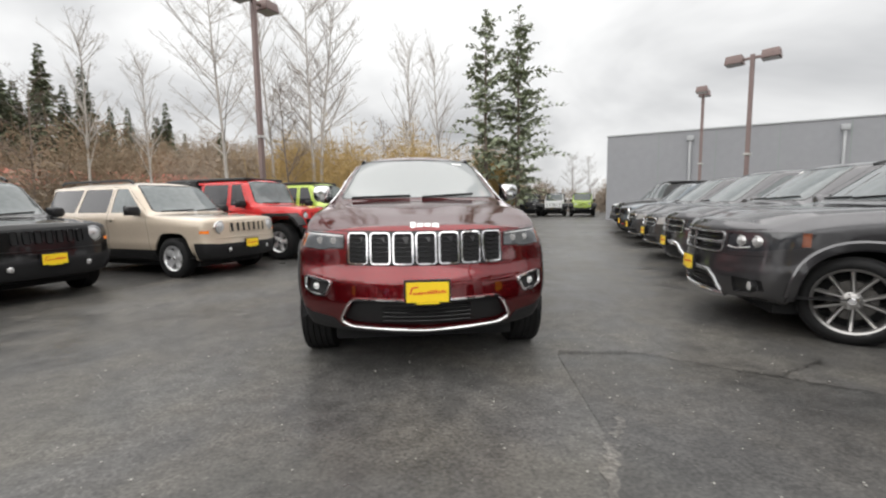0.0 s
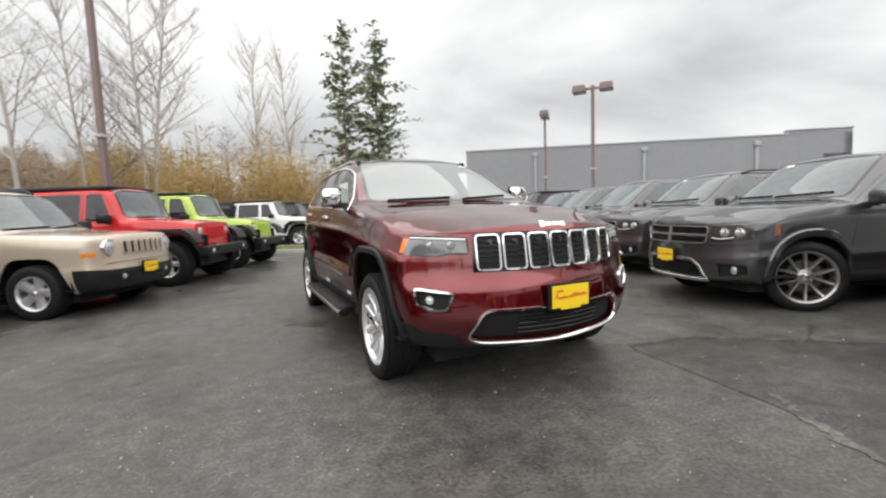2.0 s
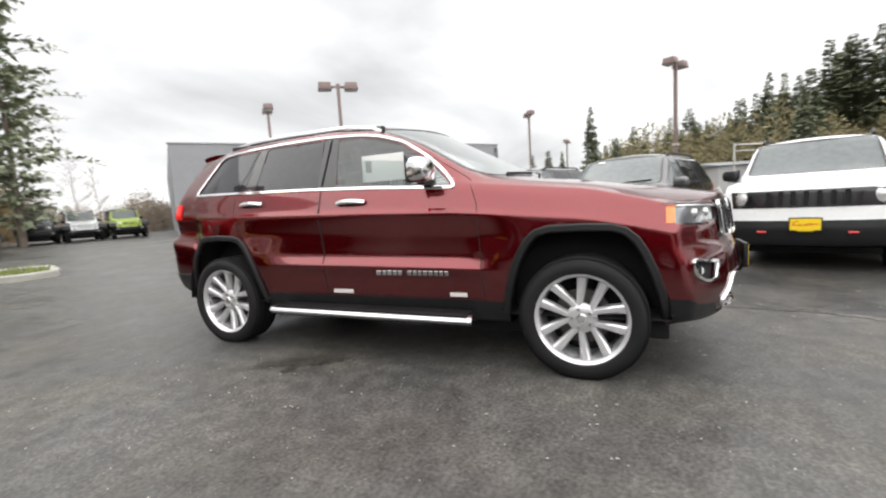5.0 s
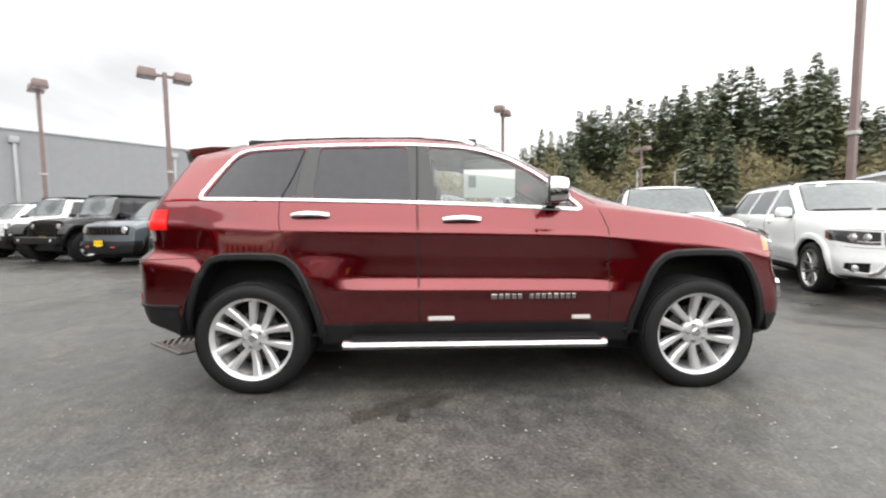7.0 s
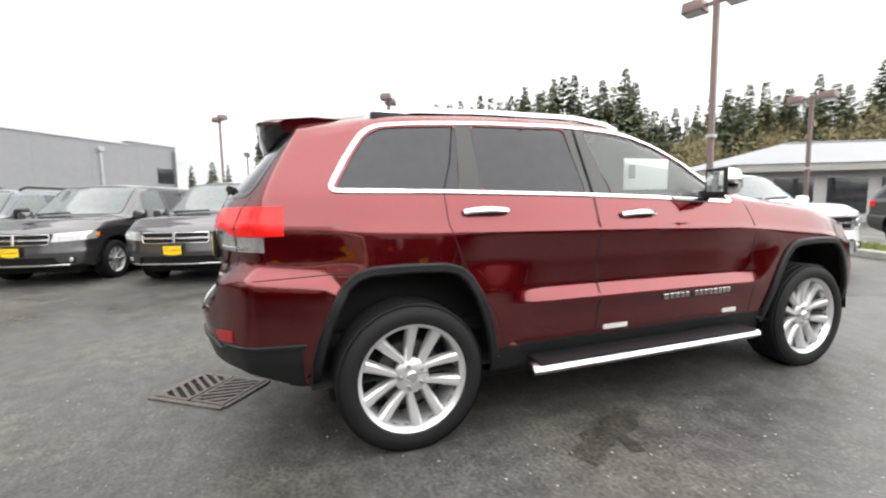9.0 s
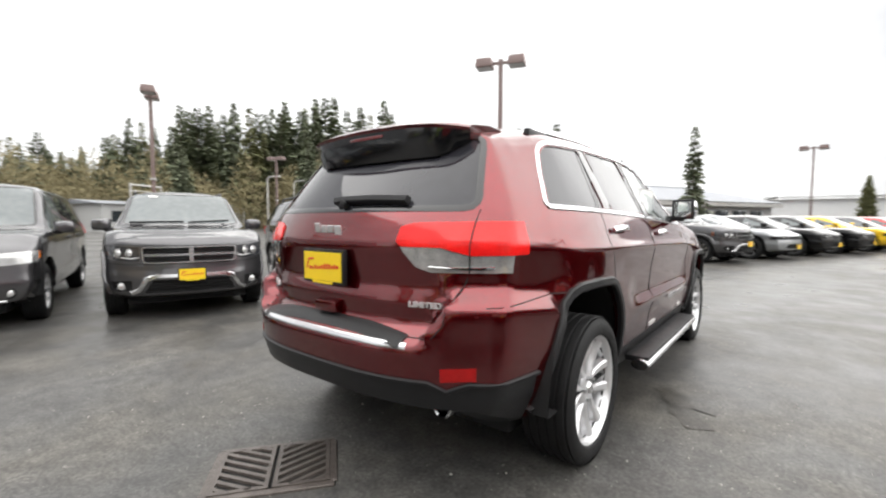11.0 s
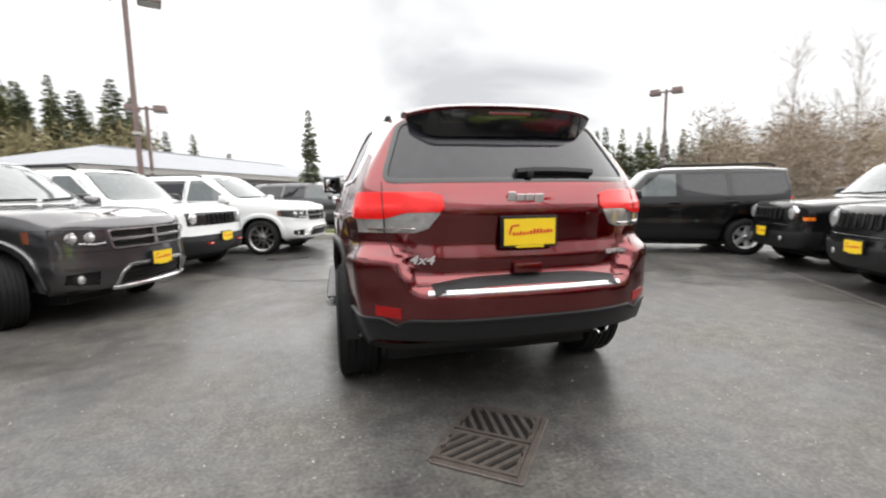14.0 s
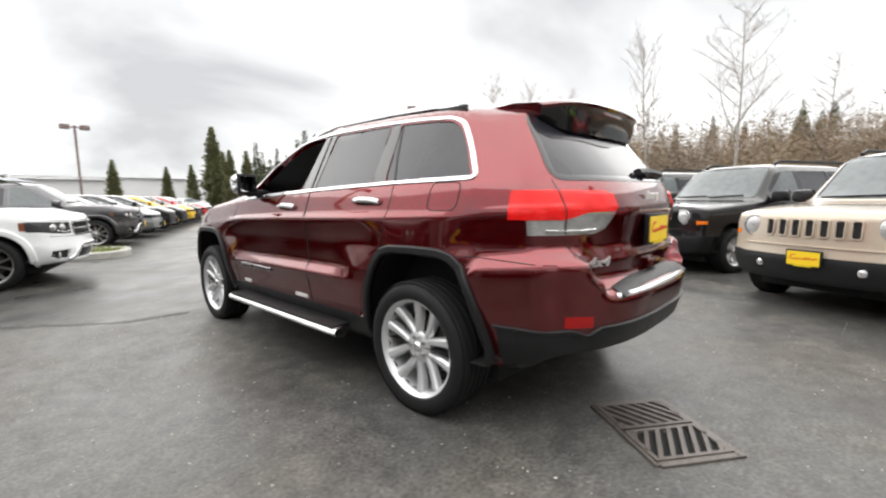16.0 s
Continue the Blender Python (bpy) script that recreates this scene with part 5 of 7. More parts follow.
def wrangler():
    paint = M["paint_signal_red"]
    car, skin = build_car(TUB, paint, "off_road_car")
    slot_row(car, skin, [(-3 + i) * 0.098 for i in range(7)], 0.79, 1.02, 0.052, paint, False)
    top = box_bm(-0.63, -0.38, 1.745, 0.63, 1.96, 1.815, 0.03)
    for v in top.verts:
        v.co.x *= 1 - max(0, v.co.z - 1.80) * 1.2
    hard = part("hardtop", top, M["black_plastic"], car, "black moulded hardtop")
    for sg in (-1, 1):
        part("hardtop_side", box_bm(sg * 0.70 - 0.05, 0.98, 1.155, sg * 0.70 + 0.05, 1.97, 1.78, 0.03, m=Matrix.Translation((sg * 0.0, 0, 0))), M["black_plastic"], hard)
        part("hardtop_glass", box_bm(sg * 0.70 - 0.054, 1.10, 1.27, sg * 0.70 + 0.054, 1.86, 1.68, 0.03), M["tint"], hard)
        p, n = skin.at("y", -1, sg * 0.47, 0.93)
        lamp_ball(car, p.x, p.y + 0.01, p.z, 0.09, "lamp_clear", -1, "headlight", "dark")
        # flat wing over the front wheel, flare over the rear one
        for y, drop in ((-1.473, 0.30), (1.473, 0.26)):
            pts = [(sg * 0.83, y - 0.56, 0.62 + (0.12 if y < 0 else 0)), (sg * 0.84, y - 0.48, 0.88), (sg * 0.84, y - 0.36, 0.965), (sg * 0.84, y + 0.30, 0.965), (sg * 0.83, y + 0.46, 0.84), (sg * 0.82, y + 0.56, 0.56)]
            fl = part("wing", sweep_bm(pts, [(-0.17, -0.02), (0.17, -0.02), (0.17, 0.025), (0.13, 0.04), (-0.17, 0.04)]), M["black_plastic"], car)
        p = box_bm(sg * 0.74, -1.93, 0.86, sg * 0.86, -1.87, 0.92, 0.012)
        part("turn_signal", p, M["amber"], car)
    part("bumper", box_bm(-0.78, -2.16, 0.50, 0.78, -1.98, 0.68, 0.04, 3), M["black_plastic"], car)
    for sg in (-1, 1):
        part("bumper_arm", box_bm(sg * 0.4 - 0.06, -2.0, 0.5, sg * 0.4 + 0.06, -1.8, 0.62), M["dark"], car)
        lamp_ball(car, sg * 0.6, -2.163, 0.59, 0.045, "lamp_clear", -1, "fog_lamp", "dark")
    sp = part("spare_wheel", tyre_bm(0.39, 0.22, 0.24), M["rubber"], car)
    sp.matrix_basis = pose(0, 2.17, 0.98, 0, 0, 90)
    part("spare_rim", rim_bm(0.22, 0.24, 5, 0, 0.1), M["rim_bright"], sp)
    part("spare_mount", box_bm(-0.1, 1.98, 0.88, 0.1, 2.2, 1.08, 0.02), M["dark"], car)
    tri_wiper(car, skin, -1, [(-0.5, 1.235), (0.0, 1.24)])
    return car


def repaint(car, old, paint):
    for ob in (car, *car.children_recursive):
        if ob.type == "MESH" and len(ob.material_slots) and ob.material_slots[0].material == old:
            paint_slot(ob, paint)


def drop_part(car, name):
    """Take a part and all below it off a car."""
    hits = [ob for ob in car.children if ob.name.split(".")[0] == name]
    gone = hits + [c for ob in hits for c in ob.children_recursive]
    for ob in gone:
        bpy.data.objects.remove(ob)


def park(car, base_paint, paint, nose, facing, y0, label, category, group, first=False):
    """Set a car, or a copy of it, with the middle of its nose at a place and its front towards an angle from +x."""
    a = facing + 90
    m = pose(nose[0], nose[1], 0, 0, 0, a) @ Matrix.Translation((0, -y0, 0))
    c = car if first else copy_thing(car, m)
    c.matrix_basis = m
    if paint != base_paint:
        repaint(c, M[base_paint], M[paint])
    tagged(c, label, category, group)
    return c

# ---- the hero and the rows of parked cars ----
grand()

FA = -25   # heading of the western row
FB = 162   # heading of the eastern row

pat = patriot()
P0 = PATRIOT["y0"] - 0.02
ROW_A, ROW_B = "cars parked in the western row", "cars parked in the eastern row"
jo = journey()
ren = renegade()
van = caravan()
wr = wrangler()
cou = coupe()
cars = [
    (pat, "paint_black", "paint_tan", (-2.83, 2.80), FA, P0, "tan boxy SUV with black lower bumper and yellow dealer plate", "car", ROW_A),
    (pat, "paint_black", "paint_black", (-4.58, 0.78), FA, P0, "glossy black boxy SUV with round headlights, beside the tan one", "car", ROW_A),
    (pat, "paint_black", "paint_black", (-5.65, -1.22), FA, P0, "glossy black boxy SUV with yellow dealer plate, between two others", "car", ROW_A),
    (pat, "paint_black", "paint_black", (-3.60, -4.45), -28, P0, "glossy black boxy SUV pulled forward out of its row", "car", ROW_A),
    (wr, "paint_signal_red", "paint_signal_red", (-1.85, 5.05), FA, -2.16, "bright red off-road car with black hardtop and wings", "car", ROW_A),
    (wr, "paint_signal_red", "paint_lime", (-0.85, 7.33), FA, -2.16, "lime green off-road car with black hardtop and wings", "car", ROW_A),
    (wr, "paint_signal_red", "paint_white", (1.45, 13.2), FA, -2.16, "white off-road car with black wings beside a kerb", "car", ROW_A),
    (wr, "paint_signal_red", "paint_black", (2.6, 15.7), FA, -2.16, "black off-road car in the far part of the row", "car", ROW_A),
    (wr, "paint_signal_red", "paint_black", (3.7, 18.2), FA, -2.16, "black off-road car in the far part of the row", "car", ROW_A),
    (wr, "paint_signal_red", "paint_slate", (4.8, 20.7), FA, -2.16, "grey off-road car in the far part of the row", "car", ROW_A),
    (wr, "paint_signal_red", "paint_black", (5.9, 23.2), FA, -2.16, "black off-road car in the far part of the row", "car", ROW_A),
    (wr, "paint_signal_red", "paint_black", (9.6, 29.0), -112, -2.16, "black off-road car facing down the aisle at its end", "car", "cars across the end of the aisle"),
    (wr, "paint_signal_red", "paint_white", (11.2, 27.6), -112, -2.16, "white off-road car facing down the aisle at its end", "car", "cars across the end of the aisle"),
    (wr, "paint_signal_red", "paint_lime", (13.1, 26.6), -112, -2.16, "lime green off-road car facing down the aisle at its end", "car", "cars across the end of the aisle"),
    (jo, "paint_granite", "paint_granite", (2.79, -0.90), FB, -2.42, "dark grey crossover with yellow dealer plate and twin-spoke alloys", "car", ROW_B),
    (jo, "paint_granite", "paint_granite", (3.92, 1.38), FB, -2.42, "dark grey crossover with a bright bumper trim", "car", ROW_B),
    (jo, "paint_granite", "paint_white", (1.25, -5.65), FB, -2.42, "white crossover beside the end of a grass island", "car", ROW_B),
    (van, "paint_granite", "paint_granite", (4.85, 3.62), FB, -2.52, "dark grey minivan with a chrome crossed grille", "car", ROW_B),
    (van, "paint_granite", "paint_granite", (5.75, 6.0), FB, -2.52, "dark grey minivan with amber side lamps", "car", ROW_B),
    (ren, "paint_white", "paint_white", (2.72, -3.48), FB, -2.12, "white small SUV with black grille and red tow hooks", "car", ROW_B),
    (ren, "paint_white", "paint_slate", (6.6, 8.1), FB, -2.12, "slate grey small SUV with black lower bumper", "car", ROW_B),
    (wr, "paint_signal_red", "paint_black", (7.5, 10.4), FB, -2.16, "black off-road car with dark hardtop", "car", ROW_B),
    (wr, "paint_signal_red", "paint_white", (8.7, 12.8), FB, -2.16, "white off-road car with black wings", "car", ROW_B),
    (ren, "paint_white", "paint_white", (9.8, 15.2), FB, -2.12, "white small SUV far along the row", "car", ROW_B),
    (jo, "paint_granite", "paint_granite", (-0.75, -11.5), FB, -2.42, "dark grey crossover past the grass island", "car", ROW_B),
    (cou, "paint_yellow", "paint_silver", (-1.85, -13.9), FB, -2.47, "silver coupe past the grass island", "car", ROW_B),
    (cou, "paint_yellow", "paint_black", (-2.95, -16.3), FB, -2.47, "black coupe past the grass island", "car", ROW_B),
    (cou, "paint_yellow", "paint_black", (-4.05, -18.7), FB, -2.47, "black coupe past the grass island", "car", ROW_B),
    (cou, "paint_yellow", "paint_yellow", (-5.15, -21.1), FB, -2.47, "bright yellow coupe past the grass island", "car", ROW_B),
    (cou, "paint_yellow", "paint_granite", (-6.25, -23.5), FB, -2.47, "dark grey coupe far along the row", "car", ROW_B),
    (cou, "paint_yellow", "paint_signal_red", (-7.35, -25.9), FB, -2.47, "red coupe far along the row", "car", ROW_B),
    (cou, "paint_yellow", "paint_silver", (-8.45, -28.3), FB, -2.47, "silver coupe far along the row", "car", ROW_B),
    (cou, "paint_yellow", "paint_white", (-11.8, -40.5), 100, -2.47, "white car parked across the far end", "car", "cars across the far end"),
    (cou, "paint_yellow", "paint_silver", (-18.0, -42.0), 100, -2.47, "silver car parked across the far end", "car", "cars across the far end"),
    (cou, "paint_yellow", "paint_blue", (-25.0, -43.0), 90, -2.47, "dark blue car parked across the far end", "car", "cars across the far end"),
    (jo, "paint_granite", "paint_silver", (-10.5, -16.0), FA, -2.42, "silver crossover in the western row", "car", ROW_A),
    (jo, "paint_granite", "paint_silver", (-9.4, -13.2), FA, -2.42, "silver crossover in the western row", "car", ROW_A),
]
def steer(car, angle):
    for ob in car.children:
        if ob.name.split(".")[0] == "wheel" and ob.matrix_basis.translation.y < 0:
            ob.matrix_basis = ob.matrix_basis @ pose(0, 0, 0, 0, 0, angle)


# copies first, so that the first of each kind keeps its own paint
firsts = {}
for row in cars:
    if row[1] == row[2] and row[0] not in firsts and row[3] != (2.79, -0.90):
        firsts[row[0]] = row
for row in cars:
    if firsts.get(row[0]) is not row:
        c = park(*row)
        if row[3] == (2.79, -0.90):
            steer(c, -28)
            drop_part(c, "bumper_arch")
        elif row[0] is jo:
            drop_part(c, "bumper_hoop"), drop_part(c, "bumper_trim")
            if row[2] == "paint_white":
                drop_part(c, "dealer_plate")
for row in firsts.values():
    park(*row, first=True)
drop_part(jo, "bumper_hoop"), drop_part(jo, "bumper_trim")

# ---- ground ----
def asphalt(name, tone, wet):
    """Wet, worn asphalt: stones, damp patches, streaks."""
    m = bpy.data.materials.new(name)
    m.use_nodes = True
    n, l = m.node_tree.nodes, m.node_tree.links
    b = n["Principled BSDF"]
    tc = n.new("ShaderNodeTexCoord")

    def tex(kind, scale, detail=3):
        t = n.new(kind)
        t.inputs["Scale"].default_value = scale
        if "Detail" in t.inputs:
            t.inputs["Detail"].default_value = detail
        l.new(tc.outputs["Object"], t.inputs["Vector"])
        return t

    def rng(sock, a, b0, c, d):
        r = n.new("ShaderNodeMapRange")
        for i, v in enumerate((a, b0, c, d)):
            r.inputs[i + 1].default_value = v
        l.new(sock, r.inputs[0])
        return r.outputs[0]

    def mul(a, b0):
        k = n.new("ShaderNodeMath")
        k.operation = "MULTIPLY"
        l.new(a, k.inputs[0]), l.new(b0, k.inputs[1])
        return k.outputs[0]

    big, mid, fine, grit = tex("ShaderNodeTexNoise", 0.35, 5), tex("ShaderNodeTexNoise", 2.2, 6), tex("ShaderNodeTexNoise", 48, 5), tex("ShaderNodeTexVoronoi", 60)
    chips = tex("ShaderNodeTexVoronoi", 24)
    patch = tex("ShaderNodeTexNoise", 9, 6)
    v = mul(rng(big.outputs["Fac"], 0.3, 0.7, 0.72, 1.25), rng(mid.outputs["Fac"], 0.3, 0.7, 0.8, 1.2))
    v = mul(v, rng(fine.outputs["Fac"], 0.3, 0.7, 0.62, 1.4))
    v = mul(v, rng(grit.outputs["Distance"], 0.1, 0.7, 1.5, 0.6))
    v = mul(v, rng(patch.outputs["Fac"], 0.35, 0.65, 0.8, 1.22))
    spark = rng(chips.outputs["Distance"], 0.07, 0.17, 4.2, 1.0)
    v = mul(v, spark)
    hsv = n.new("ShaderNodeHueSaturation")
    earth = tex("ShaderNodeTexNoise", 1.1, 7)
    tint = n.new("ShaderNodeMix")
    tint.data_type = "RGBA"
    tint.inputs["A"].default_value = (*tone, 1)
    tint.inputs["B"].default_value = (tone[0] * 1.03, tone[1] * 0.995, tone[2] * 0.93, 1)
    l.new(rng(earth.outputs["Fac"], 0.42, 0.6, 0.0, 1.0), tint.inputs["Factor"])
    l.new(tint.outputs["Result"], hsv.inputs["Color"])
    l.new(v, hsv.inputs["Value"])
    l.new(hsv.outputs[0], b.inputs["Base Color"])
    l.new(mul(rng(big.outputs["Fac"], 0.35, 0.65, wet[0], wet[1]), rng(mid.outputs["Fac"], 0.3, 0.7, 0.75, 1.25)), b.inputs["Roughness"])
    b.inputs["Specular IOR Level"].default_value = 0.28
    sm = n.new("ShaderNodeMath")
    sm.operation = "ADD"
    l.new(fine.outputs["Fac"], sm.inputs[0])
    l.new(rng(grit.outputs["Distance"], 0, 0.8, 0.6, 0.0), sm.inputs[1])
    bp = n.new("ShaderNodeBump")
    bp.inputs["Strength"].default_value, bp.inputs["Distance"].default_value = 0.4, 0.0022
    l.new(sm.outputs[0], bp.inputs["Height"])
    l.new(bp.outputs[0], b.inputs["Normal"])
    M[name] = m
    return m


asphalt("asphalt", (0.124, 0.121, 0.116), (0.32, 0.56))
asphalt("asphalt_dark", (0.070, 0.068, 0.065), (0.36, 0.6))
asphalt("asphalt_mid", (0.094, 0.092, 0.089), (0.3, 0.5))
asphalt("asphalt_stain", (0.080, 0.076, 0.070), (0.26, 0.5))
asphalt("asphalt_pale", (0.175, 0.168, 0.158), (0.4, 0.6))
mat("kerb", (0.36, 0.35, 0.32), 0.75, vary=0.25, scale=3, bump=0.3, bump_scale=60)
mat("grass_soil", (0.10, 0.115, 0.045), 0.9, vary=0.4, scale=3, bump=0.5, bump_scale=25)
mat("grass", (0.17, 0.20, 0.05), 0.7, vary=0.4, scale=2)
mat("iron", (0.10, 0.085, 0.076), 0.36, 0.3, vary=0.5, scale=14, bump=0.3, bump_scale=120)
mat("pole_brown", (0.20, 0.145, 0.135), 0.5, 0.2, vary=0.15, scale=3)
mat("lens_grey", (0.45, 0.44, 0.42), 0.3, vary=0.1)
mat("wall_grey", (0.28, 0.285, 0.30), 0.8, vary=0.06, scale=0.35, bump=0.05, bump_scale=8)
mat("wall_trim", (0.40, 0.41, 0.42), 0.6, vary=0.08, scale=2)
mat("roof_metal", (0.22, 0.23, 0.25), 0.65, 0.0, vary=0.08, scale=0.8)
mat("roof_red", (0.42, 0.13, 0.09), 0.8, vary=0.2, scale=1.5)
mat("wall_pale", (0.42, 0.42, 0.415), 0.8, vary=0.06, scale=0.6)
mat("wall_white", (0.72, 0.72, 0.72), 0.8, vary=0.05, scale=0.5)
mat("window_dark", (0.03, 0.035, 0.04), 0.1, vary=0.3, scale=0.5)
mat("bark", (0.2, 0.165, 0.14), 0.9, spec=0.08, vary=0.3, scale=4, bump=0.5, bump_scale=30)
mat("bark_pale", (0.40, 0.37, 0.34), 0.9, spec=0.08, vary=0.3, scale=3, bump=0.4, bump_scale=30)
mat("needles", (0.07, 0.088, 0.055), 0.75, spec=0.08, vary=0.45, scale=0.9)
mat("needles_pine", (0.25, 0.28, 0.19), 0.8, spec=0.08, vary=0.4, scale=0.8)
# far conifers: distance haze is put into this paler needle colour
mat("needles_hazy", (0.165, 0.185, 0.122), 0.85, spec=0.08, vary=0.4, scale=0.5)
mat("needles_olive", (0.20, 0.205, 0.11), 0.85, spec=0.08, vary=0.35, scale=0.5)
mat("twigs_brown", (0.28, 0.215, 0.15), 0.9, spec=0.08, vary=0.4, scale=0.35)
mat("twigs_olive", (0.235, 0.205, 0.12), 0.9, spec=0.08, vary=0.5, scale=0.25)
mat("twigs_gold", (0.40, 0.285, 0.125), 0.9, spec=0.08, vary=0.35, scale=0.4)
mat("twigs_grey", (0.30, 0.25, 0.20), 0.9, spec=0.08, vary=0.35, scale=0.4)
mat("hill_brown", (0.2, 0.16, 0.115), 0.95, spec=0.08, vary=0.4, scale=0.12, bump=0.6, bump_scale=1.5)
mat("cone_orange", (0.8, 0.12, 0.02), 0.5)

ground = bmesh.new()
bmesh.ops.create_grid(ground, x_segments=40, y_segments=40, size=900)
tagged(link("ground", ground, M["asphalt"]), "damp dark grey asphalt of a car dealer's lot", "ground", kind="structure")


def sheet(name, pts, material, z, label, skirt=True):
    bm = bmesh.new()
    bm.faces.new([bm.verts.new((x, y, z)) for x, y in pts])
    bmesh.ops.recalc_face_normals(bm, faces=bm.faces[:])
    if bm.faces[:][0].normal.z < 0:
        bmesh.ops.reverse_faces(bm, faces=bm.faces[:])
    return tagged(link(name, bm, M[material]), label, "pavement", kind="structure")


UA = Vector((0.42, 0.908))     # along the rows


def ragged(a, b, w, seed, n=40):
    r = random.Random(seed)
    a, b = Vector(a), Vector(b)
    d = (b - a).normalized()
    s = Vector((-d.y, d.x))
    left, right = [], []
    for i in range(n + 1):
        p = a + (b - a) * (i / n) + s * r.uniform(-0.02, 0.02)
        k = w * r.uniform(0.35, 1.0)
        left.append(p + s * k), right.append(p - s * k)
    return [tuple(p) for p in left + right[::-1]]


sheet("pavement_patch", [(-60, -60), (-15.5, -20.3), (-4.95, 0.3), (-4.1, 1.75), (-0.6, 9.3), (6.5, 25), (-60, 60)], "asphalt_dark", 0.004, "darker older asphalt under the western row of cars")
sheet("pavement_edge", ragged((-5.6, -1.1), (-3.6, 2.6), 0.05, 5), "asphalt_pale", 0.0075, "pale worn edge between two layers of asphalt")
for i, (a, b, w) in enumerate((((1.05, -1.9), (1.65, -2.0), 0.05), ((1.65, -2.0), (2.12, -2.4), 0.012), ((2.12, -2.4), (2.75, -2.9), 0.014), ((2.3, -2.55), (2.9, -2.3), 0.01))):
    sheet("pavement_crack", ragged(a, b, w, 20 + i), "asphalt_dark", 0.004 + 0.001 * i, "dark crack in the asphalt")
sheet("pavement_strip", [(1.02, -1.95), (1.66, -2.03), (2.12, -2.42), (2.75, -2.92), (4.6, -4.2), (3.4, -9.5), (-0.9, -9.5), (-0.2, -5.6), (0.62, -3.65), (0.86, -3.1)], "asphalt_mid", 0.0035, "slightly darker lay of asphalt beyond a worn seam")
for i, (a, b, w) in enumerate((((0.85, -3.2), (0.62, -3.65), 0.075), ((1.02, -2.95), (0.9, -3.15), 0.05))):
    sheet("pavement_mark", ragged(a, b, w * 0.6, 40 + i, 12), "asphalt_pale", 0.004 + 0.0012 * i, "worn pale streak of old line paint")
for i, (a, b, w) in enumerate((((-1.3, 0.75), (-1.0, 0.2), 0.10), ((-1.35, 0.45), (-1.05, 0.42), 0.05), ((-0.55, -4.2), (-0.35, -4.15), 0.04))):
    sheet("pavement_stain", ragged(a, b, w, 60 + i, 9), "asphalt_stain", 0.004 + 0.0012 * i, "dark oil stain on the asphalt")

# grit and small leaves
grit = bmesh.new()
rg = random.Random(9)
for i in range(5000):
    a, d = rg.uniform(0, 6.283), 1.0 + 7.0 * rg.random() ** 0.8
    x, y = d * math.cos(a), d * math.sin(a)
    r = 0.0025 + 0.0075 * rg.random() ** 3
    vs = [grit.verts.new((x + r * math.cos(t), y + r * math.sin(t), 0.0075)) for t in (0.3, 2.2, 4.4)]
    top = grit.verts.new((x, y, 0.0075 + r * 0.7))
    for j in range(3):
        grit.faces.new((vs[j], vs[(j + 1) % 3], top))
tagged(link("grit", grit, M["kerb"]), "fine pale grit scattered over the asphalt", "grit", kind="stuff")


def drain():
    """An iron drain: a frame and two gratings with slanted bars that meet in a herringbone."""
    root = empty("storm_drain", pose(0.246, 2.479, 0.0, 0, 0, 53))
    L, W2 = 0.515, 0.385
    fr = bmesh.new()
    for x0, y0, x1, y1 in ((-L / 2 - 0.022, -W2 / 2 - 0.022, L / 2 + 0.022, -W2 / 2), (-L / 2 - 0.022, W2 / 2, L / 2 + 0.035, W2 / 2 + 0.035), (-L / 2 - 0.035, -W2 / 2, -L / 2, W2 / 2), (L / 2, -W2 / 2, L / 2 + 0.035, W2 / 2)):
        merge(fr, box_bm(x0, y0, -0.02, x1, y1, 0.012, 0.003, 1))
    part("frame", fr, M["iron"], root)
    # thin black slab, painted as the unlit depth below the bars
    part("pit", box_bm(-L / 2, -W2 / 2, 0.001, L / 2, W2 / 2, 0.0035), M["void"], root)
    for sx in (-1, 1):
        g = bmesh.new()
        x0, x1 = (0.008, L / 2) if sx > 0 else (-L / 2, -0.008)
        merge(g, box_bm(x0, -W2 / 2, 0.002, x1, -W2 / 2 + 0.022, 0.016)), merge(g, box_bm(x0, W2 / 2 - 0.022, 0.002, x1, W2 / 2, 0.016))
        merge(g, box_bm(x0, -W2 / 2, 0.002, x0 + 0.02, W2 / 2, 0.0165)), merge(g, box_bm(x1 - 0.02, -W2 / 2, 0.002, x1, W2 / 2, 0.0165))
        gr = part("grating", g, M["iron"], root)
        cx = (x0 + x1) / 2
        for i in range(8):
            c = -W2 / 2 - 0.02 + i * (W2 + 0.04) / 7
            half = (x1 - x0) / 2 - 0.01
            pts = []
            for t in (-1, 1):
                y = c - t * half * 0.62 * sx
                u = t
                if abs(y) > W2 / 2 - 0.01:
                    yl = math.copysign(W2 / 2 - 0.01, y)
                    u = (yl - c) / (-half * 0.62 * sx)
                    y = yl
                pts.append((cx + half * u, y, 0.009))
            if (Vector(pts[0]) - Vector(pts[1])).length > 0.04:
                part("bar", sweep_bm(pts, [(-0.012, -0.006), (0.012, -0.006), (0.0105, 0.007), (-0.0105, 0.007)]), M["iron"], gr)
    return tagged(root, "rusty iron storm drain with herringbone gratings in the asphalt", "drain")


drain()


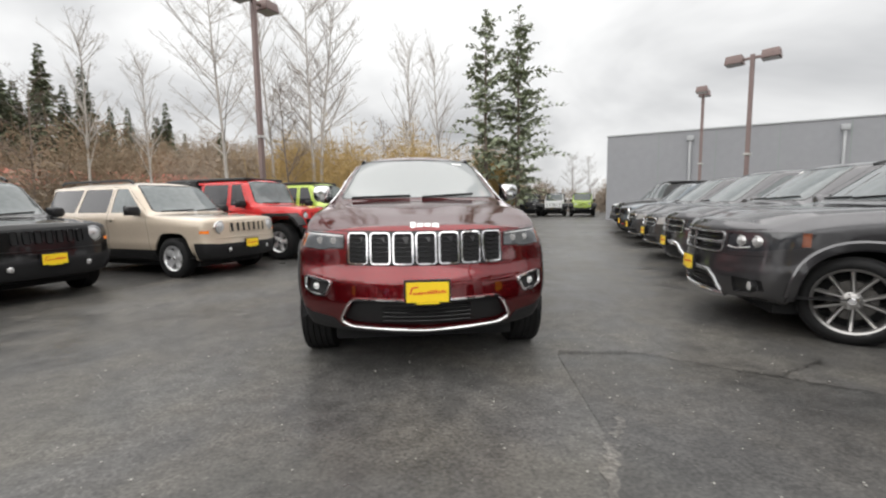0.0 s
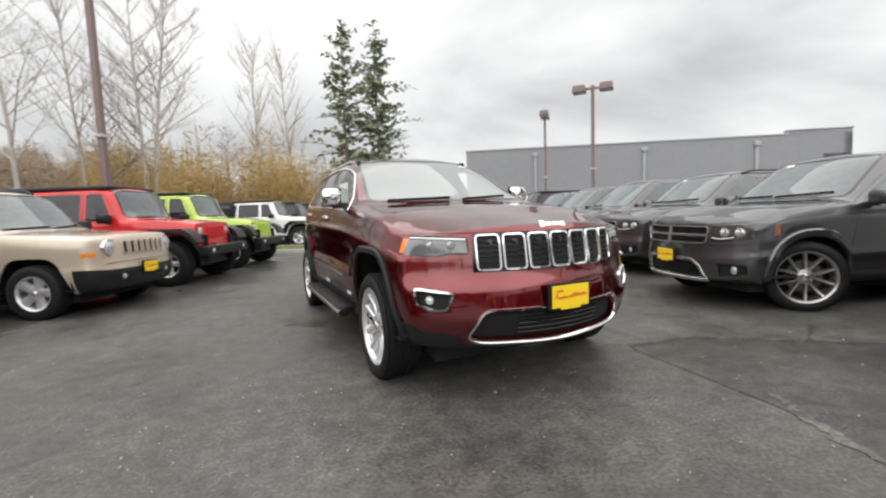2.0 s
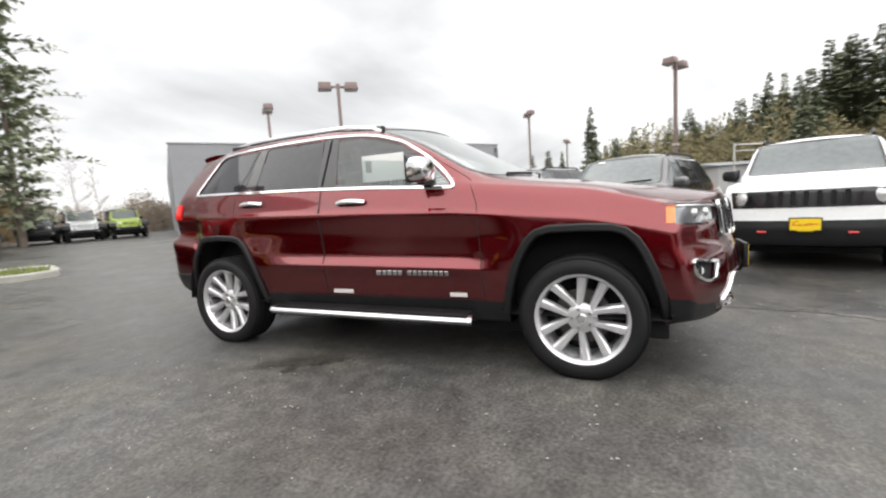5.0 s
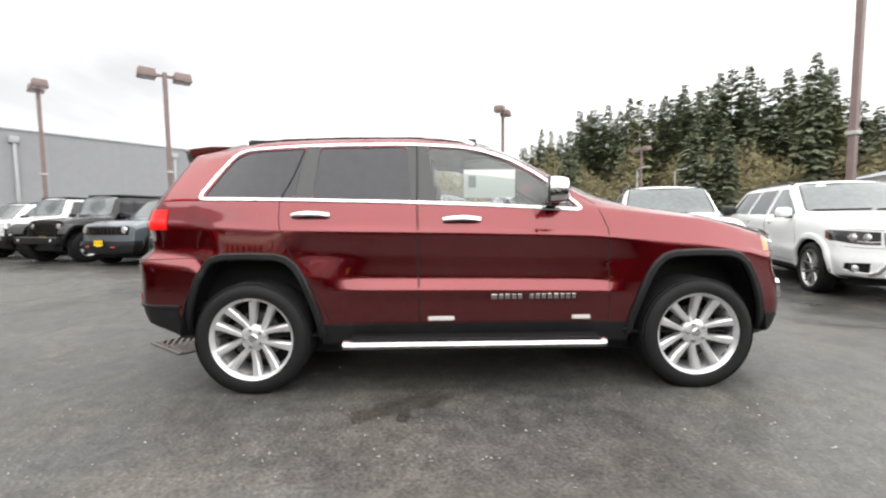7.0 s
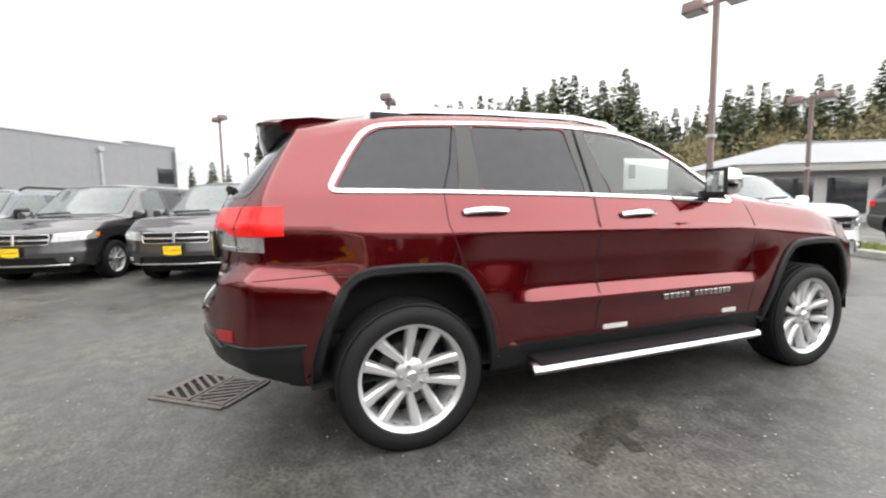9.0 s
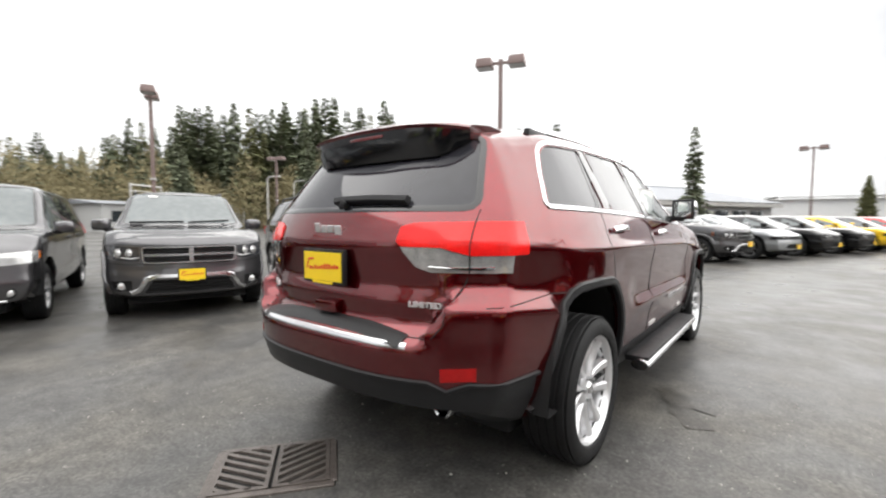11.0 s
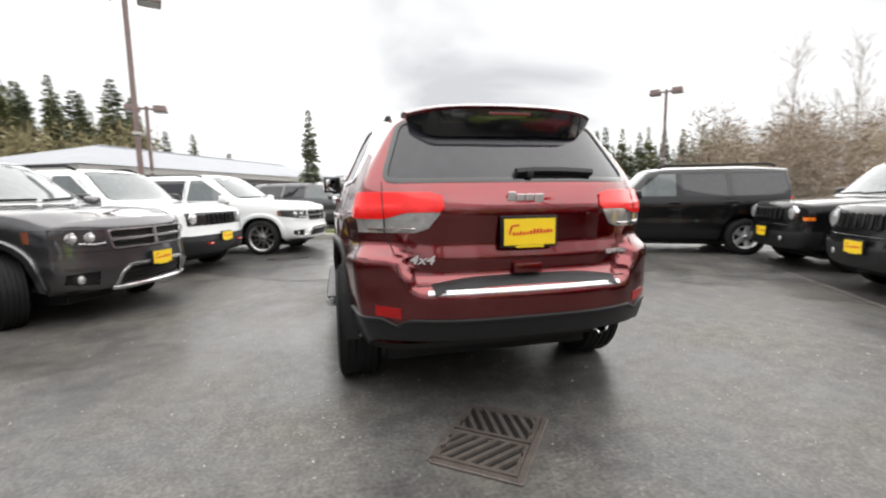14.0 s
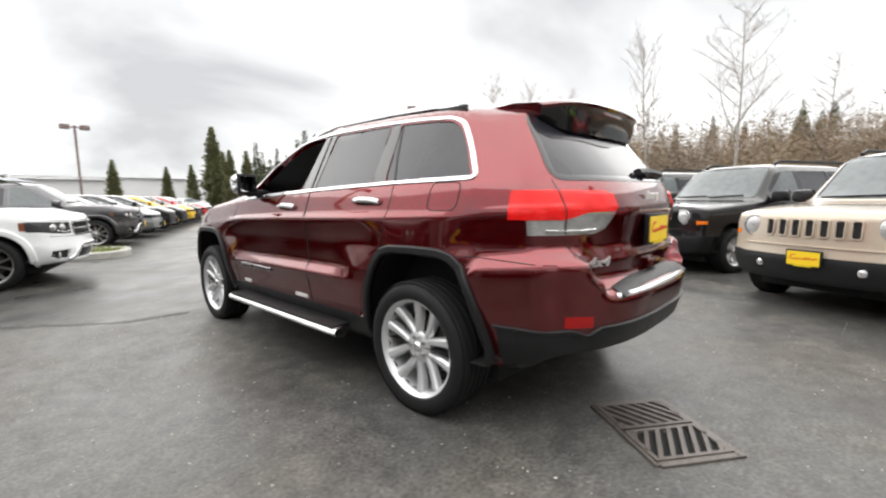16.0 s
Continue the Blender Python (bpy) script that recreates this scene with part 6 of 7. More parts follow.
def island(name, pts, label, seed, blades=2500):
    """A kerbed bed: kerb with a rounded top, soil and grass."""
    root = empty(name)
    ring = round_poly(pts, 0.6, 6)
    part("kerb", sweep_bm([(x, y, 0.0) for x, y in ring], [(-0.08, -0.02), (0.08, -0.02), (0.08, 0.12), (0.06, 0.145), (-0.06, 0.145), (-0.08, 0.12)], None, True), M["kerb"], root)
    soil = bmesh.new()
    soil.faces.new([soil.verts.new((x, y, 0.11)) for x, y in ring])
    bmesh.ops.triangulate(soil, faces=soil.faces[:])
    part("soil", soil, M["grass_soil"], root)
    r = random.Random(seed)
    xs, ys = [p[0] for p in ring], [p[1] for p in ring]
    verts, faces = [], []
    while len(faces) < blades:
        x, y = r.uniform(min(xs), max(xs)), r.uniform(min(ys), max(ys))
        if inside(ring, x, y):
            h, a = r.uniform(0.05, 0.13), r.uniform(0, 6.3)
            k = len(verts)
            verts += [(x - 0.012 * math.cos(a), y - 0.012 * math.sin(a), 0.105), (x + 0.012 * math.cos(a), y + 0.012 * math.sin(a), 0.105), (x + r.uniform(-0.04, 0.04), y + r.uniform(-0.04, 0.04), 0.105 + h)]
            faces.append((k, k + 1, k + 2))
    me = bpy.data.meshes.new("grass")
    me.from_pydata(verts, [], faces)
    me.materials.append(M["grass"])
    g = new("grass", me)
    g.parent = root
    return tagged(root, label, "island", kind="structure")


island("island_south", [(0.1, -9.1), (0.5, -7.9), (6.5, -10.6), (6.3, -11.9)], "kerbed island with thin yellowish grass at the end of the row", 3)
island("island_north", [(1.5, 9.4), (2.2, 11.4), (-4.5, 13.9), (-5.2, 12.0)], "kerbed island with thin grass between parked off-road cars", 4)


# ---- lamps ----
def street_lamp(x, y, h, turn, heads=2, r=0.065, size=0.54, label="brown steel lot lamp with two box heads on a square post"):
    root = empty("street_lamp", pose(x, y, 0, 0, 0, turn))
    part("base", cyl_bm(0.24, 0.22, 0.6, 20, Matrix.Translation((0, 0, 0.3)), 0.02), M["kerb"], root)
    part("post", sweep_bm([(0, 0, 0.6), (0, 0, h * 0.5), (0, 0, h)], [(-r, -r), (r, -r), (r, r), (-r, r)], [(0, 1, 0)] * 3), M["pole_brown"], root)
    part("collar", box_bm(-r * 1.7, -r * 1.7, h * 0.44, r * 1.7, r * 1.7, h * 0.44 + 0.08, 0.01), M["lens_grey"], root)
    for sg in ((-1, 1) if heads == 2 else (1,)):
        arm = part("arm", box_bm(min(0, sg * 0.3), -0.035, h - 0.16, max(0, sg * 0.3), 0.035, h - 0.07, 0.01), M["pole_brown"], root)
        hd = box_bm(sg * 0.26 if sg > 0 else sg * (0.26 + size), -0.27, h - 0.25, sg * (0.26 + size) if sg > 0 else sg * 0.26, 0.27, h + 0.04, 0.03)
        mid = sg * (0.26 + size / 2)
        for v in hd.verts:
            if v.co.z > h - 0.1:
                v.co.y *= 0.85
                v.co.x = mid + (v.co.x - mid) * 0.9
        head = part("lamp_head", hd, M["pole_brown"], root)
        part("lens", box_bm(mid - size * 0.42, -0.22, h - 0.262, mid + size * 0.42, 0.22, h - 0.244), M["lens_grey"], head)
    return tagged(root, label, "street lamp", "lot lamps")


street_lamp(11.96, 9.55, 6.12, -50)
street_lamp(15.4, 16.9, 6.8, 48)
street_lamp(29.5, 5.6, 7.1, 25)
street_lamp(19.4, -3.3, 6.6, -25)
street_lamp(5.97, -9.0, 6.45, 20)
street_lamp(9.0, -18.2, 5.25, 10)
street_lamp(-2.6, -35.6, 6.3, 0)
street_lamp(-16.2, -16.1, 6.5, -50)
street_lamp(-4.53, 9.14, 7.4, 60)
street_lamp(44.0, 5.0, 6.4, 0)
street_lamp(33.0, -17.0, 6.6, 20)


def road_lamp(x, y, h, turn):
    root = empty("road_lamp", pose(x, y, 0, 0, 0, turn))
    part("post", sweep_bm([(0, 0, 0), (0, 0, h * 0.6), (0, 0, h - 0.2), (0.25, 0, h), (0.9, 0, h + 0.05)], round_section(0.07, 8)), M["lens_grey"], root)
    part("lamp_head", box_bm(0.8, -0.13, h - 0.03, 1.5, 0.13, h + 0.1, 0.03), M["lens_grey"], root)
    return tagged(root, "slim pale grey road lamp beyond the lot", "street lamp", "road lamps")


road_lamp(38.0, -19.0, 5.4, 200)
road_lamp(46.0, -27.0, 6.0, 200)


def gantry(a, b, h):
    root = empty("gantry")
    for p in (a, b):
        part("post", sweep_bm([(p[0], p[1], 0), (p[0], p[1], h * 0.5), (p[0], p[1], h)], round_section(0.09, 8)), M["lens_grey"], root)
    part("beam", sweep_bm([(a[0], a[1], h - 0.15), (b[0], b[1], h - 0.15)], round_section(0.08, 8)), M["lens_grey"], root)
    part("beam", sweep_bm([(a[0], a[1], h - 0.7), (b[0], b[1], h - 0.7)], round_section(0.05, 8)), M["lens_grey"], root)
    return tagged(root, "pale steel pipe gantry beside the road", "gantry")


gantry((45.0, -9.8), (47.0, -12.9), 4.6)


# ---- buildings ----
def wall_between(a, b, h, t, z0=0.0):
    """A wall as a box from a to b."""
    a, b = Vector(a), Vector(b)
    d = (b - a)
    m = Matrix.Translation((*a, z0)) @ Matrix.Rotation(math.atan2(d.y, d.x), 4, "Z")
    return box_bm(0, -t, 0, d.length, 0, h, m=m), m, d.length


def warehouse():
    root = empty("warehouse")
    a, b = (12.28, 21.03), (31.05, 8.56)
    bm, m, L = wall_between(b, a, 5.0, 0.4)
    part("wall", bm, M["wall_grey"], root)
    d = (Vector(b) - Vector(a)).normalized()
    n = Vector((-d.y, d.x)) * -1
    if n.dot(Vector((1, 1))) < 0:
        n = -n
    far_a, far_b = Vector(a) + n * 26, Vector(b) + n * 26
    for p, q in ((a, far_a), (far_b, b), (far_a, far_b)):
        w, _, _ = wall_between(p, q, 4.95, 0.4)
        part("wall", w, M["wall_grey"], root)
    roof = bmesh.new()
    roof.faces.new([roof.verts.new((p[0], p[1], 4.9)) for p in (a, b, far_b, far_a)])
    part("roof", roof, M["roof_metal"], root)
    for x in (L - 4.4, L - 11.0, L - 17.4):
        part("downpipe", box_bm(x - 0.06, 0.0, 0.3, x + 0.06, 0.14, 4.45, 0.02, m=m), M["wall_trim"], root)
        part("hopper", box_bm(x - 0.16, 0.0, 4.45, x + 0.16, 0.2, 4.72, 0.02, m=m), M["wall_trim"], root)
    for i in range(1, 8):
        x = L * i / 8
        part("panel_joint", box_bm(x - 0.025, -0.01, 0, x + 0.025, 0.006, 5.0, m=m), M["print_grey"], root)
    part("coping", box_bm(3.4, -0.45, 5.0, L + 0.05, 0.05, 5.08, 0.01, m=m), M["wall_trim"], root)
    part("parapet", box_bm(0.0, -0.40, 5.0, 3.4, 0.004, 5.22, 0.01, m=m), M["wall_grey"], root)
    part("coping", box_bm(-0.05, -0.45, 5.22, 3.45, 0.05, 5.29, 0.01, m=m), M["wall_trim"], root)
    part("louvre", box_bm(0.3, 0.0, 2.85, 1.5, 0.05, 3.8, 0.01, m=m), M["window_dark"], root)
    return tagged(root, "long plain grey concrete warehouse with flat roof and downpipes", "building")


warehouse()


def showroom():
    root = empty("showroom")
    b, a = Vector((11.72, -18.24)), Vector((-0.21, -42.6))
    d = (b - a).normalized()
    n = Vector((-d.y, d.x))
    bm, m, L = wall_between(a, b, 2.35, 0.3)
    part("wall", bm, M["wall_pale"], root)
    side, _, _ = wall_between(b, Vector((m @ Vector((L, -9.2, 0))).xy), 2.35, 0.3)
    part("wall", side, M["wall_pale"], root)
    for i in range(11):
        x = 1.2 + i * (L - 2) / 11
        w = part("window", box_bm(x, -0.04, 0.4, x + 1.7, 0.03, 2.05, 0.01, m=m), M["window_dark"], root)
        part("frame", box_bm(x - 0.06, 0.01, 2.05, x + 1.76, 0.05, 2.12, m=m), M["wall_trim"], w)
    # hipped metal roof over a deep fascia
    part("fascia", box_bm(-0.6, -9.8, 2.35, L + 0.6, 0.6, 2.70, 0.02, m=m), M["lens_grey"], root)
    rf = bmesh.new()
    ends = ((-0.7, 0.7, 2.70), (L + 0.7, 0.7, 2.70), (L + 0.7, -9.9, 2.70), (-0.7, -9.9, 2.70), (4.5, -4.6, 4.15), (L - 4.5, -4.6, 4.15))
    p = [rf.verts.new(m @ Vector(q)) for q in ends]
    for f in ((0, 1, 5, 4), (1, 2, 5), (2, 3, 4, 5), (3, 0, 4)):
        rf.faces.new([p[i] for i in f])
    bmesh.ops.recalc_face_normals(rf, faces=rf.faces[:])
    roof = part("roof", rf, M["roof_metal"], root)
    part("ridge", sweep_bm([m @ Vector((4.5, -4.6, 4.15)), m @ Vector((L - 4.5, -4.6, 4.15))], bar_section(0.25, 0.06)), M["roof_metal"], roof)
    bm2, _, _ = wall_between(Vector((m @ Vector((0, -9.5, 0))).xy), a, 2.35, 0.3)
    part("wall", bm2, M["wall_pale"], root)
    return tagged(root, "low dealer building with grey metal hip roof and glazed front", "building")


showroom()


def shed(x, y, turn, w, d, h, roof_mat, wall_mat, label, pitch=1.2):
    root = empty("shed", pose(x, y, 0, 0, 0, turn))
    part("wall", box_bm(-w / 2, -d / 2, 0, w / 2, d / 2, h), M[wall_mat], root)
    rf = bmesh.new()
    p = [rf.verts.new(q) for q in ((-w / 2 - 0.4, -d / 2 - 0.4, h), (w / 2 + 0.4, -d / 2 - 0.4, h), (w / 2 + 0.4, d / 2 + 0.4, h), (-w / 2 - 0.4, d / 2 + 0.4, h), (-w / 2 - 0.4, 0, h + pitch), (w / 2 + 0.4, 0, h + pitch))]
    for f in ((0, 1, 5, 4), (2, 3, 4, 5), (1, 2, 5), (3, 0, 4)):
        rf.faces.new([p[i] for i in f])
    part("roof", rf, M[roof_mat], root)
    for i in range(int(w // 3)):
        part("window", box_bm(-w / 2 + 1 + i * 3, -d / 2 - 0.03, h * 0.35, -w / 2 + 2.2 + i * 3, -d / 2 + 0.02, h * 0.75), M["window_dark"], root)
    return tagged(root, label, "building")


shed(-30.0, 33.0, 47, 26, 9, 2.6, "roof_red", "hill_brown", "long low house with a faded red roof behind the thicket", 1.7)
shed(-14.0, -72.0, 10, 30, 12, 4.2, "wall_white", "wall_white", "long white building far beyond the lot", 0.3)
shed(-3.0, -62.0, 5, 12, 8, 3.6, "wall_white", "wall_white", "white flat-roofed building far beyond the lot", 0.2)
shed(-27.0, -74.0, -5, 10, 8, 3.4, "wall_white", "wall_white", "pale flat building far beyond the lot", 0.4)
shed(62.0, -18.0, -70, 20, 8, 3.0, "roof_metal", "wall_pale", "low pale building at the foot of the wooded hill", 0.5)

for x, y in ((-7.5, -22.5),):
    c = empty("traffic_cone", pose(x, y, 0))
    part("foot", box_bm(-0.14, -0.14, 0, 0.14, 0.14, 0.03, 0.008), M["cone_orange"], c)
    part("cone", cyl_bm(0.10, 0.025, 0.45, 16, Matrix.Translation((0, 0, 0.25))), M["cone_orange"], c)
    tagged(c, "orange plastic traffic cone on the asphalt", "cone")


# ---- trees ----
def mesh_ob(name, verts, faces, material, parent=None):
    me = bpy.data.meshes.new(name)
    me.from_pydata(verts, [], faces)
    me.materials.append(material)
    ob = new(name, me)
    if parent:
        ob.parent = parent
    return ob


def tube(verts, faces, pts, r0, r1, sides=4):
    rings = []
    n = len(pts)
    for i, p in enumerate(pts):
        t = (pts[min(i + 1, n - 1)] - pts[max(i - 1, 0)]).normalized()
        s = t.cross(Vector((0.3, 0.9, 0.1))).normalized()
        u = s.cross(t)
        r = r0 + (r1 - r0) * i / (n - 1)
        k = len(verts)
        for j in range(sides):
            a = 2 * math.pi * j / sides
            verts.append(tuple(p + s * (r * math.cos(a)) + u * (r * math.sin(a))))
        rings.append(k)
    for a, b in zip(rings, rings[1:]):
        for j in range(sides):
            q = (j + 1) % sides
            faces.append((a + j, a + q, b + q, b + j))


def bare_tree(seed, h, spread=0.5, twigs=1.0, lean=0.03, material="bark_pale", stems=1):
    """A leafless tree: a tapering stem, rising limbs, finer and finer twigs."""
    r = random.Random(seed)
    tv, tf, lv, lf = [], [], [], []

    def grow(p, d, length, rad, level, V, F):
        n = (5, 5, 3, 2, 1)[level]
        pts = [p]
        for i in range(n):
            d = (d + Vector((r.uniform(-1, 1), r.uniform(-1, 1), r.uniform(-0.4, 1))) * (0.12 if level else lean * 2)).normalized()
            pts.append(pts[-1] + d * (length / n))
        tube(V, F, pts, rad, rad * (0.25 if level else 0.18), 7 if level == 0 else (4 if level < 2 else 3))
        if level >= 4:
            return
        count = int((26, 8, 5, 2)[level] * (twigs if level else 1))
        for i in range(count):
            f = r.uniform(0.28 if level == 0 else 0.15, 1.0)
            k = min(n - 1, int(f * n))
            q = pts[k].lerp(pts[k + 1], f * n - k)
            a = r.uniform(0, 6.283)
            side = Vector((math.cos(a), math.sin(a), 0))
            up = r.uniform(0.5, 1.3) if level == 0 else r.uniform(0.1, 0.9)
            dd = (side * spread * (1.5 if level == 0 else 1.3) + d * (0.3 if level == 0 else 0.5) + Vector((0, 0, 0.42 * up if level == 0 else 0.2 * up))).normalized()
            ll = length * (0.40 if level == 0 else 0.5) * (1.15 - 0.75 * f) * r.uniform(0.7, 1.15)
            grow(q, dd, ll, max(0.005, rad * (0.42 if level == 0 else 0.5) * (1.1 - 0.6 * f)), level + 1, lv, lf)

    for i in range(stems):
        grow(Vector((0.25 * i, 0.12 * i, -0.1)), Vector((r.uniform(-lean, lean), r.uniform(-lean, lean), 1)).normalized(), h * r.uniform(0.9, 1), h * 0.0085, 0, tv, tf)
    root = empty("bare_tree")
    mesh_ob("trunk", tv, tf, M[material], root)
    mesh_ob("crown", lv, lf, M[material], root)
    return root


def conifer(seed, h, width, ragged=0.25, material="needles", start=0.1, droop=0.25, sprays=3.0, name="conifer", gap=0.36, power=0.9, size=1.0, loose=0.0):
    """A conifer: stem and tiers of boughs, each with flat overlapping sprays of needles."""
    r = random.Random(seed)
    tv, tf, v, f = [], [], [], []
    pts = [Vector((0.05 * math.sin(i * 1.3), 0.05 * math.cos(i), h * i / 8 - (0.1 if i == 0 else 0))) for i in range(9)]
    tube(tv, tf, pts, h * 0.011 + 0.03, 0.01, 6)
    z = h * start
    while z < h * 0.985:
        t = (z / h - start) / (1 - start)
        reach = width * (1 - t) ** power * (0.7 + 0.3 * min(1, t * 7)) + 0.10
        tier = r.uniform(1 - ragged, 1 + ragged * 0.5)
        turn = r.uniform(0, 6.283)
        n_b = 7 if t < 0.75 else 5
        for b in range(n_b):
            if r.random() < ragged * 0.35:
                continue
            a = turn + 6.283 * (b + r.uniform(-0.35, 0.35)) / n_b
            ln = reach * tier * r.uniform(0.72 - 0.35 * loose, 1.12)
            d = Vector((math.cos(a), math.sin(a), 0))
            base = Vector((0, 0, z + r.uniform(-0.1, 0.1) * (1 + 5 * loose)))
            tip = base + d * ln + Vector((0, 0, ln * (0.35 * t - droop * (1.1 - t) + loose * r.uniform(-0.25, 0.3))))
            if loose:
                tube(tv, tf, [base, base.lerp(tip, 0.5) + Vector((0, 0, 0.06 * ln)), tip], 0.03, 0.008, 3)
            side = Vector((-d.y, d.x, 0))
            k = max(2, int(1.5 + ln * sprays))
            for i in range(k):
                s = (i + r.random() * 0.8) / k
                p = base.lerp(tip, 0.08 + 0.84 * s) + Vector((0, 0, 0.10 * ln * math.sin(math.pi * s)))
                for sg in (-1, 1):
                    sz = size * (0.24 + 0.42 * (1 - s) ** 0.7 * min(1.4, ln)) * r.uniform(0.7, 1.3)
                    out = (side * sg * r.uniform(0.35, 0.9) + d * r.uniform(0.35, 0.9) + Vector((0, 0, -droop * r.uniform(0.2, 1.6) + loose * r.uniform(-0.9, 0.9)))).normalized()
                    w = out.cross(Vector((r.uniform(-0.7, 0.7), r.uniform(-0.7, 0.7), 1))).normalized() * sz * r.uniform(0.22, 0.36)
                    q = len(v)
                    m1 = p + out * sz * 0.42 + Vector((0, 0, 0.03 * sz))
                    v.extend((tuple(p), tuple(m1 + w), tuple(p + out * sz), tuple(m1 - w)))
                    f.append((q, q + 1, q + 2, q + 3))
        z += gap * r.uniform(0.75, 1.25) * (1.1 - 0.45 * t)
    root = empty(name)
    mesh_ob("trunk", tv, tf, M["bark"], root)
    mesh_ob("crown", v, f, M[material], root)
    return root


def polar(az, d, eye=(0.0, 0.0)):
    a = radians(az)
    return eye[0] + d * math.sin(a), eye[1] + d * math.cos(a)


def plant(tree, x, y, turn, scale, label, category="tree", group="", z=0.0, first=False):
    m = Matrix.Translation((x, y, z)) @ pose(0, 0, 0, 0, 0, turn)
    t = tree if first else copy_thing(tree, m)
    t.matrix_basis = m @ Matrix.Scale(scale, 4)
    return tagged(t, label, category, group)


def thicket(name, spots, material, label, seed, per=420, thick=0.010, rise=0.8):
    """Leafless scrub: sheaves of thin twigs from many stools, as one mass."""
    r = random.Random(seed)
    v, f = [], []
    for x, y, z, w, h in spots:
        n_stem = 9
        for i in range(n_stem):
            a, q = r.uniform(0, 6.283), w * r.random()
            p = Vector((x + q * math.cos(a) * 0.5, y + q * math.sin(a) * 0.5, z - 0.1))
            tube(v, f, [p, p + Vector((math.cos(a) * q * 0.5, math.sin(a) * q * 0.5, h * 0.5)), p + Vector((math.cos(a) * q * 0.9, math.sin(a) * q * 0.9, h * r.uniform(0.8, 1.05)))], 0.035, 0.008, 3)
        for i in range(per):
            a, q = r.uniform(0, 6.283), w * math.sqrt(r.random())
            s0 = r.random() ** 0.8
            dome = math.sqrt(max(0.05, 1 - (q / (w * 1.05)) ** 2))
            p = Vector((x + q * math.cos(a), y + q * math.sin(a), z + h * dome * s0 * 0.92))
            ln = r.uniform(0.25, 0.75) * (0.5 + h * 0.1)
            d = Vector((math.cos(a) * 0.5 + r.uniform(-1, 1), math.sin(a) * 0.5 + r.uniform(-1, 1), r.uniform(-0.4, 1.5) * rise)).normalized()
            s = d.cross(Vector((r.uniform(-1, 1), r.uniform(-1, 1), 0.2))).normalized() * (thick * r.uniform(0.5, 1.5))
            k = len(v)
            m1 = p + d * ln * 0.5 + Vector((r.uniform(-1, 1), r.uniform(-1, 1), r.uniform(-1, 1))) * ln * 0.1
            v.extend((tuple(p), tuple(m1 + s), tuple(p + d * ln), tuple(m1 - s)))
            f.append((k, k + 1, k + 2, k + 3))
    ob = mesh_ob(name, v, f, M[material])
    return tagged(ob, label, "shrubs", kind="stuff")


def hill(name, arc, r0, r1, height, label, seed):
    """A bank along an arc of bearings, rising away from the lot."""
    rn = random.Random(seed)
    bm = bmesh.new()
    rows = []
    n = 60
    for i in range(n + 1):
        az = arc[0] + (arc[1] - arc[0]) * i / n
        edge = min(1, min(i, n - i) / 9)
        col = []
        for j in range(11):
            s = j / 10
            d = r0 + (r1 - r0) * s
            z = height(az) * edge * (0.5 - 0.5 * math.cos(math.pi * min(1, s * 1.2))) + noise.noise((d * 0.06, az * 0.1, seed)) * 1.0 * s
            x, y = polar(az, d)
            col.append(bm.verts.new((x, y, z - 0.25)))
        rows.append(col)
    for a, b in zip(rows, rows[1:]):
        for j in range(10):
            bm.faces.new((a[j], a[j + 1], b[j + 1], b[j]))
    bmesh.ops.recalc_face_normals(bm, faces=bm.faces[:])
    return tagged(link(name, bm, M["hill_brown"], sharp=80), label, "hill", kind="structure")


def hill_nw(az):
    return 9.0 if az < -60 else 10.5


def hill_se(az):
    return 5.5


hill("hill_west", (-130, -14), 44, 110, hill_nw, "brown wooded bank beyond the western side of the lot", 1)
hill("hill_east", (92, 162), 62, 130, hill_se, "wooded slope beyond the road to the southeast", 2)

rt = random.Random(31)
bares = [bare_tree(1, 13.0), bare_tree(2, 14.0, 0.42, stems=2), bare_tree(5, 11.0, 0.35, 0.8), bare_tree(8, 10.0, 0.6, 0.9, material="bark")]
conifs = [conifer(1, 12, 2.3, 0.25, "needles_hazy", 0.06, size=1.2), conifer(2, 13, 2.0, 0.4, "needles_hazy", 0.12, 0.35, size=1.2), conifer(3, 11, 2.7, 0.2, "needles_hazy", 0.03, 0.3, size=1.2), conifer(4, 12, 2.0, 0.4, "needles_olive", 0.1, size=1.2), conifer(5, 13, 1.9, 0.55, "needles_hazy", 0.38, 0.1, power=0.6, size=1.2), conifer(6, 12, 2.4, 0.3, "needles_hazy", 0.05, 0.4, size=1.2)]
done = set()


def put(tree, az, d, height, base, label, eye=(0.0, 0.0), z=0.0, group=""):
    x, y = polar(az, d, eye)
    plant(tree, x, y, rt.uniform(0, 360), height / base, label, "tree", group, z, tree not in done)
    done.add(tree)


E0 = (-0.13, -5.14)
# leafless trees behind the western row
put(bares[0], -20.8, 27, 13.5, 13, "tall leafless alder with fine grey branches", E0)
put(bares[1], -10.9, 28, 14.5, 14, "tall leafless tree with twin pale stems", E0)
put(bares[2], -15.5, 31, 13, 11, "slim leafless tree behind the lot", E0)
put(bares[2], -33.5, 36, 12, 11, "slim leaning leafless tree", E0)
put(bares[2], -28.5, 33, 10, 11, "slim leaning leafless tree", E0)
put(bares[2], 1.1, 40, 15, 11, "slim leafless tree behind the lot", E0)
put(bares[2], 5.0, 42, 15, 11, "slim leafless tree behind the lot", E0)
put(bares[3], -14.0, 26, 8, 10, "gnarled dark leafless tree", E0)
put(bares[3], -3.0, 38, 8.5, 10, "gnarled dark leafless tree", E0)
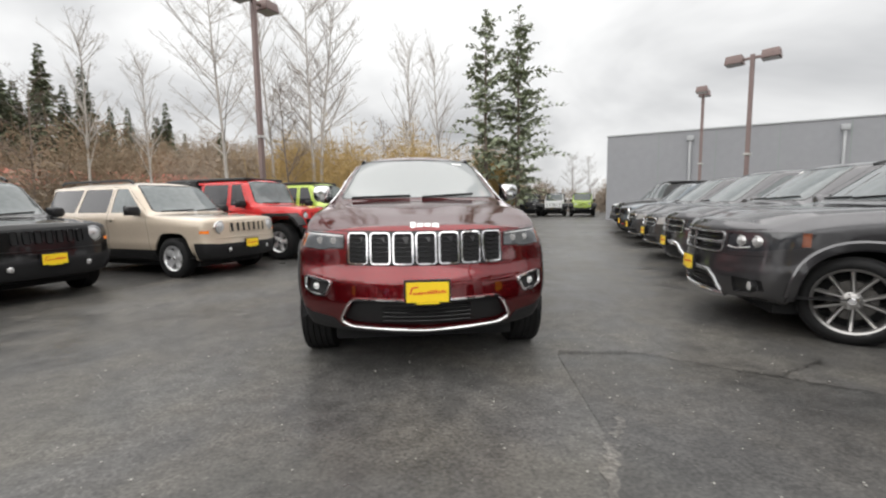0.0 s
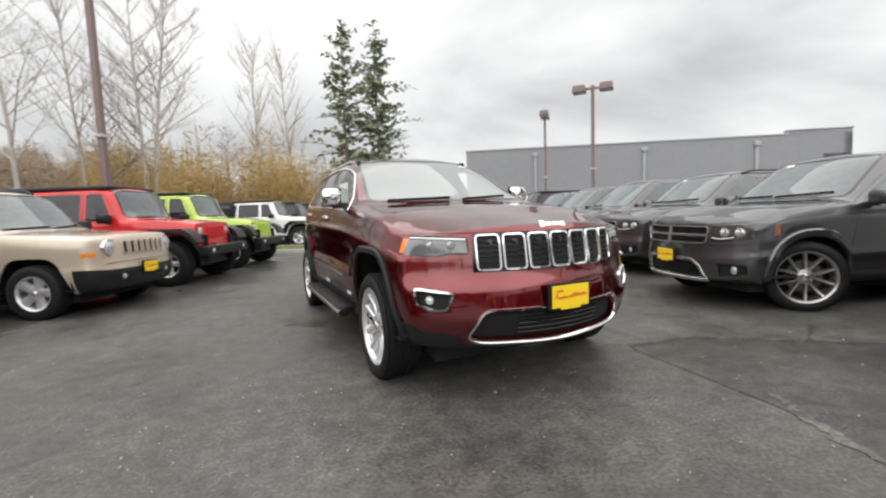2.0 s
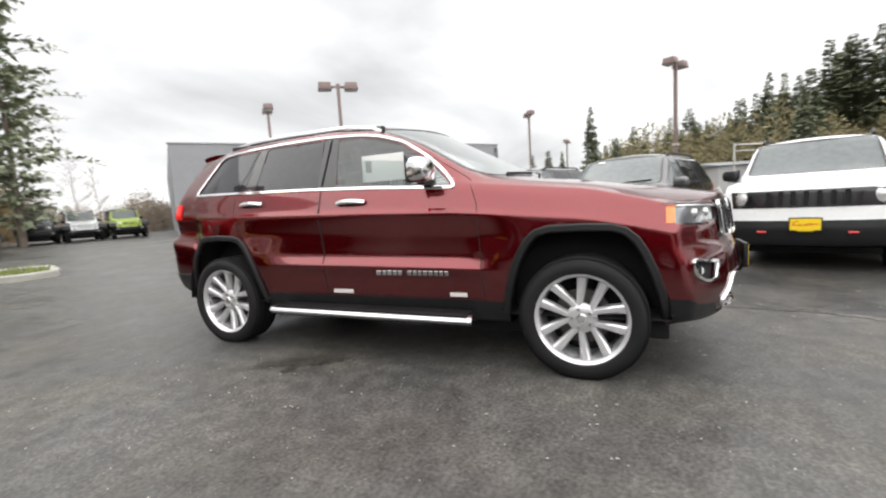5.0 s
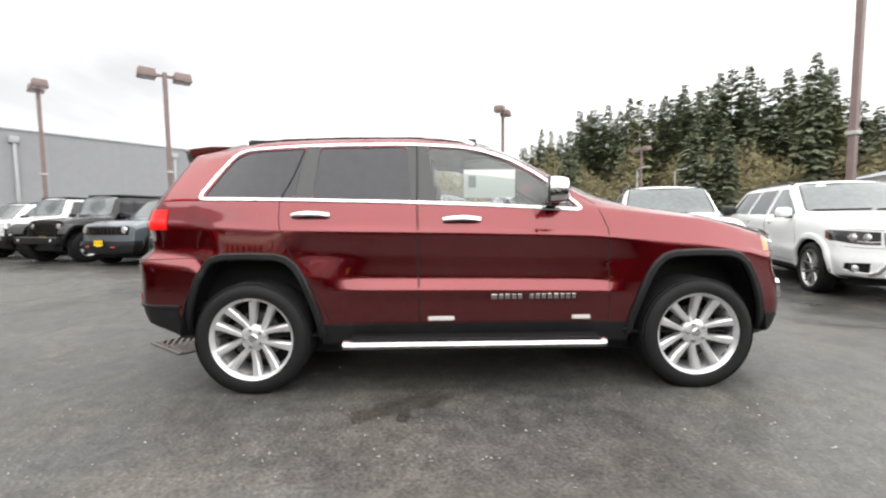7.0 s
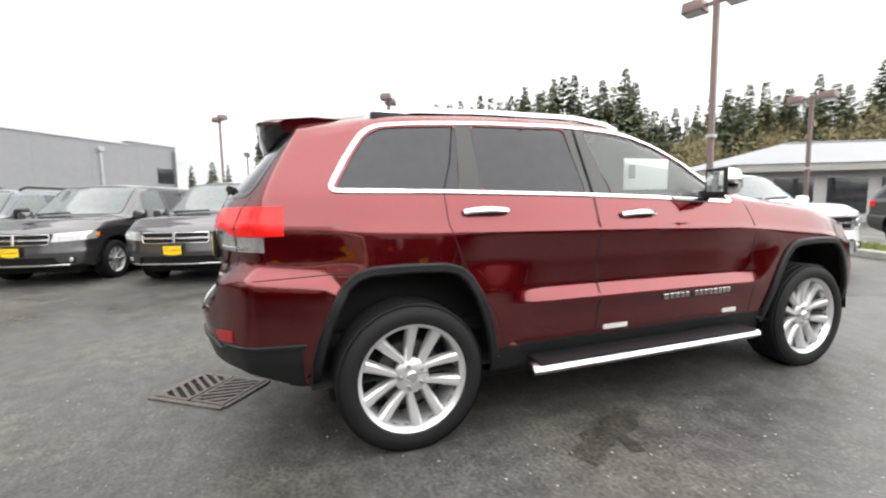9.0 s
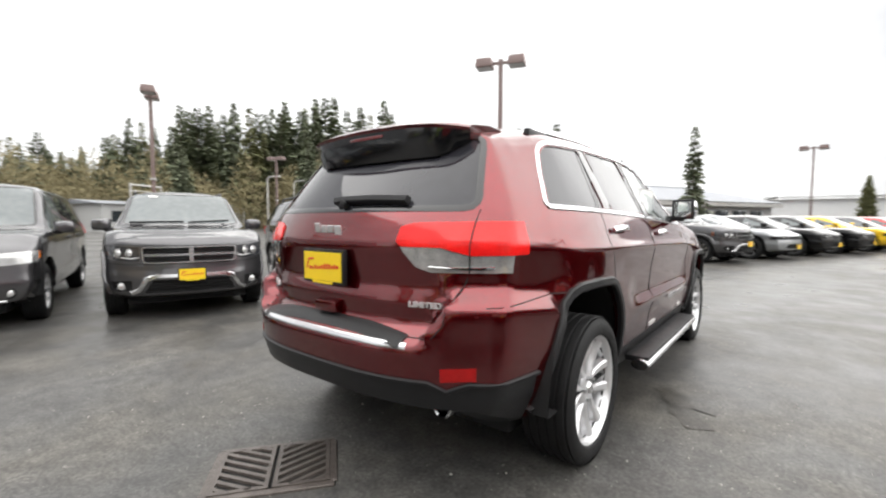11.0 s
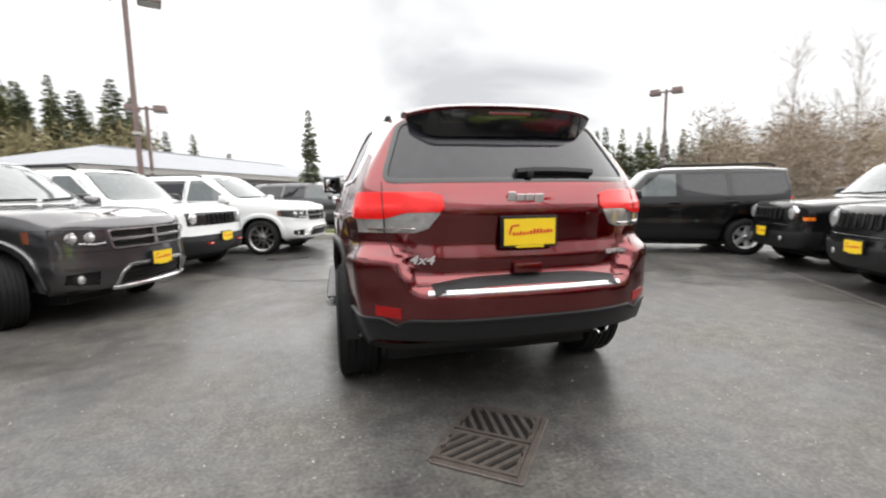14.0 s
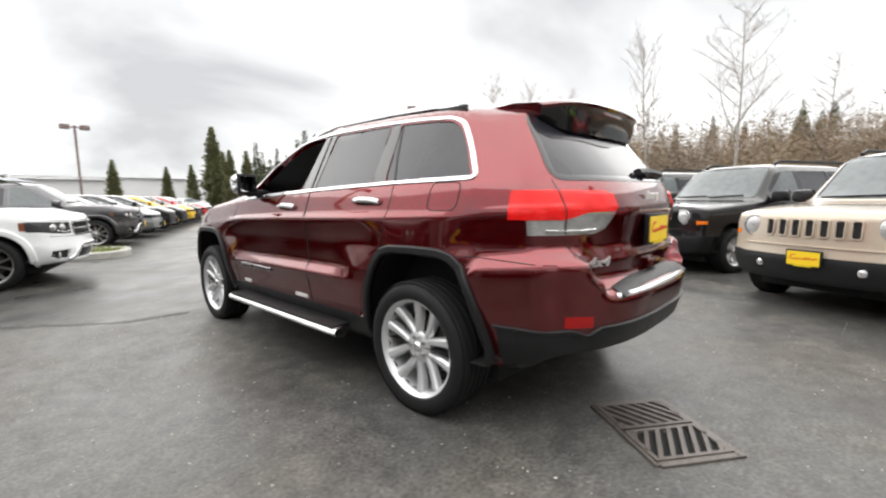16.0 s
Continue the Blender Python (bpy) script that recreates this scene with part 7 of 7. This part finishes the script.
put(bares[3], 21.5, 55, 7, 10, "small leafless tree far behind the cars", E0)
put(bares[3], 23.5, 58, 7, 10, "small leafless tree far behind the cars", E0)
E1 = (2.47, 3.1)
for az, d, h, b in ((-99.7, 34, 13, 0), (-108.4, 36, 12, 2), (-92.8, 36, 10, 3), (-122, 60, 15, 2), (-127, 62, 16, 2), (-118, 58, 13, 2), (-75, 34, 11, 0), (-62, 36, 12, 2), (-50, 34, 10, 3)):
    put(bares[b], az, d, h, (13, 14, 11, 10)[b], "leafless tree on the western bank", E1)
# two tall pines beyond the northern end
pines = [conifer(11, 16, 4.9, 0.6, "needles_pine", 0.22, 0.04, 3.4, "pine_tree", 0.62, 0.6, 0.78, 1.0), conifer(12, 16.5, 5.4, 0.5, "needles_pine", 0.1, 0.10, 3.6, "pine_tree", 0.56, 0.68, 0.75, 1.0)]
plant(pines[0], 6.0, 27.6, 20, 0.92, "tall open-crowned pine with bare lower stem", "tree", "pair of pines", first=True)
plant(pines[1], 8.6, 28.2, 80, 0.92, "tall open-crowned pine beside its twin", "tree", "pair of pines", first=True)
# conifers: north-west skyline, the south-eastern hill, the southern end
for az, d, h in ((-38.5, 75, 11), (-36.5, 72, 14), (-35, 74, 11), (-33.5, 76, 14), (-39.6, 70, 13), (-37.4, 74, 10), (-30, 78, 9), (-42.5, 73, 12), (-31.5, 78, 9), (-27.5, 80, 10), (-26.6, 80, 10.5), (-21.3, 60, 10), (-41, 72, 11), (-44, 70, 10), (-0.5, 70, 6), (-3.5, 66, 7)):
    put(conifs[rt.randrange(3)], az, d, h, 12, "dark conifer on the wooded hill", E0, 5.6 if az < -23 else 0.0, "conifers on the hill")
E2 = (-3.69, 0.25)
for i in range(150):
    az = 99 + 57 * (i + rt.uniform(-0.4, 0.4)) / 150
    d = rt.uniform(72, 105)
    el = 1.13 * float(np.interp(az, (99, 103, 108, 116, 121, 126, 131, 135.5, 139, 144, 150, 156), (6.5, 8.5, 11.5, 12.2, 13, 14.2, 13.5, 9.2, 10, 11, 10.2, 10.5))) * (rt.uniform(0.85, 1.03) if i % 3 == 0 else rt.uniform(0.5, 0.95))
    z = 5.0 * (0.5 - 0.5 * math.cos(math.pi * min(1, (d - 62) / 68 * 1.2)))
    h = max(5, d * math.tan(radians(el)) + 1.1 - z)
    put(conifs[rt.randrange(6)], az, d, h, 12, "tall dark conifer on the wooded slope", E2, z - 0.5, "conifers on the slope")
for az, h in ((120.5, 12), (123.5, 11.5), (107, 9.5)):
    put(conifs[2], az, 58, h, 11, "broad dark conifer at the foot of the slope", E2, 0, "conifers on the slope")
for az, d, h in ((78.3, 70, 8.5), (83.4, 66, 12), (80, 72, 7), (86.5, 80, 9), (88, 84, 10), (76.5, 75, 7), (90, 84, 9), (92.5, 84, 9), (95, 84, 10)):
    put(conifs[rt.randrange(4)], az, d, h, 12, "conifer behind the warehouse end", (-2.8, -3.25), 0)
for i in range(34):
    az = 83.5 + 16 * (i + rt.uniform(-0.4, 0.4)) / 34
    d = rt.uniform(74, 100)
    el = float(np.interp(az, (83, 87, 92, 99), (4.8, 6.6, 8.2, 8.6))) * rt.uniform(0.62, 1.05)
    put(conifs[rt.randrange(6)], az, d, max(4, d * math.tan(radians(el))), 12, "conifer on the wooded slope behind the warehouse", (-2.9, -3.0), -0.1, "conifers on the slope")
E3 = (-0.55, 4.39)
tall = conifer(21, 12, 2.5, 0.12, "needles_olive", 0.01, -0.9, 4.0, "cypress", 0.3, 0.7)
done.add(tall)
plant(tall, *polar(-164.2, 50, E3), 0, 8.3 / 12, "tall dense columnar cypress", "tree", first=True)
for az, d, h in ((-173.4, 52, 5.0), (-168.6, 54, 4.6), (-166.5, 50, 4.6), (-160.6, 52, 6.3), (-162.2, 55, 6.6), (-163, 53, 6.2)):
    put(tall, az, d, h, 12, "dense conical cypress by the far cars", E3)
for i in range(26):
    az = -159 + i * 0.95
    put(conifs[rt.randrange(4)], az, rt.uniform(60, 74), rt.uniform(7.0, 10.5), 12, "dark conifer in the far tree line", E3, 0, "far tree line")
plant(conifs[1], 2.3, -21.5, 40, 6.0 / 13, "young open conifer behind the parked cars", "tree")
for az, d, h in ((163, 60, 8), (160.5, 62, 9), (166.5, 58, 7), (168, 66, 6)):
    put(conifs[rt.randrange(3)], az, d, h, 12, "conifer beyond the showroom roof", E3)

for i in range(46):
    az = rt.uniform(-118, -24)
    d = rt.uniform(70, 92)
    z = 9.0 * (0.5 - 0.5 * math.cos(math.pi * min(1, (d - 44) / 66 * 1.2)))
    x, y = polar(az, d)
    plant(conifs[rt.randrange(6)], x, y, rt.uniform(0, 360), rt.uniform(4.5, 8.5) / 12, "dark conifer among the scrub of the western bank", "tree", "conifers on the bank", z - 0.5)

# scrub: gold willow behind the northern cars, grey and brown thickets on the banks
gold, brown, grey, se = [], [], [], []
for i in range(60):
    az = rt.uniform(-17, 15)
    x, y = polar(az, rt.uniform(27, 40) if az < 5 else rt.uniform(36, 44), E0)
    gold.append((x, y, 0.0, rt.uniform(1.0, 2.0), rt.uniform(4.2, 7.2)))
for i in range(230):
    az = rt.uniform(-132, -12)
    d = rt.uniform(32, 76)
    x, y = polar(az, d)
    z = 9.0 * (0.5 - 0.5 * math.cos(math.pi * min(1, max(0, (d - 44) / 66) * 1.2)))
    (grey if rt.random() < 0.45 else brown).append((x, y, z, rt.uniform(1.5, 3.2), rt.uniform(4.5, 8.5)))
for i in range(104):
    az = rt.uniform(86, 160)
    d = rt.uniform(60, 84)
    x, y = polar(az, d)
    se.append((x, y, max(0, (d - 62) / 68) * 4, rt.uniform(2.0, 3.8), rt.uniform(6.0, 11.5)))
for i in range(75):
    az, d = rt.uniform(-62, -18), rt.uniform(50, 84)
    x, y = polar(az, d)
    z = 10.5 * (0.5 - 0.5 * math.cos(math.pi * min(1, (d - 44) / 66 * 1.2)))
    (grey if rt.random() < 0.4 else brown).append((x, y, z - 0.3, rt.uniform(2.0, 3.4), rt.uniform(5.0, 8.5)))
for i in range(16):
    x, y = polar(rt.uniform(16, 30), rt.uniform(46, 60), E0)
    grey.append((x, y, 0, 1.6, rt.uniform(2.5, 4.0)))
thicket("willow_scrub", gold, "twigs_gold", "leafless golden willow scrub behind the off-road cars", 1, 1100, 0.018, 0.7)
thicket("brown_scrub", brown, "twigs_brown", "brown leafless scrub on the western bank", 2, 1150, 0.032)
thicket("grey_scrub", grey, "twigs_grey", "grey leafless scrub on the western bank", 3, 1150, 0.03)
thicket("slope_scrub", se, "twigs_olive", "brown and olive scrub below the conifers", 4, 650, 0.095)
